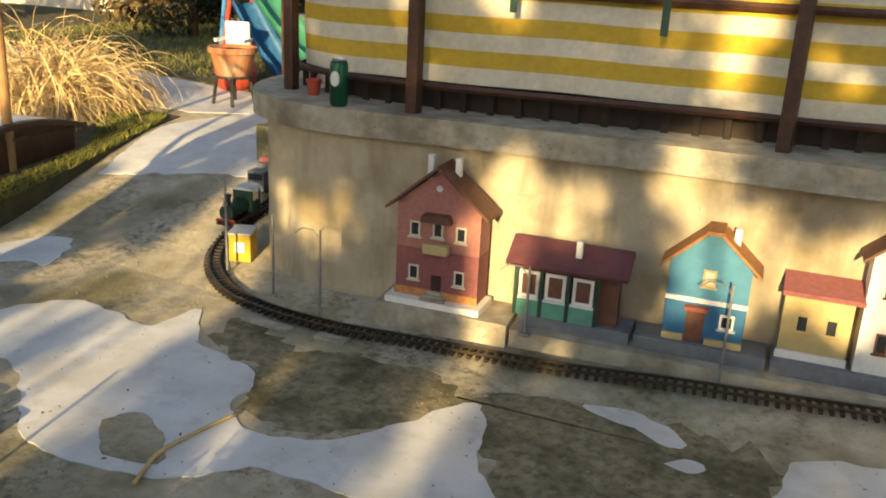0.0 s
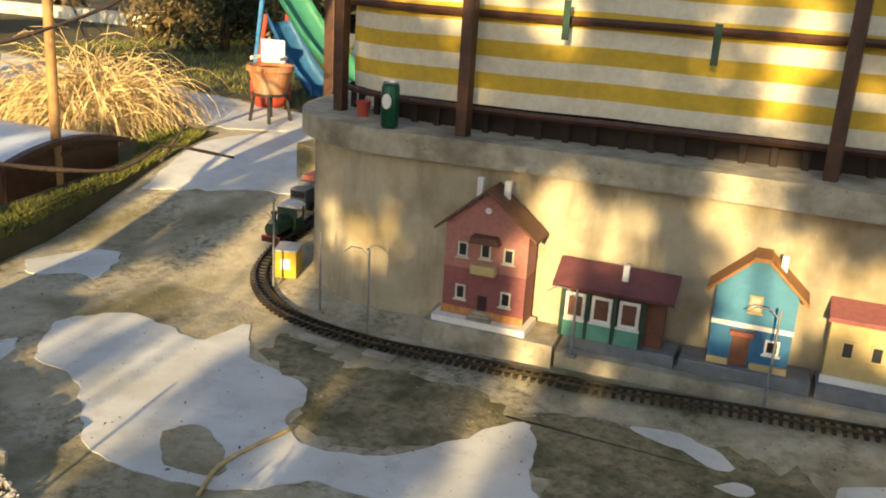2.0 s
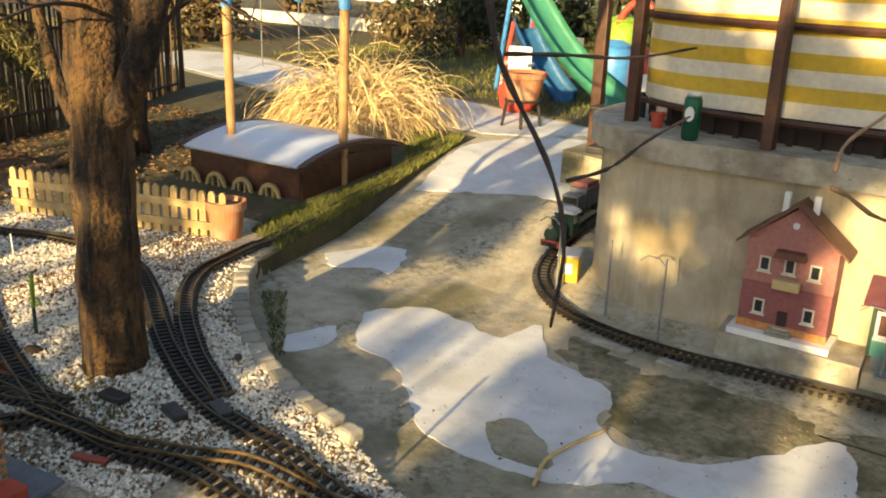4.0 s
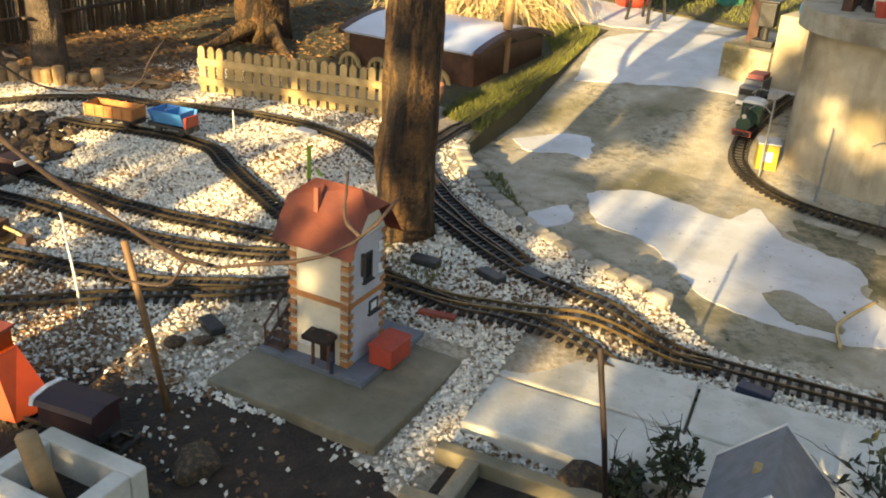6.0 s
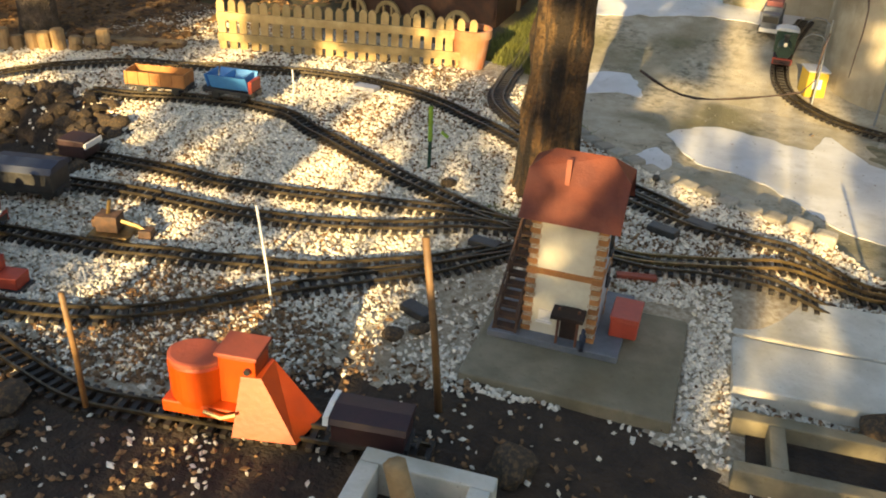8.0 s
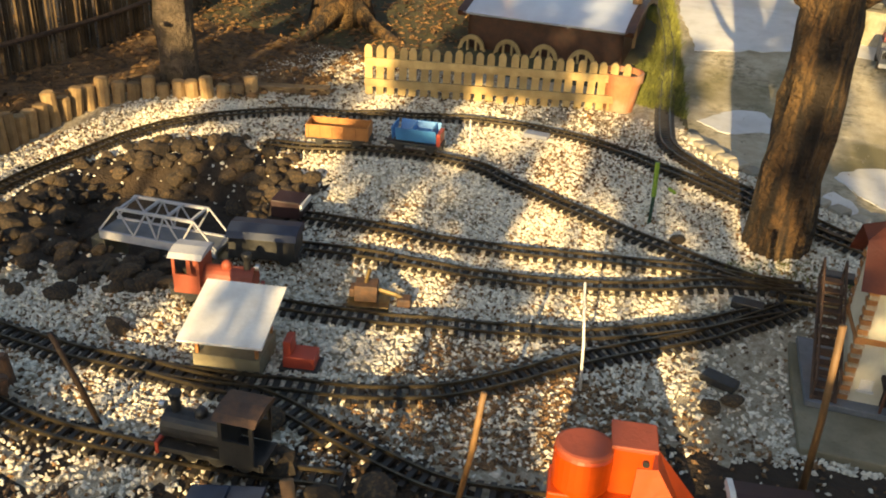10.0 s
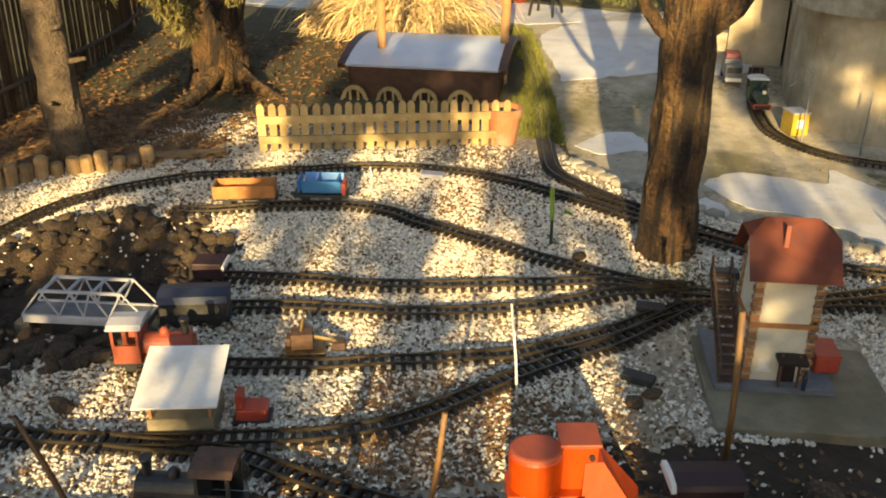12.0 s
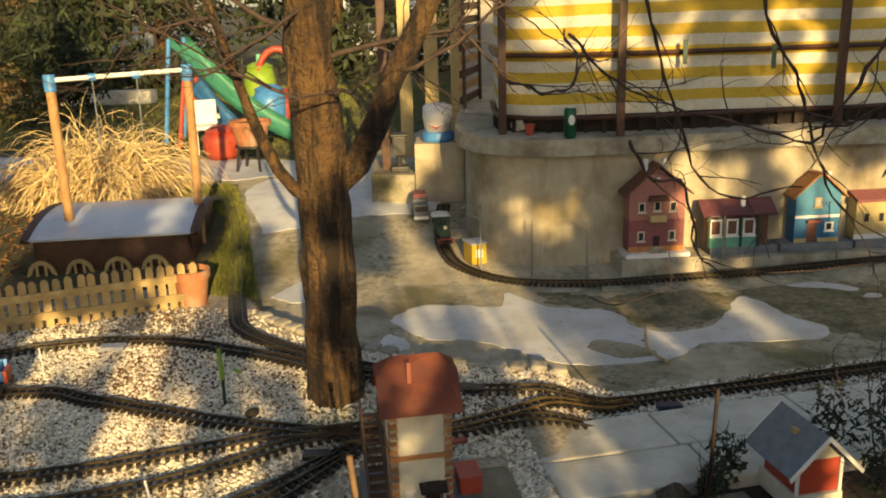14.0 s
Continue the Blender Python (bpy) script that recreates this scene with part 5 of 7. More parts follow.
# loose boards beside the wall track
for x, y, w, turn, lab in ((-1.20, 3.94, 0.20, 2, "thin weathered board under the track"), (-0.94, 3.975, 0.12, 6, "thin weathered board under the track"), (0.37, 4.20, 0.26, 8, "thick weathered board beside the track"), (0.8, 4.34, 0.3, 10, "pale weathered board beside the track")):
    bm = bmesh.new()
    box(bm, -w / 2, w / 2, -0.025, 0.02, 0, 0.012, 0.003)
    o = part("board", bm, M_KERB if w < 0.22 else M_LOG)
    o.matrix_basis = pose(x, y, 0.0, 0, 0, turn)
    tagged(o, lab, "board", "loose boards")
bm = bmesh.new()
tube(bm, along([(-0.84, 3.40, 0.009), (-0.86, 3.25, 0.008), (-0.86, 3.12, 0.010), (-0.80, 2.99, 0.012)], 12), 0.0058, 8)
tagged(part("stick", bm, M_PICKET, smooth=True), "thin pale peeled stick lying on the cement", "stick")

# ---------- on the coping ----------
can = thing("drink_can", -1.156, 4.292, 0.745, 0, "dark green drink can with white label", "can")
bm = bmesh.new()
lathe(bm, [(0.027, 0), (0.033, 0.012), (0.033, 0.148), (0.027, 0.162)], 28)
part("body", bm, M_CANG, can, smooth=True)
bm = bmesh.new()
lathe(bm, [(0.027, 0.162), (0.0275, 0.168), (0.024, 0.168), (0.023, 0.164), (0.002, 0.164)], 28)
part("lid", bm, M_ALU, can)
bm = bmesh.new()
prism(bm, [(0.017 * math.cos(a), 0.10 + 0.027 * math.sin(a)) for a in np.linspace(0, 2 * math.pi, 20, endpoint=False)], -0.0365, -0.025, pose(0, 0, 0, 0, 0, 12))
part("label_patch", bm, M_WHITE, can, "white oval label")
pot(-1.37, 4.42, 0.745, 0.03, 0.06, "small red-brown clay pot on the coping", M_RED, "small_pot", False)
bk = thing("white_bag", -1.42, 4.60, 0.745, 20, "crumpled white plastic bag on the coping", "bag")
bm = bmesh.new()
bmesh.ops.create_icosphere(bm, subdivisions=3, radius=0.06)
for v in bm.verts:
    v.co *= 1 + 0.3 * noise.noise(v.co * 30)
    v.co.z = max(-0.035, v.co.z * 0.75)
bm.transform(Matrix.Translation((0, 0, 0.035)))
part("body", bm, M_WHITE, bk)

# ---------- behind the wall's end ----------
bm = bmesh.new()
slab(bm, [(-2.12, 5.24), (-1.80, 5.28), (-1.80, 5.9), (-2.16, 5.9)], -0.05, 0.57)
tagged(part("pillar_wall", bm, M_WALL), "short rendered wall stub beside the terrace", "wall", kind="structure")
bm = bmesh.new()
slab(bm, [(-2.42, 5.26), (-2.125, 5.22), (-2.165, 5.9), (-2.5, 5.9)], -0.05, 0.37)
tagged(part("stone_step", bm, M_PAVE), "pale concrete step beside the wall stub", "step", kind="structure")
bk = thing("bucket", -1.98, 5.40, 0.57, 0, "white and blue bucket with red mark", "bucket")
bm = bmesh.new()
lathe(bm, [(0.10, 0), (0.108, 0.015), (0.104, 0.06), (0.085, 0.065)], 24)
part("base", bm, M_BLUE, bk)
bm = bmesh.new()
lathe(bm, [(0.085, 0.065), (0.10, 0.16), (0.095, 0.23), (0.06, 0.245)], 24)
part("body", bm, M_WHITE, bk, smooth=True)
bm = bmesh.new()
prism(bm, [(-0.05, 0.115), (0, 0.085), (0.05, 0.115), (0, 0.1)], -0.1, -0.06)
part("mark", bm, M_RED, bk)
ln = thing("lantern", -2.24, 5.36, 0.37, 10, "black metal garden lantern on the step", "lantern")
for z0, z1, w in ((0, 0.04, 0.06), (0.11, 0.24, 0.045), (0.2405, 0.255, 0.06)):
    bm = bmesh.new()
    box(bm, -w, w, -w, w, z0, z1, 0.008)
    part("base" if z0 == 0 else ("housing" if z0 < 0.3 else "cap"), bm, M_BLACK, ln)
bm = bmesh.new()
tube(bm, [(0, 0, 0.04), (0, 0, 0.11)], 0.02, 10)
part("stem", bm, M_BLACK, ln)
for x, y, h, r_, mt, lab in ((-2.34, 5.44, 2.3, 0.03, M_WOODB, "brown wooden pergola post"), (-2.1, 6.2, 2.2, 0.05, M_YELLOW, "ochre painted veranda post"), (-1.9, 6.05, 2.2, 0.04, M_YELLOW, "ochre painted veranda post"), (-2.35, 6.6, 2.3, 0.05, M_YELLOW, "ochre painted veranda post")):
    bm = bmesh.new()
    box(bm, -r_, r_, -r_, r_, 0, h, 0.006)
    o = part("veranda_post", bm, mt)
    o.matrix_basis = pose(x, y, -0.02, 0, 0, 8)
    tagged(o, lab, "post", "veranda posts")
lat = thing("slatted_panel", -1.80, 5.98, 0.5, 82, "brown slatted wooden panel behind the terrace", "panel")
for k in range(16):
    bm = bmesh.new()
    box(bm, -0.3, 0.3, -0.01, 0.01, k * 0.09, k * 0.09 + 0.05, 0.002)
    part("slat", bm, M_WOODB if k % 2 else M_POSTW, lat)
for x in (-0.28, 0.28):
    bm = bmesh.new()
    box(bm, x - 0.02, x + 0.02, -0.03, -0.012, -0.5, 1.5, 0.002)
    part("stile", bm, M_WOODB, lat)

# truck
tk = thing("toy_truck", -2.06, 4.95, 0.15, -80, "grey and white toy delivery truck on the path", "toy truck")
for nm, a, mt in (("cab", (0.05, 0.13, -0.045, 0.045, 0.025, 0.11), M_GREY), ("cargo_box", (-0.13, 0.045, -0.048, 0.048, 0.035, 0.13), M_GREY), ("roof_load", (-0.11, 0.02, -0.04, 0.04, 0.1305, 0.155), M_MAROON_AND_SHADE), ("bumper", (0.131, 0.14, -0.045, 0.045, 0.02, 0.04), M_WHITE), ("windscreen", (0.1305, 0.133, -0.038, 0.038, 0.068, 0.1), M_GLASS)):
    bm = bmesh.new()
    box(bm, *a, 0.004 if nm in ("cab", "cargo_box") else 0)
    part(nm, bm, mt, tk)
for x in (-0.08, 0.085):
    for y in (-0.042, 0.042):
        bm = bmesh.new()
        cyl(bm, 0.022, 0.022, -0.01, 0.01, 14, pose(x, y, 0.022, 90))
        part("wheel", bm, M_BLACK, tk)

# ---------- rolling stock ----------
def wheels(t, xs, r=0.016, gauge=0.0225, mtl=None):
    for x in xs:
        for s in (-1, 1):
            bm = bmesh.new()
            cyl(bm, r, r, -0.004, 0.004, 14, pose(x, s * gauge, r, 90))
            cyl(bm, r * 1.18, r * 1.18, -0.0015, 0.0015, 14, pose(x, s * (gauge - 0.005), r, 90))
            part("wheel", bm, mtl or M_BLACK, t)


def railz(x, y):
    return bed(x, y) + 0.0256


def chassis(t, L, W, mtl=None):
    bm = bmesh.new()
    box(bm, -L / 2, L / 2, -W / 2, W / 2, 0.026, 0.038, 0.002)
    for s in (-1, 1):
        box(bm, s * L / 2 - 0.006, s * L / 2 + 0.006, -W / 2 * 0.9, W / 2 * 0.9, 0.022, 0.042)
    part("chassis", bm, mtl or M_BLACK, t)
    for s in (-1, 1):
        bm = bmesh.new()
        tube(bm, [(s * L / 2, 0, 0.03), (s * (L / 2 + 0.018), 0, 0.03)], 0.004, 6)
        tube(bm, [(s * (L / 2 + 0.018), -0.012, 0.03), (s * (L / 2 + 0.02), 0.012, 0.03)], 0.004, 6)
        part("coupling", bm, M_BLACK, t)


def open_wagon(x, y, turn, L, W, H, mtl, label):
    t = thing("goods_wagon", x, y, railz(x, y), turn, label, "goods wagon", "goods wagons")
    wheels(t, (-L * 0.3, L * 0.3))
    chassis(t, L, W * 0.8)
    for nm, a in (("side", (-L / 2, L / 2, -W / 2, -W / 2 + 0.005)), ("side", (-L / 2, L / 2, W / 2 - 0.005, W / 2)), ("end", (-L / 2, -L / 2 + 0.005, -W / 2 + 0.005, W / 2 - 0.005)), ("end", (L / 2 - 0.005, L / 2, -W / 2 + 0.005, W / 2 - 0.005))):
        bm = bmesh.new()
        box(bm, *a, 0.0385, 0.0385 + H, 0.001)
        part(nm, bm, mtl, t)
    bm = bmesh.new()
    box(bm, -L / 2 + 0.005, L / 2 - 0.005, -W / 2 + 0.005, W / 2 - 0.005, 0.0385, 0.046)
    part("floor", bm, M_BROOF, t)
    for k in range(6):
        for s in (-1, 1):
            bm = bmesh.new()
            xx = -L / 2 + 0.008 + k * (L - 0.016) / 5
            box(bm, xx - 0.004, xx + 0.004, s * W / 2 - 0.003, s * W / 2 + 0.003, 0.038, 0.0385 + H + 0.002)
            part("rib", bm, mtl, t)
    return t


open_wagon(-3.685, 2.285, 26, 0.24, 0.10, 0.05, M_OWAG, "orange open goods wagon on the siding")
tb = thing("tipper_wagon", -3.41, 2.40, railz(-3.41, 2.40), 19, "bright blue tipper wagon with red end", "goods wagon", "goods wagons")
wheels(tb, (-0.06, 0.06))
chassis(tb, 0.2, 0.08)
bm = bmesh.new()
prism(bm, [(-0.035, 0.045), (0.035, 0.045), (0.058, 0.10), (0.052, 0.10), (0.03, 0.055), (-0.03, 0.055), (-0.052, 0.10), (-0.058, 0.10)], -0.085, 0.07, pose(0, 0, 0, 0, 0, 90))
part("tub", bm, M_BLUE, tb)
for x in (-0.083, 0.068, -0.01):
    bm = bmesh.new()
    prism(bm, [(-0.034, 0.046), (0.034, 0.046), (0.056, 0.099), (-0.056, 0.099)], -x - 0.003, -x + 0.003, pose(0, 0, 0, 0, 0, 90))
    part("tub_end", bm, M_BLUE, tb)
bm = bmesh.new()
box(bm, 0.085, 0.1, -0.04, 0.04, 0.038, 0.085, 0.002)
part("brake_platform", bm, M_RED, tb)

# orange snow plough with its tank
sp = thing("snow_plough", -2.085, 1.105, railz(-2.085, 1.105) - 0.005, 22, "bright orange model snow plough wagon", "snow plough")
wheels(sp, (-0.09, 0.03))
bm = bmesh.new()
box(bm, -0.15, 0.06, -0.045, 0.045, 0.02, 0.05, 0.004)
part("frame", bm, M_ORANGE, sp)
bm = bmesh.new()
lathe(bm, [(0.056, 0.04), (0.060, 0.06), (0.062, 0.135), (0.056, 0.142)], 28, Matrix.Translation((-0.085, 0, 0)), 0.85)
part("tank", bm, M_ORANGE, sp, smooth=False)
bm = bmesh.new()
lathe(bm, [(0.061, 0.1425), (0.060, 0.15), (0.054, 0.152)], 28, Matrix.Translation((-0.085, 0, 0)), 0.85)
part("tank_lid", bm, M_ORTOP, sp, "faded red tank lid")
bm = bmesh.new()
box(bm, -0.03, 0.05, -0.02, 0.055, 0.05, 0.165, 0.004)
part("cab", bm, M_ORANGE, sp)
bm = bmesh.new()
box(bm, -0.036, 0.056, -0.026, 0.061, 0.1655, 0.175, 0.003)
part("cab_roof", bm, M_ORTOP, sp)
bm = bmesh.new()
vs = [bm.verts.new(p) for p in ((0.01, -0.065, 0.0), (0.145, -0.055, 0.0), (0.165, 0.05, 0.0), (0.03, 0.075, 0.0), (0.02, -0.024, 0.125), (0.062, -0.02, 0.125), (0.064, 0.05, 0.125), (0.03, 0.058, 0.125))]
for q in ((0, 1, 5, 4), (1, 2, 6, 5), (2, 3, 7, 6), (3, 0, 4, 7), (4, 5, 6, 7), (3, 2, 1, 0)):
    bm.faces.new([vs[k] for k in q])
part("plough_blade", bm, M_ORANGE, sp)
bm = bmesh.new()
cyl(bm, 0.007, 0.007, 0, 0.008, 12, pose(0.035, -0.0205, 0.14, 90))
part("headlamp", bm, M_GLASS, sp)
bm = bmesh.new()
tube(bm, [(-0.05, -0.06, 0.05), (-0.01, -0.065, 0.045), (0.02, -0.06, 0.055)], 0.004, 6)
part("hose", bm, M_YELLOW, sp)

ww = thing("covered_wagon", -1.805, 1.20, railz(-1.805, 1.2) - 0.015, 22, "wine-red covered wagon with white edged end", "goods wagon", "goods wagons")
wheels(ww, (-0.05, 0.05))
chassis(ww, 0.15, 0.08)
bm = bmesh.new()
box(bm, -0.075, 0.075, -0.042, 0.042, 0.039, 0.085, 0.002)
part("body", bm, M_DKRED, ww)
bm = bmesh.new()
prism(bm, [(-0.05, 0.0855), (0.05, 0.0855), (0.044, 0.097), (0.0, 0.103), (-0.044, 0.097)], -0.08, 0.078, pose(0, 0, 0, 0, 0, 90))
part("roof", bm, M_DKRED, ww)
bm = bmesh.new()
prism(bm, [(-0.051, 0.082), (0.051, 0.082), (0.045, 0.100), (0.0, 0.106), (-0.045, 0.100)], 0.0785, 0.09, pose(0, 0, 0, 0, 0, 90))
part("white_end", bm, M_WHITE, ww)


def loco(x, y, z, turn, body_m, low_m, roof_m, label, s=1.0):
    t = thing("steam_engine", x, y, z, turn, label, "model locomotive", "model locomotives")
    wheels(t, (-0.07, -0.01, 0.05), 0.019, mtl=low_m)
    chassis(t, 0.23, 0.085, low_m)
    bm = bmesh.new()
    cyl(bm, 0.034, 0.034, -0.11, 0.03, 20, pose(0, 0, 0.075, 0, -90, 0))
    part("boiler", bm, body_m, t, smooth=False)
    bm = bmesh.new()
    lathe(bm, [(0.010, 0.1), (0.010, 0.135), (0.015, 0.15), (0.013, 0.155)], 14, Matrix.Translation((0.088, 0, 0)))
    part("chimney", bm, M_BLACK, t)
    bm = bmesh.new()
    lathe(bm, [(0.014, 0.1), (0.014, 0.118), (0.006, 0.128)], 14, Matrix.Translation((0.03, 0, 0)))
    part("steam_dome", bm, body_m, t, smooth=True)
    for s_ in (-1, 1):
        bm = bmesh.new()
        box(bm, -0.105, -0.03, s_ * 0.045 - 0.003, s_ * 0.045 + 0.003, 0.039, 0.095)
        part("cab_side", bm, body_m, t)
        for xx in (-0.102, -0.034):
            bm = bmesh.new()
            box(bm, xx - 0.004, xx + 0.004, s_ * 0.045 - 0.003, s_ * 0.045 + 0.003, 0.095, 0.146)
            part("cab_pillar", bm, body_m, t)
    bm = bmesh.new()
    box(bm, -0.036, -0.03, -0.042, 0.042, 0.039, 0.145)
    part("cab_front", bm, body_m, t)
    bm = bmesh.new()
    prism(bm, [(-0.055, 0.146), (0.055, 0.146), (0.04, 0.157), (0, 0.162), (-0.04, 0.157)], 0.02, 0.115, pose(0, 0, 0, 0, 0, 90))
    part("cab_roof", bm, roof_m, t)
    bm = bmesh.new()
    box(bm, 0.112, 0.12, -0.045, 0.045, 0.02, 0.05, 0.002)
    part("buffer_beam", bm, M_RED, t, "red buffer beam")
    bm = bmesh.new()
    cyl(bm, 0.01, 0.01, 0, 0.012, 12, pose(0.112, 0, 0.115, 0, 90, 0))
    part("headlamp", bm, M_ALU, t)
    return t


loco(-1.88, 4.54, rise(4.54) + 0.0295, -77, M_DKGRN, M_DKRED, M_WHITE, "dark green model steam engine on the wall track")
bx = thing("yellow_wagon", -1.68, 4.345, 0.040, -62, "yellow model crate wagon beside the wall", "goods wagon", "goods wagons")
bm = bmesh.new()
box(bm, -0.06, 0.06, -0.045, 0.045, 0.0, 0.115, 0.004)
part("body", bm, M_CLOTHY, bx)
bm = bmesh.new()
box(bm, -0.064, 0.064, -0.05, 0.05, 0.1155, 0.123, 0.003)
part("roof", bm, M_LGREY, bx)
bm = bmesh.new()
box(bm, 0.0605, 0.063, -0.02, 0.02, 0.04, 0.085)
part("panel", bm, M_WHITE, bx)
loco(-2.85, 0.745, railz(-2.85, 0.745), 197, M_BLACK, M_BLACK, M_IRON, "black model steam engine at the yard front")
rl = loco(-3.32, 1.24, railz(-3.32, 1.24), 24, M_ORTOP, M_BLACK, M_LGREY, "faded red model engine on the siding")
bw = thing("coal_wagon", -3.37, 1.50, railz(-3.37, 1.5) - 0.01, 26, "black model tender wagon by the bridge", "goods wagon", "goods wagons")
wheels(bw, (-0.06, 0.06))
chassis(bw, 0.2, 0.09)
bm = bmesh.new()
box(bm, -0.1, 0.1, -0.055, 0.055, 0.039, 0.10, 0.004)
part("body", bm, M_BLACK, bw)
bm = bmesh.new()
prism(bm, [(-0.062, 0.1005), (0.062, 0.1005), (0.05, 0.118), (0, 0.126), (-0.05, 0.118)], -0.105, 0.105, pose(0, 0, 0, 0, 0, 90))
part("roof", bm, M_NAVY, bw)
eb = thing("buffer_stop", -3.5, 1.78, bed(-3.5, 1.78) + 0.03, 20, "brown wooden buffer stop with white board", "buffer stop")
for nm, a, mt in (("body", (-0.06, 0.04, -0.045, 0.045, 0, 0.06), M_DKRED), ("board", (0.041, 0.05, -0.05, 0.05, 0.035, 0.055), M_WHITE)):
    bm = bmesh.new()
    box(bm, *a, 0.004)
    part(nm, bm, mt, eb)

# rusty crane
cr = thing("rail_crane", -2.99, 1.50, bed(-2.99, 1.5), 28, "small rusty brown model crane in the gravel", "model crane")
for nm, a in (("base", (-0.06, 0.06, -0.05, 0.05, 0.0, 0.018)), ("cabin", (-0.04, 0.025, -0.028, 0.028, 0.02, 0.07)), ("counterweight", (-0.055, -0.041, -0.02, 0.02, 0.03, 0.055))):
    bm = bmesh.new()
    box(bm, *a, 0.003)
    part(nm, bm, M_BRASS if nm == "base" else M_IRON, cr)
bm = bmesh.new()
tube(bm, [(0.02, 0.0, 0.05), (0.075, 0.0, 0.035), (0.1, 0, 0.02)], 0.008, 6)
tube(bm, [(-0.01, 0, 0.07), (0.0, 0, 0.115)], 0.006, 6)
part("jib", bm, M_BRASS, cr)
bm = bmesh.new()
box(bm, 0.08, 0.12, -0.02, 0.02, 0.0, 0.03, 0.006)
part("grab", bm, M_IRON, cr)

# white-roofed shelter
sh = thing("goods_shelter", -3.10, 1.07, bed(-3.1, 1.07) - 0.003, 24, "small goods shelter with white tin roof", "model building")
bm = bmesh.new()
box(bm, -0.085, 0.085, -0.07, 0.07, 0, 0.06, 0.003)
part("platform", bm, M_SLAB, sh)
for x in (-0.075, 0.075):
    for y in (-0.06, 0.06):
        bm = bmesh.new()
        box(bm, x - 0.004, x + 0.004, y - 0.004, y + 0.004, 0.06, 0.152 if y > 0 else 0.128)
        part("post", bm, M_QUOIN, sh)
bm = bmesh.new()
prism(bm, [(-0.11, 0.118), (-0.11, 0.124), (0.11, 0.17), (0.11, 0.164)], -0.105, 0.105, pose(0, 0, 0, 0, 0, 90))
part("roof", bm, M_WHITE, sh, "white tin roof sheet")
rt = thing("red_cart", -2.945, 1.14, bed(-2.945, 1.14) + 0.0, 24, "small red cart beside the shelter", "cart")
for nm, a in (("body", (-0.04, 0.04, -0.03, 0.03, 0.012, 0.045)), ("seat", (-0.04, -0.02, -0.025, 0.025, 0.045, 0.085)), ("base", (-0.05, 0.05, -0.035, 0.035, 0.0, 0.012))):
    bm = bmesh.new()
    box(bm, *a, 0.003)
    part(nm, bm, M_RED if nm != "base" else M_BLACK, rt)

# truss bridge over the rock hollow
br = thing("truss_bridge", -3.90, 1.36, 0.045, 16, "pale grey lattice truss model bridge", "model bridge")
BL = 0.40
bm = bmesh.new()
box(bm, 0, BL, -0.045, 0.045, 0.0, 0.012, 0.002)
part("deck", bm, M_GREY, br)
for s in (-0.05, 0.05):
    bm = bmesh.new()
    box(bm, 0, BL, s - 0.005, s + 0.005, -0.012, 0.016, 0.002)
    part("girder", bm, M_LGREY, br)
    bm = bmesh.new()
    box(bm, 0.07, BL - 0.07, s - 0.004, s + 0.004, 0.095, 0.104)
    part("top_chord", bm, M_LGREY, br)
    xs = [0.0, 0.07, 0.12, 0.17, 0.2, 0.23, 0.28, 0.33, 0.40]
    zs = [0.014, 0.1, 0.014, 0.1, 0.014, 0.1, 0.014, 0.1, 0.014]
    for k in range(8):
        bm = bmesh.new()
        tube(bm, [(xs[k], s, zs[k]), (xs[k + 1], s, zs[k + 1])], 0.0035, 5)
        part("diagonal", bm, M_LGREY, br)
for k in range(4):
    bm = bmesh.new()
    x = 0.08 + k * 0.08
    box(bm, x - 0.004, x + 0.004, -0.046, 0.046, 0.096, 0.103)
    part("cross_beam", bm, M_LGREY, br)
for x in (-0.03, BL - 0.02):
    bm = bmesh.new()
    box(bm, x, x + 0.05, -0.06, 0.06, -0.22, -0.0125, 0.006)
    part("pier", bm, M_SLAB, br)


# ---------- stones, slabs and posts ----------
def rock_mesh(seed, sub=2):
    bm = bmesh.new()
    bmesh.ops.create_icosphere(bm, subdivisions=sub, radius=1)
    o = Vector((seed * 3.1, seed * 1.7, 0))
    for v in bm.verts:
        c = v.co.copy()
        v.co *= 1 + 0.45 * noise.noise(c * 1.1 + o) + 0.12 * noise.noise(c * 3.2 + o)
        v.co.z *= 0.7
    me = bpy.data.meshes.new("rock")
    bm.to_mesh(me)
    bm.free()
    me.materials.append(M_ROCK)
    return me


ROCKS = [rock_mesh(k) for k in range(6)]
rr = random.Random(8)


def rock(x, y, z, s, label, grp):
    o = new("rock", rr.choice(ROCKS))
    o.matrix_basis = pose(x, y, z, rr.uniform(-25, 25), rr.uniform(-25, 25), rr.uniform(0, 360)) @ Matrix.Diagonal((s * rr.uniform(0.8, 1.25), s, s * rr.uniform(0.8, 1.1), 1))
    return tagged(o, label, "rock", grp)


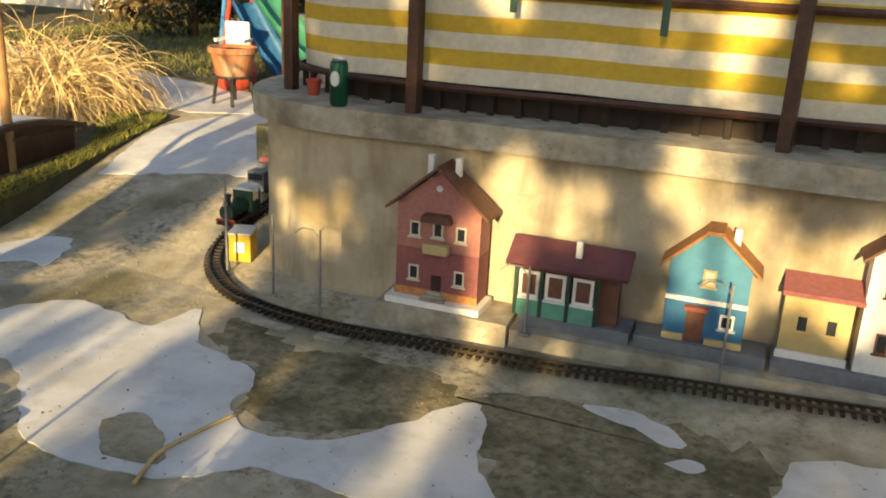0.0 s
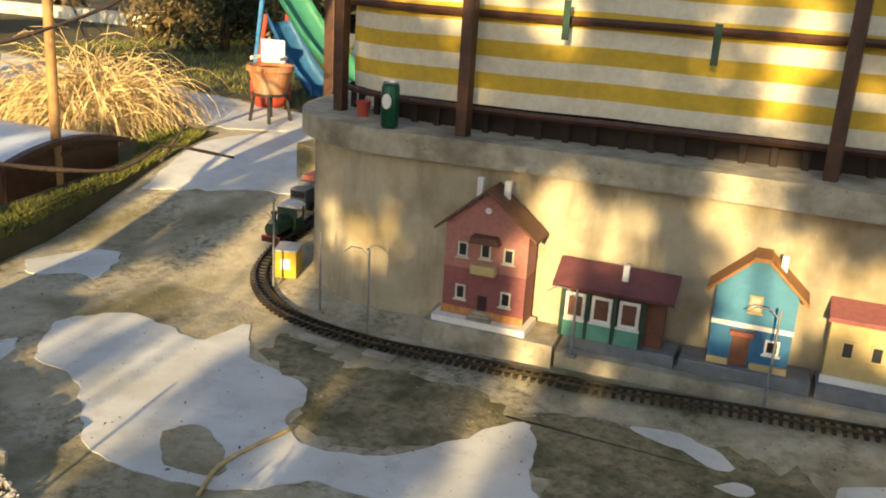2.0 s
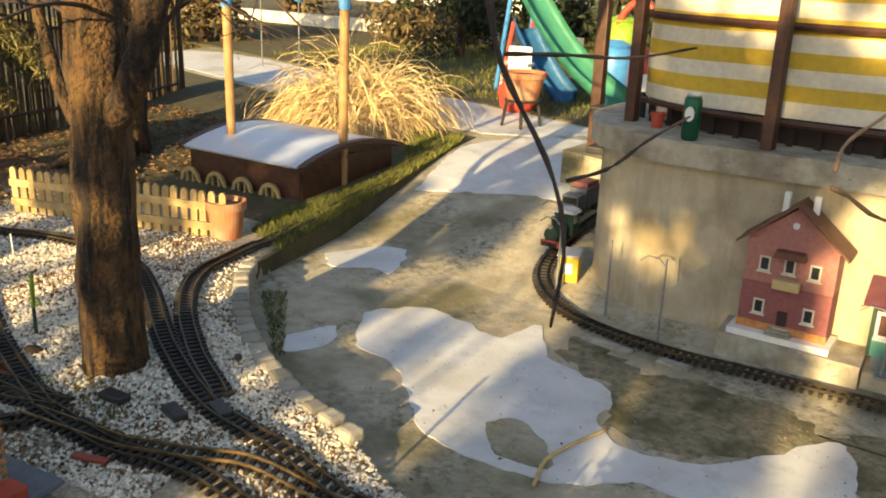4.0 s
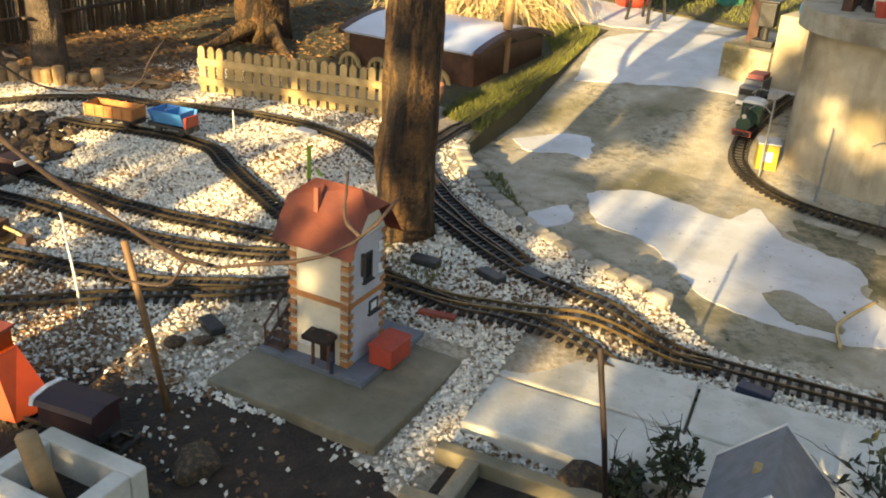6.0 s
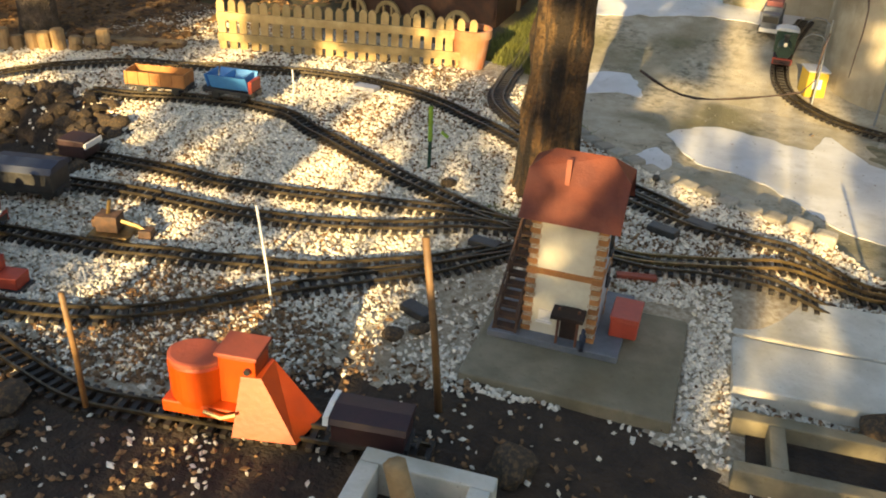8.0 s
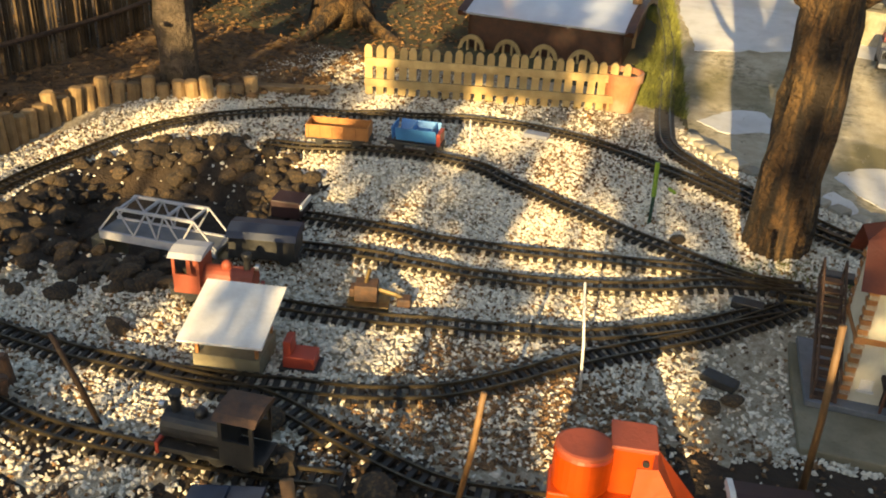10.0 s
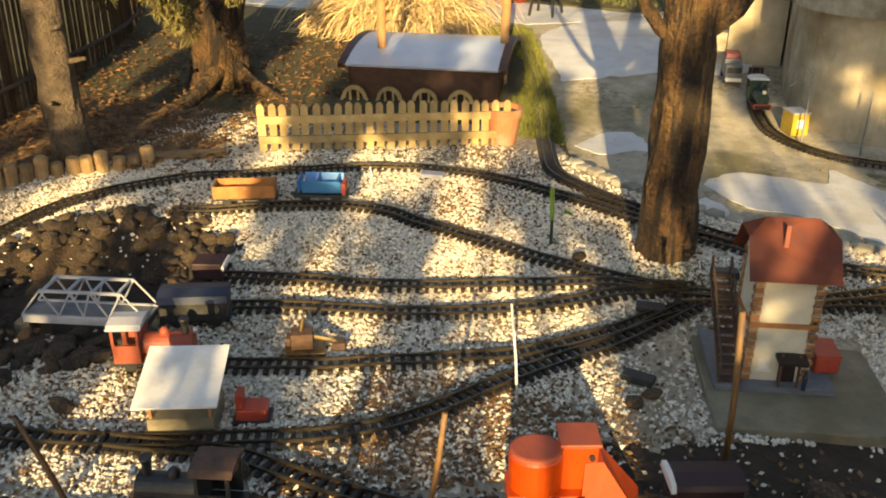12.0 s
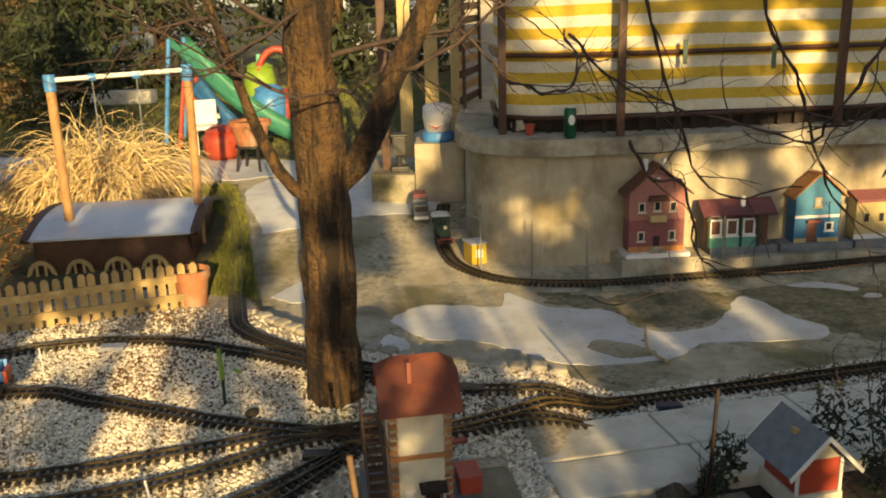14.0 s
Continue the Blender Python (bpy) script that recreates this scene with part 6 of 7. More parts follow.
for i in range(460):
    a, q = rr.uniform(0, 6.283), math.sqrt(rr.random())
    x, y = PIT[0] - 0.02 + 0.55 * q * math.cos(a), PIT[1] - 0.06 + 0.62 * q * math.sin(a)
    if y < 1.0 and x > -3.5:
        continue
    if abs((y - 1.36) - 0.287 * (x + 3.9)) < 0.085 and x > -3.95:
        continue
    if any(np.min(np.hypot(tp[:, 0] - x, tp[:, 1] - y)) < 0.07 for tp in (TRACKS[0], TRACKS[2], TRACKS[3], TRACKS[4], TRACKS[5], TRACKS[6])):
        continue
    s = rr.uniform(0.014, 0.038)
    rock(x, y, bed(x, y) + s * 0.35, s, "brown-grey stone in the rock hollow", "hollow stones")
for x, y, s in ((-2.74, 0.80, 0.045), (-2.60, 0.78, 0.04), (-2.52, 0.86, 0.045), (-2.45, 0.80, 0.03), (-2.66, 0.68, 0.05), (-2.52, 0.70, 0.045), (-2.42, 0.62, 0.04), (-2.36, 0.72, 0.035), (-2.85, 0.92, 0.03), (-1.98, 1.62, 0.025), (-2.02, 1.56, 0.03), (-1.55, 1.32, 0.05), (-2.35, 2.31, 0.03), (-3.02, 0.78, 0.025), (-3.45, 1.0, 0.03), (-3.52, 0.62, 0.05), (-3.38, 0.52, 0.06), (-3.66, 0.72, 0.04), (-3.62, 0.5, 0.05)):
    rock(x, y, bed(x, y) + s * 0.3, s, "dark grey garden stone", "garden stones")
rock(-0.95, 1.897, 0.045, 0.055, "smooth dark grey stone against the slab edge", "garden stones")
for x, y in ((-1.86, 2.34), (-1.66, 2.42), (-1.58, 2.52), (-2.03, 1.68), (-2.06, 2.06), (-0.86, 2.56)):
    bm = bmesh.new()
    box(bm, -0.045, 0.045, -0.022, 0.022, 0, 0.022, 0.004)
    o = part("point_motor", bm, M_NAVY if x > -1 else M_BLACK)
    o.matrix_basis = pose(x, y, bed(x, y) + 0.004, 0, 0, rr.uniform(-15, 25))
    tagged(o, "small black point motor box beside the track", "point motor", "point motors")

for i, (u, v, w, d) in enumerate(((0.0, 0.0, 0.50, 0.225), (0.0, 0.232, 0.47, 0.24), (0.508, 0.0, 0.5, 0.225), (0.478, 0.232, 0.53, 0.24), (1.016, 0.0, 0.5, 0.225), (1.016, 0.232, 0.5, 0.24))):
    bm = bmesh.new()
    box(bm, u, u + w, v, v + d, -0.03, 0.05 + 0.003 * (i % 2), 0.008)
    for vert in bm.verts:
        vert.co.x += 0.008 * noise.noise(vert.co * 9)
        vert.co.y += 0.008 * noise.noise(vert.co * 9 + Vector((5, 0, 0)))
    o = part("concrete_slab", bm, M_SLABL)
    o.matrix_basis = pose(-1.262, 1.852, 0.0, 0, 0, 18)
    tagged(o, "pale worn concrete paving slab beside the track", "paving slab", "paving slabs")
# disc signal, a pale point box on the loop, a chipped red board by the throat
ds_ = thing("disc_signal", -1.81, 2.735, 0.035, 0, "tiny black disc signal on a thin wire post", "signal post")
bm = bmesh.new()
tube(bm, [(0, 0, 0), (0, 0, 0.075)], 0.002, 6)
part("post", bm, M_BLACK, ds_)
bm = bmesh.new()
lathe(bm, [(0.001, 0.072), (0.010, 0.076), (0.0135, 0.085), (0.010, 0.094), (0.001, 0.098)], 14)
part("disc", bm, M_BLACK, ds_, smooth=True)
bm = bmesh.new()
box(bm, -0.05, 0.05, -0.028, 0.028, 0, 0.02, 0.006)
o = part("point_motor", bm, M_LGREY)
o.matrix_basis = pose(-3.12, 2.865, bed(-3.12, 2.865) + 0.004, 0, 0, 8)
tagged(o, "pale blue-grey point motor box beside the loop", "point motor", "point motors")
bm = bmesh.new()
box(bm, -0.055, 0.055, -0.012, 0.012, 0, 0.012, 0.003)
o = part("board", bm, M_ORTOP)
o.matrix_basis = pose(-1.63, 2.155, bed(-1.63, 2.155) + 0.006, 0, 0, 28)
tagged(o, "chipped red board lying in the gravel", "board", "loose boards")
# hollow trough and hollow block


def hollow(name, x, y, turn, L, W, H, cells, wall_, label, mtl):
    t = thing(name, x, y, -0.005, turn, label, "concrete block")
    for q in (0, W - wall_):
        bm = bmesh.new()
        box(bm, 0, L, q, q + wall_, 0, H, 0.005)
        part("long_wall", bm, mtl, t)
    n_ = len(cells)
    for c in cells:
        bm = bmesh.new()
        box(bm, c, c + wall_, wall_ + 0.0005, W - wall_ - 0.0005, 0, H, 0.004)
        part("web", bm, mtl, t)
    bm = bmesh.new()
    box(bm, wall_, L - wall_, wall_, W - wall_, 0, H * 0.4)
    part("soil", bm, M_SOIL, t)
    return t


hollow("hollow_trough", -1.17, 1.56, 18, 0.52, 0.21, 0.065, (0.075, 0.485), 0.035, "long hollow concrete block lying by the slabs", M_SLAB)
hollow("hollow_block", -1.70, 0.93, 17, 0.26, 0.20, 0.125, (0.0, 0.215), 0.04, "grey hollow concrete block in the soil", M_SLABL)


def stake(x0, y0, x1, y1, z1, r, mtl, label, z0=None):
    z0 = bed(x0, y0) - 0.03 if z0 is None else z0
    t = bmesh.new()
    tube(t, [(x0, y0, z0), ((x0 + x1) / 2 + 0.004, (y0 + y1) / 2, (z0 + z1) / 2), (x1, y1, z1)], [r, r * 0.95, r * 0.9], 8, 0.15)
    return tagged(part("stake", t, mtl, smooth=True), label, "stake", "stakes")


stake(-1.768, 1.395, -1.785, 1.332, 0.475, 0.0085, M_BAMBOO, "brown bamboo stake in the soil")
stake(-2.315, 1.455, -2.338, 1.436, 0.336, 0.0036, M_WHITE, "thin white plastic stake in the gravel")
stake(-2.38, 0.945, -2.312, 0.892, 0.361, 0.007, M_BAMBOO, "leaning bamboo stake beside the plough track")
stake(-3.17, 0.71, -3.17, 0.62, 0.31, 0.007, M_DARKWOOD, "dark leaning stake in the gravel")
stake(-0.862, 1.88, -0.868, 1.76, 0.46, 0.0062, M_DARKWOOD, "thin dark iron stake beside the slabs")
stake(-1.60, 1.045, -1.62, 1.02, 0.22, 0.024, M_LOG, "short wooden peg standing in the hollow block", z0=0.04)
stake(-2.40, 0.50, -2.52, 0.58, 0.28, 0.014, M_BAMBOO, "short bamboo peg at the yard front")
stake(-3.30, 2.62, -3.30, 2.62, 0.20, 0.003, M_WHITE, "thin white marker in the gravel")
# round timber stubs and a split log by the loop
for x, y, h, r_, tilt in ((-3.47, 0.69, 0.085, 0.017, 4), (-3.425, 0.635, 0.07, 0.016, -6), (-3.50, 0.62, 0.065, 0.017, 3)):
    bm = bmesh.new()
    cyl(bm, r_, r_ * 0.92, -0.03, h, 12, bevel=0.004)
    o = part("timber_stub", bm, M_IRON)
    o.matrix_basis = pose(x, y, bed(x, y), tilt, -tilt, 0)
    tagged(o, "short dark round timber stub beside the loop", "stub", "timber stubs")
bm = bmesh.new()
prism(bm, [(0.045 * math.cos(a), 0.04 * math.sin(a)) for a in np.linspace(0, math.pi, 9)], -0.11, 0.11)
for v in bm.verts:
    v.co += 0.008 * Vector((noise.noise(v.co * 21), noise.noise(v.co * 17), noise.noise(v.co * 25)))
o = part("split_log", bm, M_LOG)
o.matrix_basis = pose(-3.42, 0.50, bed(-3.42, 0.5) + 0.004, 0, 0, 70)
tagged(o, "split brown log lying by the rocks", "log")
sg = thing("signal_post", -2.467, 2.367, 0.07, 0, "lime green model signal post in the gravel", "signal post")
bm = bmesh.new()
tube(bm, [(0, 0, 0), (0, 0.0, 0.12)], 0.006, 8)
part("lower_pole", bm, M_DKGRN, sg)
bm = bmesh.new()
tube(bm, [(0, 0, 0.12), (-0.008, 0.008, 0.235)], 0.008, 8)
part("upper_pole", bm, M_LIME, sg, "lime green upper post")
bm = bmesh.new()
box(bm, -0.03, 0.0, -0.004, 0.004, 0.16, 0.17, 0.002, pose(0, 0, 0.0, 0, 25, 0))
part("arm", bm, M_LIME, sg)
bm = bmesh.new()
box(bm, -0.08, 0.08, -0.08, 0.08, 0, 0.012, 0.003)
box(bm, -0.07, 0.07, -0.008, 0.008, 0.012, 0.02)
box(bm, -0.008, 0.008, -0.07, 0.07, 0.012, 0.0205)
o = part("blue_cover", bm, M_NAVY)
o.matrix_basis = pose(-2.72, 0.60, 0.06, 8, -10, 20)
tagged(o, "dark blue square cover with raised cross", "cover")

# bird house
bh = thing("bird_house", -0.575, 1.95, 0.028, 17.6, "small wooden bird house with grey roof and red front", "bird house")
bh.scale = (0.88, 0.88, 0.88)
for nm, a, mt in (("base", (-0.085, 0.085, -0.11, 0.11, 0.0, 0.07), M_CREAM), ("body", (-0.075, 0.075, -0.095, 0.095, 0.07, 0.19), M_RED)):
    bm = bmesh.new()
    box(bm, *a, 0.003)
    part(nm, bm, mt, bh)
bm = bmesh.new()
prism(bm, [(-0.075, 0.19), (0.075, 0.19), (0, 0.265)], -0.094, 0.094)
part("gable", bm, M_CREAM, bh)
for s in (-1, 1):
    bm = bmesh.new()
    prism(bm, [(s * 0.125, 0.15), (0, 0.278), (0, 0.29), (s * 0.13, 0.158)], -0.135, 0.135)
    part("roof_slope", bm, M_GREY, bh, "weathered grey roof board")
    for y in (-0.1405, 0.1355):
        bm = bmesh.new()
        prism(bm, [(s * 0.128, 0.145), (0, 0.275), (0, 0.294), (s * 0.134, 0.158)], y, y + 0.005)
        part("barge_board", bm, M_WHITE, bh)
    bm = bmesh.new()
    box(bm, s * 0.078 - 0.006, s * 0.078 + 0.006, -0.102, -0.0955, 0.0, 0.195)
    part("corner_trim", bm, M_WHITE, bh)
bm = bmesh.new()
box(bm, -0.045, -0.02, -0.02, 0.01, 0.236, 0.262, 0.004, None)
part("moss_tuft", bm, M_PICKET, bh)
bm = bmesh.new()
slab(bm, [(-0.75, 1.62), (1.5, 2.35), (1.5, 1.0), (-0.7, 1.3)], -0.05, 0.03)
tagged(part("flower_bed", bm, M_SOIL), "dark soil flower bed beside the slabs", "ground", kind="structure")
for i, (x, y, h) in enumerate(((-0.78, 1.98, 0.22), (-0.84, 1.90, 0.15), (-0.42, 2.14, 0.32), (-0.30, 2.05, 0.36), (-0.2, 2.2, 0.34), (-0.35, 1.9, 0.25))):
    t = thing("shrub", x, y, 0.0, 0, "small dark evergreen shrub by the slabs", "shrub", "small shrubs")
    twigs(t, [((0, 0, 0), (rr.uniform(-0.2, 0.2), rr.uniform(-0.2, 0.2), 1), h * 0.8, 0.004)], 60 + i, 2, M_TWIG, 0.5, "stem")
    leaf_cloud("foliage", [(0, 0, h * 0.6, h * 0.28, h * 0.28, h * 0.42)], 260, 0.010, M_LEAF, t, 70 + i, 0, 1.5)

# ---------- play corner ----------
sw = thing("swing_frame", 0, 0, 0, 0, "wooden swing frame with blue fittings", "swing")
for a, b in (((-3.93, 4.12, 0.08), (-3.93, 4.12, 1.10)), ((-3.30, 4.42, 0.08), (-3.28, 4.42, 1.12))):
    bm = bmesh.new()
    tube(bm, [a, b], 0.026, 12)
    part("post", bm, M_POSTW, sw)
    bm = bmesh.new()
    tube(bm, [(b[0], b[1], b[2] - 0.04), (b[0], b[1], b[2] + 0.05)], 0.032, 12)
    part("cap", bm, M_BLUE, sw)
bm = bmesh.new()
tube(bm, [(-3.93, 4.12, 1.12), (-3.28, 4.42, 1.14)], 0.013, 10)
part("crossbar", bm, M_WHITE, sw)
for q in (0.3, 0.62):
    bm = bmesh.new()
    tube(bm, [(-3.93 + 0.65 * q - 0.02, 4.12 + 0.30 * q, 1.125), (-3.93 + 0.65 * q + 0.02, 4.13 + 0.30 * q, 1.125)], 0.02, 10)
    part("hook", bm, M_BLUE, sw)
    bm = bmesh.new()
    tube(bm, [(-3.93 + 0.65 * q, 4.12 + 0.30 * q, 1.12), (-3.93 + 0.65 * q, 4.12 + 0.30 * q, 0.75)], 0.004, 5)
    part("rope", bm, M_GREY, sw)


def chute(name, p0, p1, w, mtl, label, bow=0.12):
    t = thing(name, 0, 0, 0, 0, label, "slide")
    bm = bmesh.new()
    a, b = Vector(p0), Vector(p1)
    d = (b - a).normalized()
    s = d.cross(Vector((0, 0, 1))).normalized()
    rows = []
    for k in range(13):
        q = k / 12
        c = a.lerp(b, q) - Vector((0, 0, bow * math.sin(math.pi * q)))
        rows.append([bm.verts.new(c + s * u + Vector((0, 0, v))) for u, v in ((-w / 2, 0.1), (-w / 2 + 0.02, 0), (0, -0.015), (w / 2 - 0.02, 0), (w / 2, 0.1))])
    for r1, r2 in zip(rows, rows[1:]):
        for k in range(4):
            bm.faces.new((r1[k], r1[k + 1], r2[k + 1], r2[k]))
    bmesh.ops.solidify(bm, geom=bm.faces[:], thickness=0.012)
    part("chute", bm, mtl, t, smooth=True)
    for u in (-1, 1):
        bm = bmesh.new()
        tube(bm, [b + s * u * w * 0.45 + Vector((0, 0, 0.05)), (b.x + s.x * u * w * 0.6 + 0.15 * d.x, b.y + s.y * u * w * 0.6 + 0.15 * d.y, 0.2)], 0.02, 8)
        part("leg", bm, M_BLUE if mtl is M_GREENP else M_RED, t)
    return t


chute("garden_slide", (-3.40, 7.34, 0.27), (-4.55, 7.5, 1.15), 0.30, M_GREENP, "mint green plastic garden slide on the lawn")
chute("small_slide", (-3.85, 7.25, 0.26), (-4.38, 7.3, 0.82), 0.26, M_BLUE, "blue plastic toddler slide on the lawn", 0.06)
ps = thing("pot_stand", -3.55, 6.3, 0.215, 10, "black iron stand holding a terracotta bowl", "pot stand")
for a in (0.5, 2.1, 3.7, 5.2):
    bm = bmesh.new()
    tube(bm, [(0.14 * math.cos(a), 0.14 * math.sin(a), 0), (0.11 * math.cos(a), 0.11 * math.sin(a), 0.19)], 0.012, 6)
    part("leg", bm, M_BLACK, ps)
bm = bmesh.new()
cyl(bm, 0.13, 0.13, 0.185, 0.202, 20)
part("tray", bm, M_BLACK, ps)
pot(-3.55, 6.3, 0.215 + 0.202, 0.165, 0.19, "wide terracotta bowl on an iron stand", None, "terracotta_bowl")
ch = thing("plastic_chair", -4.15, 6.95, 0.235, 20, "white plastic toddler chair on the lawn", "chair")
for nm, a in (("seat", (-0.1, 0.1, -0.1, 0.1, 0.22, 0.25)), ("backrest", (-0.1, 0.1, 0.07, 0.1, 0.251, 0.46)), ("armrest", (-0.125, -0.101, -0.09, 0.09, 0.31, 0.34)), ("armrest", (0.101, 0.125, -0.09, 0.09, 0.31, 0.34))):
    bm = bmesh.new()
    box(bm, *a, 0.012)
    part(nm, bm, M_WHITE, ch)
for x in (-0.085, 0.085):
    for y in (-0.085, 0.085):
        bm = bmesh.new()
        box(bm, x - 0.012, x + 0.012, y - 0.012, y + 0.012, 0, 0.22)
        part("leg", bm, M_WHITE, ch)
for x, y, h, mt, lab in ((-3.85, 7.9, 0.42, M_BLUE, "royal blue plastic play bin"), (-3.68, 8.05, 0.36, M_RED, "red plastic play bin"), (-3.95, 6.75, 0.22, M_RED, "small red plastic tub on the lawn"), (-4.05, 8.3, 0.6, M_LIME, "lime green plastic play panel")):
    t = thing("play_bin", x, y, rise(y), 0, lab, "toy", "garden toys")
    bm = bmesh.new()
    lathe(bm, [(0.12, 0), (0.15, 0.05), (0.16, h * 0.8), (0.13, h)], 18)
    part("body", bm, mt, t, smooth=True)
    bm = bmesh.new()
    lathe(bm, [(0.13, h), (0.14, h + 0.02), (0.06, h + 0.06)], 18)
    part("lid", bm, mt, t)
hp = thing("play_hoop", -3.85, 8.25, 0.2, 15, "red and green plastic play arch", "toy", "garden toys")
bm = bmesh.new()
tube(bm, [(0.22 * math.cos(a), 0, 0.45 + 0.4 * math.sin(a)) for a in np.linspace(-0.7, math.pi + 0.7, 18)], 0.035, 8)
part("hoop", bm, M_RED, hp, smooth=True)
for s in (-0.3, 0.3):
    bm = bmesh.new()
    tube(bm, [(0.6 * s, 0.1, 0), (0.6 * s, 0.1, 0.8)], 0.025, 8)
    part("upright", bm, M_GREENP, hp)

# ---------- shrub whose bare branches hang before the yard ----------
sb = thing("bare_shrub", 1.3, 1.0, 0.03, 0, "bare overhanging shrub with thin dark twigs", "shrub")
bm = bmesh.new()
tube(bm, [(1.5, -0.3, 0), (1.42, -0.26, 0.8), (1.2, -0.15, 1.5), (0.8, 0.0, 2.05), (-0.2, 0.1, 2.3)], [0.03, 0.026, 0.02, 0.014, 0.008], 8, 0.15)
part("stem", bm, M_TWIG, sb, smooth=True)



def branch(*pts, r=0.004):
    bm = bmesh.new()
    p = along([(x - 1.3, y - 1.0, z - 0.03) for x, y, z in pts], 14)
    n_ = len(p)
    tube(bm, p, [0.42 * r * (1.1 - 0.5 * k / n_) * (1 + 0.25 * math.sin(k * 2.1)) for k in range(n_)], 6)
    part("branch", bm, M_TWIG, sb, smooth=True)


branch((-0.76, 0.72, 1.10), (-0.74, 0.76, 1.05), (-0.72, 0.79, 1.02), (-0.70, 0.82, 0.99), (-0.68, 0.85, 0.97), (-0.66, 0.88, 0.97), (-0.64, 0.92, 0.97), (-0.63, 0.96, 0.98), (-0.62, 0.99, 1.01), r=0.0055)
branch((-0.63, 0.96, 0.98), (-0.65, 0.96, 0.99), (-0.66, 0.97, 1.01), (-0.67, 0.98, 1.02), r=0.004)
branch((-0.66, 0.82, 0.99), (-0.69, 0.82, 0.96), (-0.74, 0.81, 0.95), (-0.78, 0.82, 0.94), r=0.003)
branch((-0.04, 1.83, 1.34), (-0.03, 1.84, 1.28), (0.01, 1.86, 1.20), (0.03, 1.86, 1.14), (0.03, 1.85, 1.07), r=0.006)
branch((-0.02, 1.83, 1.29), (0.01, 1.87, 1.29), (0.05, 1.90, 1.29), (0.09, 1.93, 1.30), r=0.004)
branch((0.02, 1.87, 1.19), (0.04, 1.90, 1.20), (0.05, 1.94, 1.22), (0.07, 1.97, 1.24), r=0.004)
branch((0.25, 1.81, 1.24), (0.25, 1.84, 1.23), (0.26, 1.88, 1.21), (0.28, 1.94, 1.20), (0.28, 1.97, 1.21), (0.30, 2.01, 1.20), r=0.0035)
branch((0.28, 1.97, 1.20), (0.28, 1.98, 1.21), (0.28, 1.99, 1.22), r=0.0025)
branch((0.25, 1.81, 1.25), (0.24, 1.85, 1.26), (0.24, 1.91, 1.27), (0.25, 1.97, 1.29), (0.26, 2.02, 1.32), r=0.003)
# fine crooked boughs that hang before the terrace
BOUGHS = (
    ((-1.04, 0.36, 1.46), (-1.08, 0.39, 1.37), (-1.09, 0.43, 1.34), (-1.15, 0.48, 1.35), (-1.22, 0.52, 1.37), (-1.26, 0.56, 1.39)),
    ((-1.26, 0.41, 1.49), (-1.24, 0.44, 1.43), (-1.22, 0.46, 1.38), (-1.19, 0.48, 1.30), (-1.15, 0.49, 1.27), (-1.07, 0.50, 1.28)),
    ((-1.16, 0.39, 1.49), (-1.12, 0.41, 1.42), (-1.10, 0.44, 1.39), (-1.08, 0.45, 1.34), (-1.05, 0.46, 1.27), (-0.98, 0.46, 1.22)),
    ((-1.04, 0.35, 1.39), (-1.07, 0.39, 1.36), (-1.09, 0.43, 1.35)),
    ((-1.27, 0.40, 1.35), (-1.25, 0.42, 1.31), (-1.21, 0.44, 1.29), (-1.19, 0.45, 1.22), (-1.16, 0.46, 1.19)),
    ((-1.39, 0.41, 1.41), (-1.35, 0.44, 1.39), (-1.32, 0.47, 1.40), (-1.32, 0.50, 1.42), (-1.33, 0.54, 1.45)),
    ((-1.33, 0.42, 1.45), (-1.28, 0.44, 1.40), (-1.23, 0.46, 1.38)),
)
for k_, pts in enumerate(BOUGHS):
    bp_ = along([(x - 1.3, y - 1.0, z - 0.03) for x, y, z in pts], 22)
    n_ = len(bp_)
    bp_ = [Vector(q) + 0.006 * Vector((noise.noise(Vector(q) * 38), noise.noise(Vector(q) * 38 + Vector((9, 0, 0))), noise.noise(Vector(q) * 38 + Vector((0, 9, 0))))) for q in bp_]
    bm = bmesh.new()
    tube(bm, bp_, [(0.0019 - 0.0009 * q / n_) * (1 + 0.3 * math.sin(q * 2.3)) for q in range(n_)], 6)
    part("bough", bm, M_TWIG, sb, smooth=True)
    starts = []
    for q in range(2, n_ - 1, 4):
        d_ = (bp_[q + 1] - bp_[q - 1]).normalized()
        starts.append((bp_[q], d_ + Vector((0.5 * math.sin(q * 3.7), 0.4 * math.cos(q * 1.9), 0.7 * math.sin(q * 2.3 + k_))), 0.07, 0.0009))
    twigs(sb, starts, 90 + k_, 1, M_TWIG, 0.6, "side_twig")
branch((-0.84, 0.79, 1.11), (-0.90, 0.82, 1.09), (-0.95, 0.83, 1.08), (-1.01, 0.85, 1.07), r=0.004)
branch((-1.27, 0.94, 1.00), (-1.24, 0.96, 0.98), (-1.21, 0.99, 0.97), (-1.15, 1.02, 0.98), (-1.12, 1.04, 0.99), (-1.12, 1.06, 1.02), (-1.12, 1.08, 1.04), r=0.003)

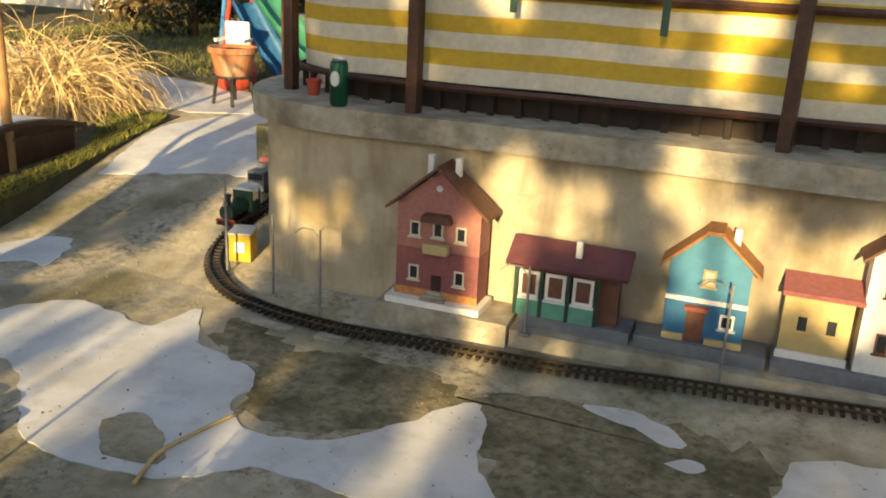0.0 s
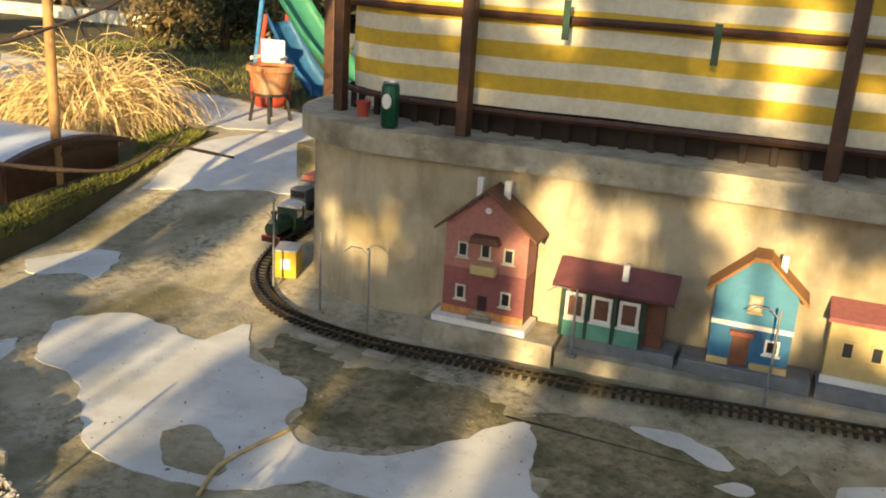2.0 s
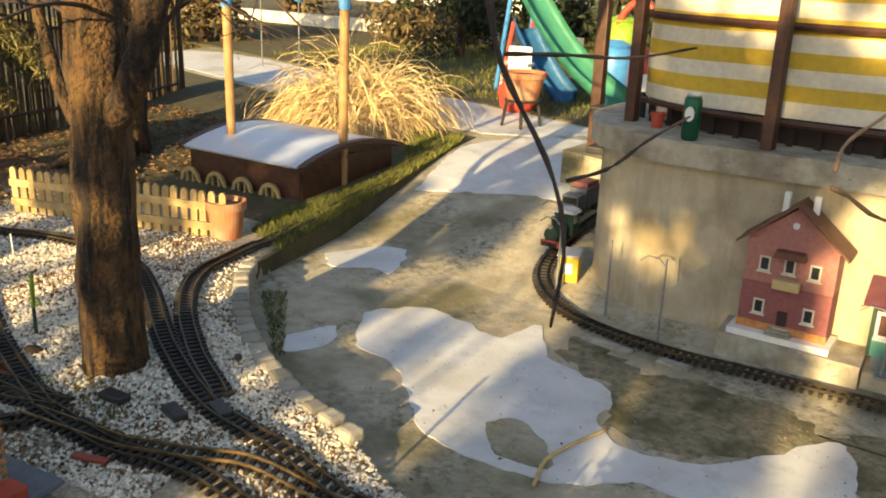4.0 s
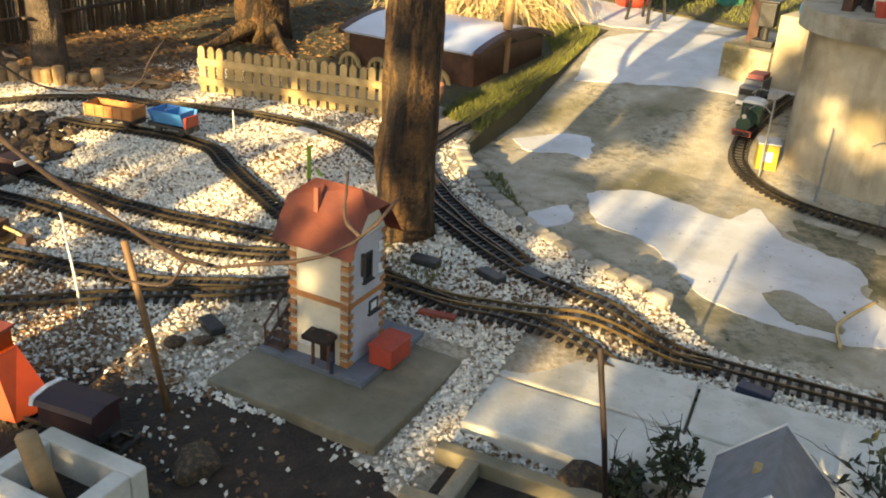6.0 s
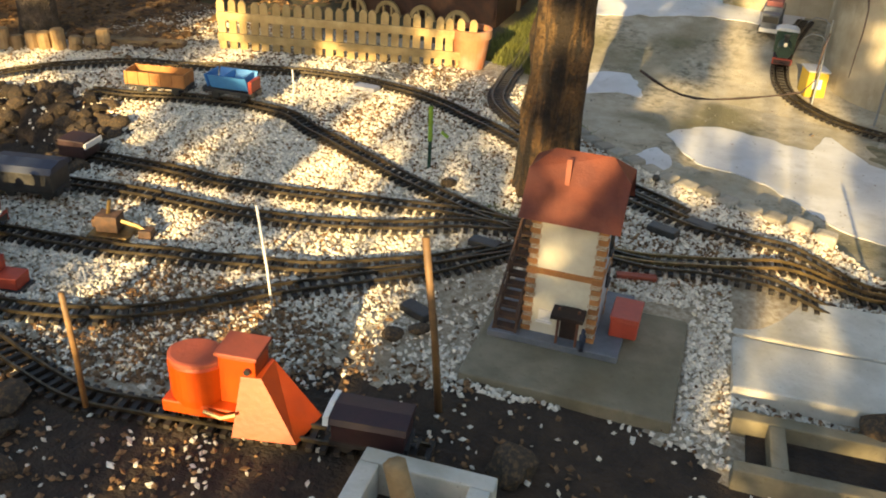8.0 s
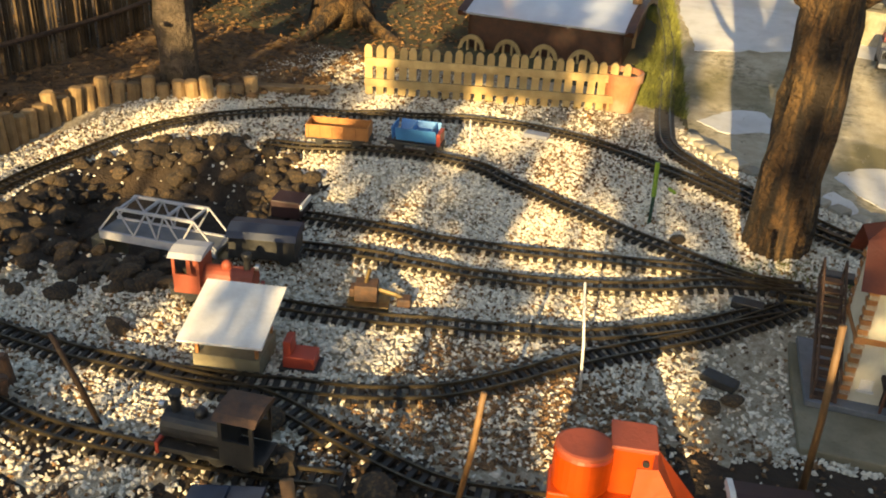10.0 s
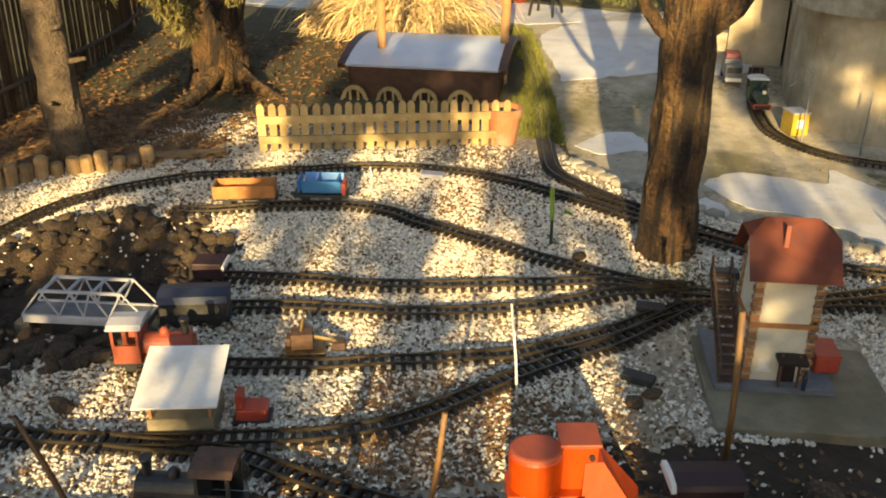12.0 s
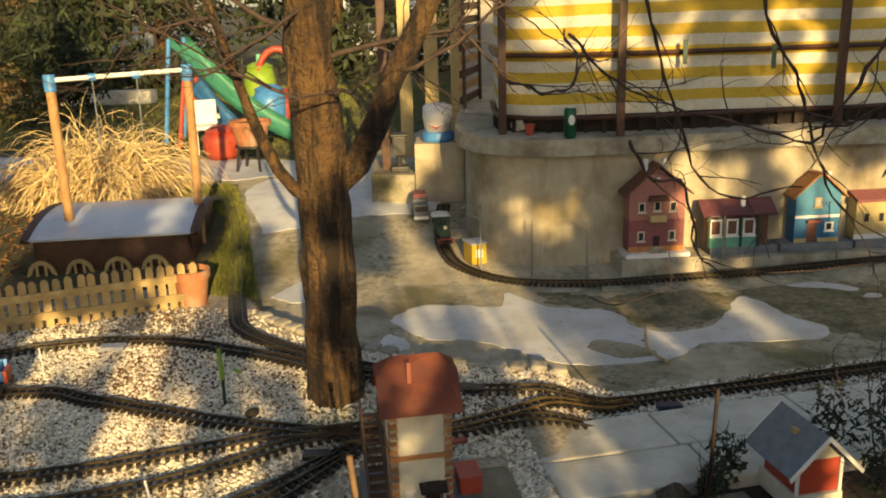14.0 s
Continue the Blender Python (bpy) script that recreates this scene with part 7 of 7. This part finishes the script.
# ---------- gravel chips ----------
gr = np.random.RandomState(2)
N = 300000
X, Y = gr.uniform(-4.75, 1.2, N), gr.uniform(0.35, 3.4, N)
ok = inside_np(X, Y, YARD)
dens = np.ones(N)
soil = (Y < 1.36 + 0.24 * np.clip((X + 2.0) / 0.5, 0, 1)) & (X > -2.0) & (X < -0.7)
dens[soil] = 0.07
front = (Y < 1.0 + 0.6 * np.clip(X + 2.5, 0, 1)) & (X > -2.6) & (X <= -2.0)
dens[front] = 0.14
dens[(Y < 0.75)] *= 0.35
dens[(Y > 3.05)] *= 0.35
dens[(X > -0.9) & (Y < 2.35)] = 0.0
dens[(X < -4.55)] *= 0.6
pit = np.hypot((X - PIT[0]) / 0.50, (Y - PIT[1]) / 0.50) < 1.0
dens[pit] = 0.04
nz = np.array([noise.noise((x * 2.3, y * 2.3, 7)) for x, y in zip(X, Y)])
dens *= np.clip(0.8 + 1.1 * nz, 0.15, 1)
ok &= gr.rand(N) < dens
# keep off the slab, the blocks and the paving
cs, sn = math.cos(radians(15)), math.sin(radians(15))
u, v = (X + 1.628) * cs + (Y - 1.812) * sn, -(X + 1.628) * sn + (Y - 1.812) * cs
ok &= ~((abs(u) < 0.25) & (abs(v) < 0.245))
cs, sn = math.cos(radians(18)), math.sin(radians(18))
u, v = (X + 1.262) * cs + (Y - 1.852) * sn, -(X + 1.262) * sn + (Y - 1.852) * cs
ok &= ~((u > -0.005) & (v > -0.005) & (v < 0.475))
u, v = (X + 1.17) * cs + (Y - 1.56) * sn, -(X + 1.17) * sn + (Y - 1.56) * cs
ok &= ~((u > 0.0) & (u < 0.52) & (v > 0) & (v < 0.21))
X, Y = X[ok], Y[ok]
n = len(X)
Z = np.array([bed(a, b) for a, b in zip(X, Y)]) + 0.003
s = gr.uniform(0.004, 0.0092, (n, 1))
ax = gr.normal(size=(n, 3))
ax /= np.linalg.norm(ax, axis=1)[:, None]
ax[:, 2] *= 0.5
bx_ = np.cross(ax, gr.normal(size=(n, 3)))
bx_ /= np.linalg.norm(bx_, axis=1)[:, None]
cx = np.cross(ax, bx_)
C = np.stack([X, Y, Z], 1)
L = s * gr.uniform(0.9, 1.7, (n, 1))
verts = np.stack([C - ax * L, C + ax * L, C + bx_ * s, C - bx_ * s, C + cx * s * 0.7, C - cx * s * 0.7], 1).reshape(-1, 3)
tri = np.array([(0, 2, 4), (0, 4, 3), (0, 3, 5), (0, 5, 2), (1, 4, 2), (1, 3, 4), (1, 5, 3), (1, 2, 5)])
faces = (np.arange(n)[:, None, None] * 6 + tri[None]).reshape(-1, 3)
chips = raw("gravel", verts.tolist(), faces.tolist(), M_STONE)
chips.data.materials.append(M_CHIPB)
brown = gr.rand(n) < np.clip(0.16 + 0.5 * np.array([noise.noise((x * 1.9, y * 1.9, 31)) for x, y in zip(X, Y)]), 0.05, 0.5)
brown |= (gr.rand(n) < 0.6) & (Y < 1.5) & (X > -2.75)
chips.data.polygons.foreach_set("material_index", np.repeat(brown, 8).astype(np.int32))
tagged(chips, "loose pale limestone chippings over the yard", "gravel", kind="stuff")
# rubble along the wall foot, grit on the paving
dr = np.random.RandomState(14)
dx, dy, dz, ds = [], [], [], []
for i in range(900):
    k = dr.randint(28, 62)
    x, y = WALL[min(k, len(WALL) - 1)] + np.array([dr.uniform(-0.03, 0.03), -0.02 - abs(dr.normal(0, 0.05))])
    if -0.9 < x < 2.6:
        continue
    dx.append(x), dy.append(y), dz.append(rise(y) + 0.002), ds.append(dr.uniform(0.003, 0.011))
for i in range(1100):
    x, y = dr.uniform(-2.6, 1.6), dr.uniform(2.8, 5.2)
    if inside(x, y, YARD) or not inside(x, y, PAVE):
        continue
    dx.append(x), dy.append(y), dz.append(rise(y) + 0.003), ds.append(dr.uniform(0.0015, 0.0045))
C2 = np.stack([dx, dy, dz], 1)
s2 = np.array(ds)[:, None]
a2 = dr.normal(size=C2.shape)
a2 /= np.linalg.norm(a2, axis=1)[:, None]
b2 = np.cross(a2, dr.normal(size=C2.shape))
b2 /= np.linalg.norm(b2, axis=1)[:, None]
c2 = np.cross(a2, b2)
v2 = np.stack([C2 - a2 * s2 * 1.3, C2 + a2 * s2 * 1.3, C2 + b2 * s2, C2 - b2 * s2, C2 + c2 * s2 * 0.8, C2 - c2 * s2 * 0.8], 1).reshape(-1, 3)
f2 = (np.arange(len(C2))[:, None, None] * 6 + tri[None]).reshape(-1, 3)
tagged(raw("rubble", v2.tolist(), f2.tolist(), M_KERB), "loose grit and rubble on the yard floor", "rubble", kind="stuff")
# dry leaves and crumbs on the paving and by the fence
lv, lf = [], []
lr = np.random.RandomState(9)
for i in range(1500):
    x, y = (lr.uniform(-4.4, -2.9), lr.uniform(2.7, 3.5)) if i < 800 else (lr.uniform(-2.5, 1.0), lr.uniform(0.5, 4.3))
    if i >= 800 and y > 2.7 and lr.rand() < 0.6:
        continue
    z = (bed(x, y) if inside(x, y, YARD) else 0.006) + 0.008
    a, q = lr.uniform(0, 6.28), lr.uniform(0.006, 0.016) * (1 if i < 800 else 0.6)
    k = len(lv)
    lv += [(x - q * math.cos(a), y - q * math.sin(a), z), (x - q * 0.4 * math.sin(a), y + q * 0.4 * math.cos(a), z + lr.uniform(0, 0.008)), (x + q * math.cos(a), y + q * math.sin(a), z), (x + q * 0.4 * math.sin(a), y - q * 0.4 * math.cos(a), z + lr.uniform(0, 0.004))]
    lf.append((k, k + 1, k + 2, k + 3))
for i in range(5200):
    x, y = lr.uniform(-6.2, -4.05), lr.uniform(1.2, 4.9)
    if x > -4.85 and y < 2.45:
        continue
    z = (0.108 if y < 3.4 else verge(y) + 0.006) + lr.uniform(0, 0.01)
    a, q = lr.uniform(0, 6.28), lr.uniform(0.010, 0.028)
    k = len(lv)
    lv += [(x - q * math.cos(a), y - q * math.sin(a), z), (x - q * 0.45 * math.sin(a), y + q * 0.45 * math.cos(a), z + lr.uniform(0, 0.016)), (x + q * math.cos(a), y + q * math.sin(a), z), (x + q * 0.45 * math.sin(a), y - q * 0.45 * math.cos(a), z + lr.uniform(0, 0.012))]
    lf.append((k, k + 1, k + 2, k + 3))
tagged(raw("fallen_leaves", lv, lf, M_DRYLEAF), "scattered dry brown fallen leaves", "leaves", kind="stuff")
